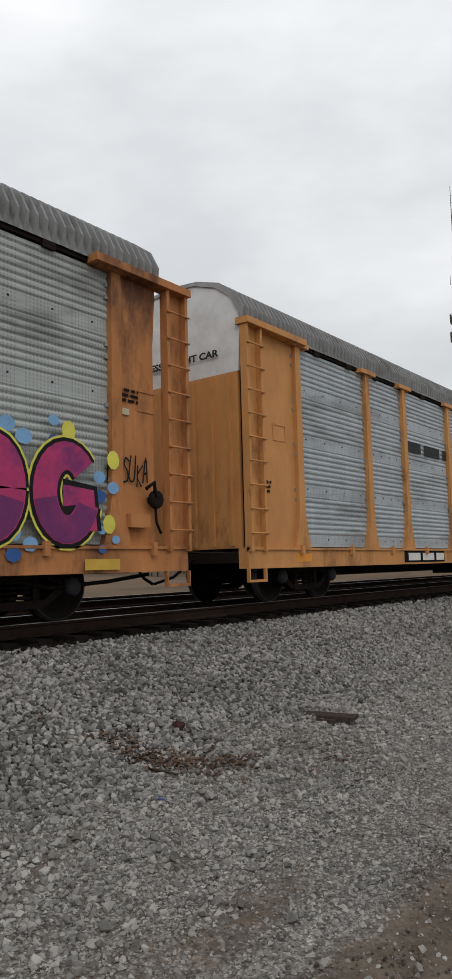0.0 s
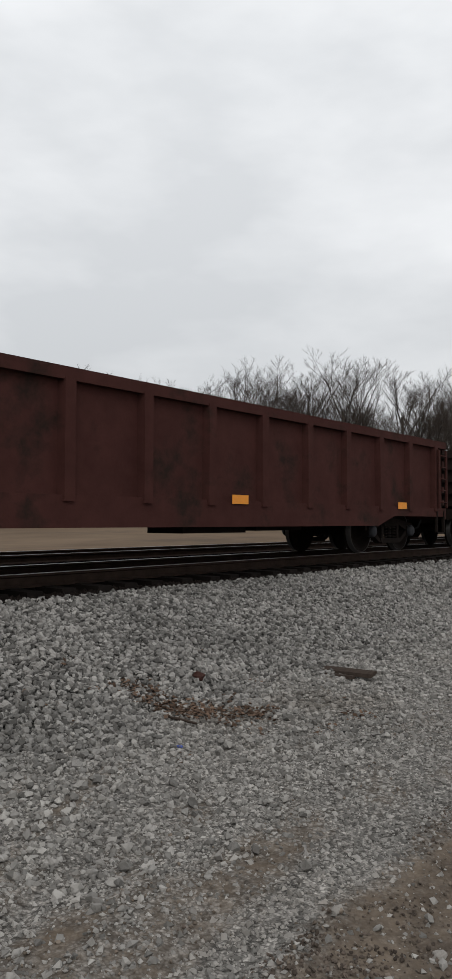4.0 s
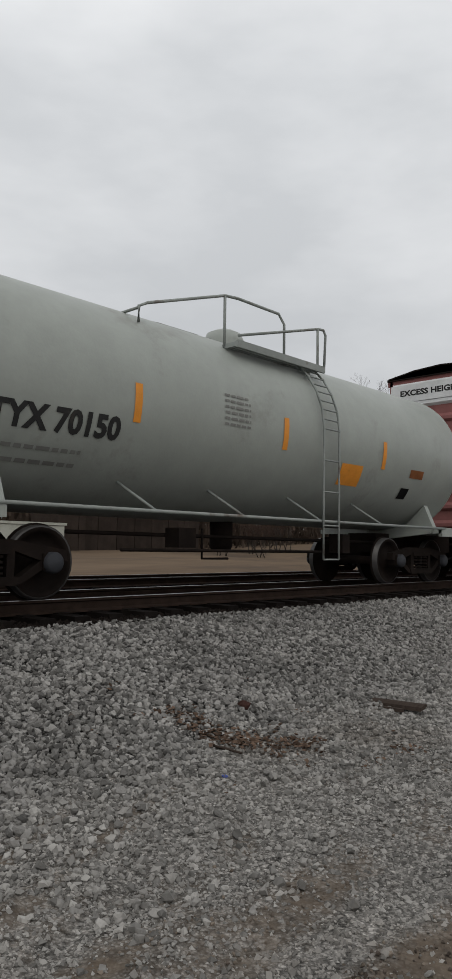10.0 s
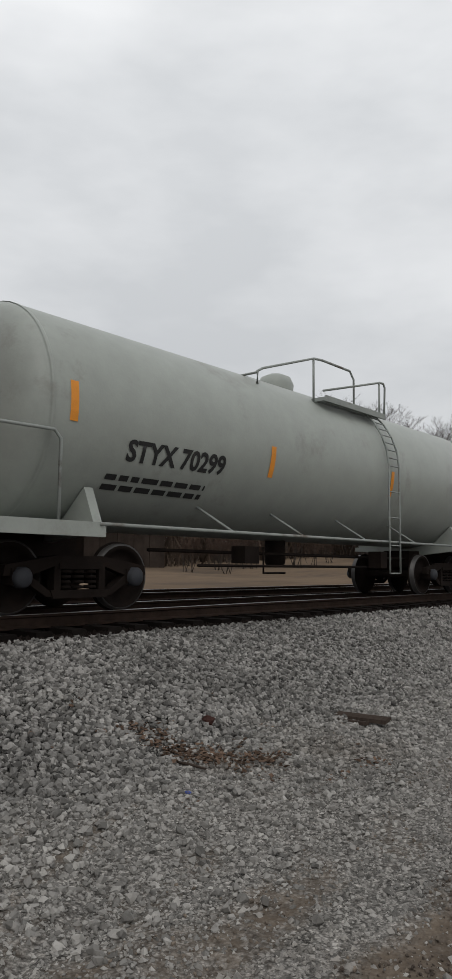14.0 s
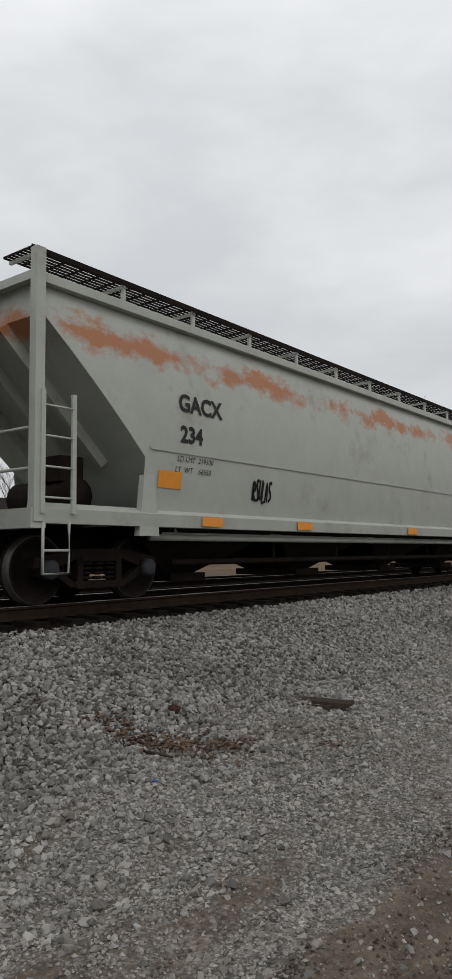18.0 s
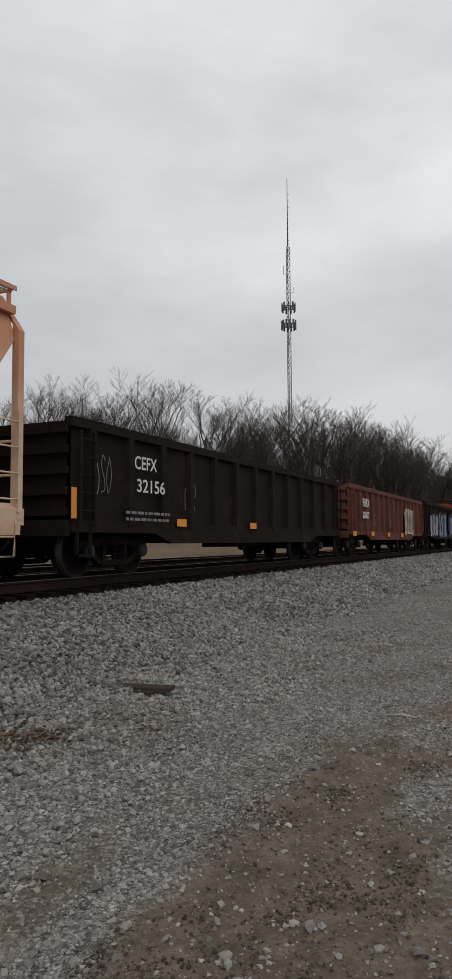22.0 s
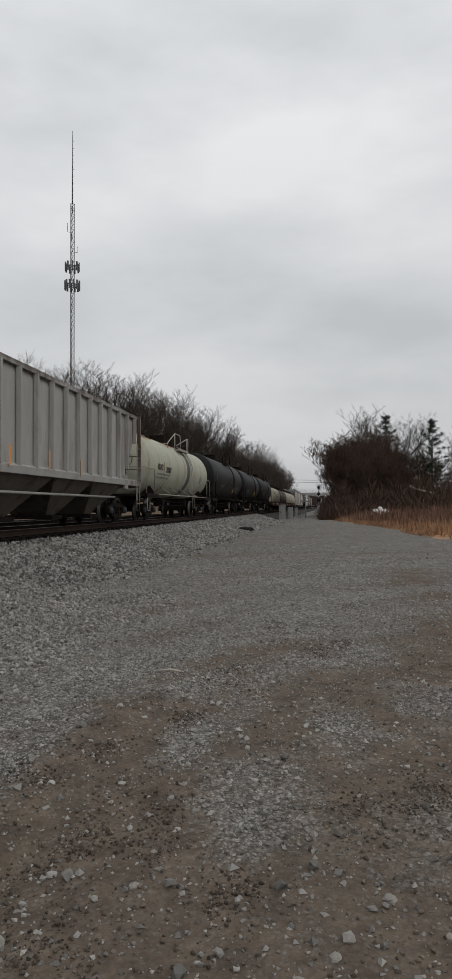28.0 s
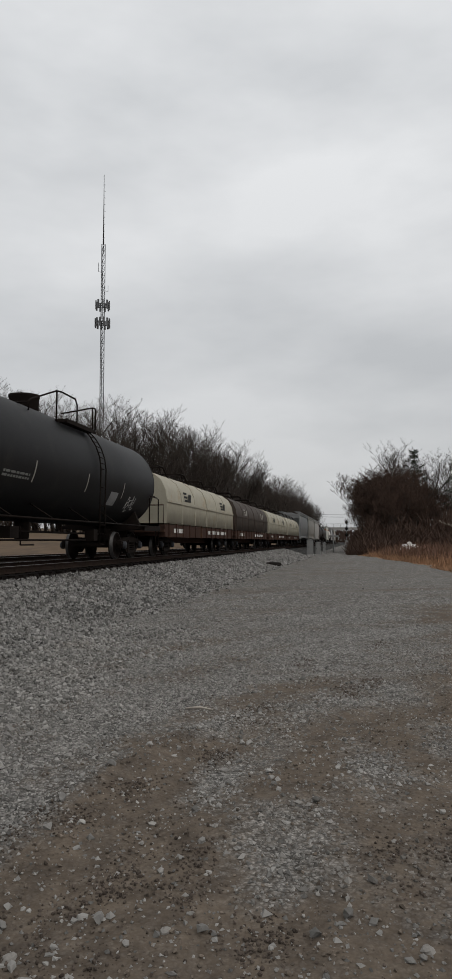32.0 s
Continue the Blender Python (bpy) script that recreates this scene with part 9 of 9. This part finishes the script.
for k in range(4):
    x = 6.7 + 0.6 * k
    blob(t, [(x, 3.80), (x + 0.5, 3.78), (x + 0.56, 3.56), (x + 0.42, 3.30), (x + 0.2, 3.32), (x + 0.02, 3.5)], GHOST, 0, "faded_emblem", lambda px, pz: fit(px, pz) - 0.004)

nudge(t, -0.45)
t, e = gondola(320.9, 338.0, 2.36, SOOT, 12, "soot-black gondola with raised ends", 0.62, 0.2, 0.34)
lettering(t, "NW", -4.72, 2.12, 0.28, TAG_GREY, -1.43)
lettering(t, "180308", -4.45, 1.7, 0.30, TAG_GREY, -1.56, None, 1.9, "lettering", 0, 0, 1.2)
tape(t, [(-4.23, 0.85), (7.7, 1.35)], -1.54, 0.45, 0.18)
for i, x in enumerate((2.75, 4.4, 5.6, 6.7)):
    scrawl(t, x, (1.75, 1.45, 1.85, 1.75)[i], 0.6, 0.7, 3, GRAF_WHITE, 0.045, -1.43 if i != 1 else -1.56, None, 140 + i)

nudge(t, -0.55)
t, e, fit = hopper(338.0, 355.8, 4.0, HOP_GREY, "plain grey curved-side covered hopper", 0.16, 1.5, 1.75, 0, GALV, 1.0, None, 3, None, True, 0.62, True)
lettering(t, "ACFX", -5.68, 2.43, 0.40, DARK_LETTER, 0, fit, 1.1, "lettering", 0.0, 0, 1.1)
lettering(t, "45474", -5.63, 2.05, 0.36, DARK_LETTER, 0, fit, 1.1, "lettering", 0.0, 0, 1.1)
bars(t, -6.4, 1.6, 1.4, 2, 0.06, TAG_GREY, 0, fit, 46)
tape(t, [(-6.3, 1.8)], 0, 0.12, 1.0, fit, RUSTY)
for word, z in (("ACFX", 3.68), ("45474", 3.45)):
    wr = lettering(t, word, 0, 0, 0.2, DARK_LETTER, 0, None, 1.1)
    wr.rotation_euler.z, wr.location = radians(-90), (-e + 0.105, -0.85, z)
part("placard", Geo().strip([(6.2, 1.55), (6.4, 1.55)], 0.2, 0, 0, fit), BLACK, t)

nudge(t, -0.4)
t, e, fit = hopper(355.9, 373.7, 4.02, HOP_ORANGE, "faded orange and cream covered hopper with blue arrows", 0.16, 1.5, 1.75, 0, GALV, 1.05, None, 3, HOP_ORANGE, True, 0.62, True)
lettering(t, "SHPX", -5.72, 2.61, 0.36, DARK_LETTER, 0, fit, 1.15, "lettering", 0.012, 0, 1.1)
lettering(t, "42873", -5.64, 2.17, 0.36, DARK_LETTER, 0, fit, 1.15, "lettering", 0.012, 0, 1.1)
bars(t, -6.2, 1.72, 1.3, 2, 0.07, DARK_LETTER, 0, fit, 47)
ARROW = paint("faded_blue_arrow_paint", (0.10, 0.20, 0.29), (0.17, 0.21, 0.24), 0.35, 0.6)
for x0, z, head in ((-2.1, 3.15, [(1.0, 3.2), (2.0, 3.27), (4.25, 3.05), (4.4, 2.85), (4.0, 2.55), (2.6, 2.6), (1.6, 2.85)]), (-2.95, 1.97, [(-0.4, 2.05), (1.2, 1.97), (2.3, 1.8), (2.75, 1.55), (2.7, 1.3), (1.2, 1.32), (0.9, 1.6), (0.4, 1.84)])):
    part("painted_arrow", Geo().strip([(x0, z), (x0 + 3.4, z)], 0.16, 0, 0, fit), ARROW, t)
    blob(t, head, ARROW, 0, "painted_arrow", lambda px, pz: fit(px, pz) - 0.006)
part("placard", Geo().box(-5.25, -4.97, -1.535, -1.53, 0.99, 1.1), BLACK, t)

nudge(t, -0.25)
t, e = gondola(373.7, 390.4, 2.55, SOOT, 13, "black-brown gondola with vertical ribs")
lettering(t, "CEFX", -5.55, 2.06, 0.34, WHITE, -1.56, None, 1.0, "lettering", 0.004)
lettering(t, "32156", -5.35, 1.64, 0.34, WHITE, -1.56, None, 1.25, "lettering", 0.004)
scrawl(t, -7.2, 1.75, 0.7, 0.6, 4, TAG_GREY, 0.025, -1.43, None, 48)
scrawl(t, -3.75, 1.6, 0.5, 0.6, 3, TAG_GREY, 0.025, -1.43, None, 49)
bars(t, -6.2, 1.15, 1.6, 2, 0.05, TAG_GREY, -1.545, None, 148, 2.4)
tape(t, [(-7.75, 1.25)], -1.545, 0.14, 0.5)
tape(t, [(-4.1, 1.0), (-0.3, 1.0)], -1.545, 0.4, 0.15)

t, e = gondola(390.4, 406.8, 2.62, paint("brick_red_gondola_paint", (0.115, 0.038, 0.028), (0.062, 0.026, 0.021), 0.5, 0.7, 0.2), 15, "brick-red gondola with close vertical ribs and orange markers", 0.68, 0.15)
lettering(t, "FURX", -5.22, 2.08, 0.44, WHITE, -1.545, None, 0.95, "lettering", 0.014)
lettering(t, "320677", -5.25, 1.6, 0.34, WHITE, -1.545, None, 1.0, "lettering", 0.014)
tape(t, [(-7.0, 0.88), (-4.18, 0.88), (-1.17, 0.86), (1.77, 0.86)], -1.545, 0.5, 0.18)
for i, x in enumerate((-4.3, -3.4, -0.4)):
    scrawl(t, x, 1.5, 0.6, 0.6 - 0.1 * i, 4, TAG_GREY, 0.035, -1.43, None, 50 + i)
piece(t, 2.5, 0.95, 2.2, 1.15, 6, [GRAF_CREAM, TAG_GREY], GRAF_BLACK, GRAF_CREAM, -1.545, 55)

t, e = gondola(406.8, 423.8, 2.72, SOOT, 13, "black gondola with white and violet graffiti", 0.70, 0.14)
piece(t, -6.6, 0.8, 2.6, 1.4, 5, [GRAF_LILAC, GRAF_BLACK], GRAF_WHITE, SOOT, -1.545, 59, 0.8)
piece(t, -3.6, 0.8, 3.3, 1.5, 6, [GRAF_BLACK, GRAF_LILAC, GRAF_BLUE], TAG_GREY, GRAF_BLACK, -1.545, 56, 0.9)
piece(t, 0.8, 0.8, 4.4, 1.5, 8, [GRAF_BLACK, paint("sprayed_deep_blue", (0.05, 0.07, 0.33)), GRAF_LILAC], TAG_GREY, GRAF_BLACK, -1.545, 57, 0.9)
bars(t, 6.0, 1.9, 1.2, 3, 0.1, TAG_GREY, -1.545, None, 58, 2.4)


def coil_marks(t, mt, seed):
    for x in (-4.3, 4.4):
        part("emblem", Geo().strip([(x - 0.55, 2.66), (x + 0.1, 2.66)], 0.09, -1.415).strip([(x - 0.5, 2.5), (x + 0.1, 2.5)], 0.09, -1.445).strip([(x - 0.45, 2.35), (x + 0.1, 2.35)], 0.09, -1.475).strip([(x + 0.2, 2.48), (x + 0.75, 2.48)], 0.34, -1.475), mt, t)
    bars(t, -6.6, 1.02, 2.0, 1, 0.17, WHITE, -1.46, None, seed)
    bars(t, 0.5, 1.02, 5.0, 1, 0.17, WHITE, -1.46, None, seed + 1)


BASE_BROWN = paint("rusty_dark_frame_paint", (0.055, 0.032, 0.025), (0.09, 0.05, 0.03), 0.3, 0.8)
t, e = coil_car(423.8, 441.4, COIL_RED, BASE_BROWN, "coil car with two red steel hoods and white tags")
coil_marks(t, GRAF_WHITE, 60)
scrawl(t, -7.4, 2.0, 2.2, 0.9, 6, GRAF_WHITE, 0.09, -1.5, None, 61)
scrawl(t, -3.7, 2.1, 2.8, 0.9, 9, GRAF_WHITE, 0.07, -1.5, None, 62)
t, e = coil_car(441.4, 460.0, COIL_RED, BASE_BROWN, "coil car with two red steel hoods")
coil_marks(t, GRAF_WHITE, 63)
t, e, fit = hopper(460.0, 478.9, 4.05, HOP_RUST, "rusty brown ribbed covered hopper with a pale lettered patch", 0.0, 1.7, 2.0, 17, STEEL_DARK, 1.5, HOP_SILVER, 4, None, False)
pale = paint("faded_cream_patch", (0.25, 0.235, 0.19), (0.14, 0.10, 0.07), 0.35)
for x0, x1, z0, z1 in ((-5.25, -3.95, 1.6, 2.6), (-3.9, -2.6, 1.6, 2.0), (-2.2, -1.2, 1.6, 2.05)):
    part("placard", Geo().box(x0, x1, -1.40, -1.393, z0, z1), pale, t)
for body, x, z in (("AE", -5.0, 2.36), ("X", -4.15, 2.36), ("252", -4.95, 1.9), ("00", -4.15, 1.9)):
    lettering(t, body, x, z, 0.34, DARK_LETTER, -1.405, None, 0.95)
tape(t, [(-5.35, 2.0), (-2.29, 1.78), (0.17, 1.75), (2.79, 1.75)], -1.54, 0.09, 0.7)
t, e, fit = hopper(478.9, 497.5, 4.02, HOP_SILVER, "weathered silver-grey ribbed covered hopper", 0.0, 1.6, 2.0, 16, STEEL_DARK, 1.5, PAINTS["grimy_brown_beige_paint"], 4, None, False)
tape(t, [(-3.35, 1.78), (-0.91, 1.81), (1.62, 1.74)], -1.54, 0.09, 0.5)
t, e, fit = tank(497.5, 514.7, 1.42, 2.45, paint("pale_green_white_tank_paint_with_rust", (0.37, 0.375, 0.30), (0.25, 0.175, 0.11), 0.36, 0.55, 0.1, 0.9, (1.3, 1, 0.4)), "pale green-white tank car with rusty top and grey band", inset=0.75, rail=paint("pale_rusty_railing", (0.30, 0.28, 0.25)), seams=(-3.0, 2.2))
lettering(t, "RUNX", -4.05, 2.34, 0.36, DARK_LETTER, 0, fit, 1.05, "lettering", 0.01)
lettering(t, "250005", -2.35, 2.28, 0.36, DARK_LETTER, 0, fit, 1.05, "lettering", 0.01)
part("rust_patch", Geo().strip([(-3.3, 2.05), (-3.3, 2.3), (-3.3, 2.6)], 0.09, 0, 0, fit), RUSTY, t)
bars(t, -4.6, 2.05, 2.6, 2, 0.07, TAG_GREY, 0, fit, 64, 2.2)
part("saddle_band", Geo().lathe([(1.425, 1.0), (1.43, 1.05), (1.43, 1.75), (1.425, 1.8)], "x", (0, 0, 2.45), 48), paint("grey_soot_band", (0.10, 0.10, 0.095), (0.2, 0.2, 0.18), 0.3), t)
for i in range(34):
    x, z, w, h = rs_r.uniform(-6.6, 6.4), 3.72 + rs_r.uniform(-0.1, 0.09), rs_r.uniform(0.15, 0.6), rs_r.uniform(0.02, 0.06)
    blob(t, [(x + math.cos(0.79 * k) * w, z + math.sin(0.79 * k) * h * rs_r.uniform(0.6, 1.2)) for k in range(8)], BLOOM, 0, "rust_patch", lambda px, pz: fit(px, pz) - 0.012 - 0.0004 * (i % 5))
part("stencil_box", Geo().strip([(6.0, 2.1), (6.6, 2.1)], 0.4, 0, 0, fit), TAG_GREY, t)
nudge(t, -1.2)
for i, (a, b, mt) in enumerate(((514.7, 532.5, BLACK_TANK_OLD), (532.5, 548.9, BLACK_TANK_OLD), (548.9, 566.6, BLACK_TANK_OLD))):
    t, e, fit = tank(a, b, 1.5, 2.6, mt, "dusty black tank car" if i < 2 else "black tank car with a pale tag at its end", inset=0.72)
    tape(t, [(-6.2, 2.5), (-2.4, 2.2), (1.0, 2.2), (4.2, 2.2)], 0, 0.06, 0.5, fit, HOP_BEIGE if i != 1 else ORANGE_TAPE)
    bars(t, -3.9, 2.1, 1.3, 2, 0.05, FAINT, 0, fit, 65 + i)
    part("placard", Geo().strip([(3.1, 1.9), (3.8, 1.9)], 0.4, 0, 0, fit), SIGN_YELLOW if i != 2 else TAG_GREY, t)
    scrawl(t, 4.9, 1.9, 1.0, 0.5, 4, GRAF_WHITE, 0.04, 0, fit, 70 + i)
for i, (a, b, c) in enumerate(((566.6, 583.8, COIL_CREAM), (583.8, 601.6, COIL_DARK), (601.6, 619.2, COIL_CREAM), (619.2, 637.0, COIL_CREAM))):
    t, e = coil_car(a, b, c, BASE_BROWN, "coil car with two cream steel hoods" if c is COIL_CREAM else "coil car with two dark brown hoods")
    coil_marks(t, DARK_LETTER if c is COIL_CREAM else HOP_BEIGE, 74 + 2 * i)
far = 637.0
kinds = [("h", HOP_GREY), ("h", HOP_BEIGE), ("h", HOP_SILVER), ("t", BLACK_TANK), ("t", BLACK_TANK_OLD), ("h", HOP_PALE), ("t", WHITE_TANK), ("h", HOP_GREY), ("t", BLACK_TANK), ("h", HOP_BEIGE), ("t", BLACK_TANK)]
for k, mt in kinds:
    if k == "h":
        hopper(far, far + 18.2, 4.2, mt, "covered hopper far down the train", 0.14)
    else:
        tank(far, far + 18.2, 1.5, 2.6, mt, "tank car far down the train")
    far += 18.2


# ---- movement: the whole train runs towards -x ----
def run(s):
    """How far the train has come, in metres, at s seconds: it slowly gathers speed."""
    return 16.858 * s + 0.0284 * ((s - 16.0) ** 2 - 256.0)


def motions():
    times = [0, 4, 8, 12, 16, 20, 24, 28, 32]
    for ob, start in CARS:
        walk(ob, [(s, pose(start - run(s), NEAR, RAIL)) for s in times])
    # the wheelsets roll: all of one axle place share one set of keys
    for wheels, d in zip(WHEELS, (-0.89, 0.89)):
        walk(wheels[0], [(k / FPS, Matrix.Translation((d, 0, 0)) @ Matrix.Rotation(-(run(k / FPS) / 0.457) % 6.283185, 4, "Y")) for k in range(32 * FPS + 1)])
        done = wheels[0].animation_data
        for w in wheels[1:]:
            w.rotation_mode = "QUATERNION"
            own = w.animation_data_create()
            own.action, own.action_slot = done.action, done.action_slot


motions()
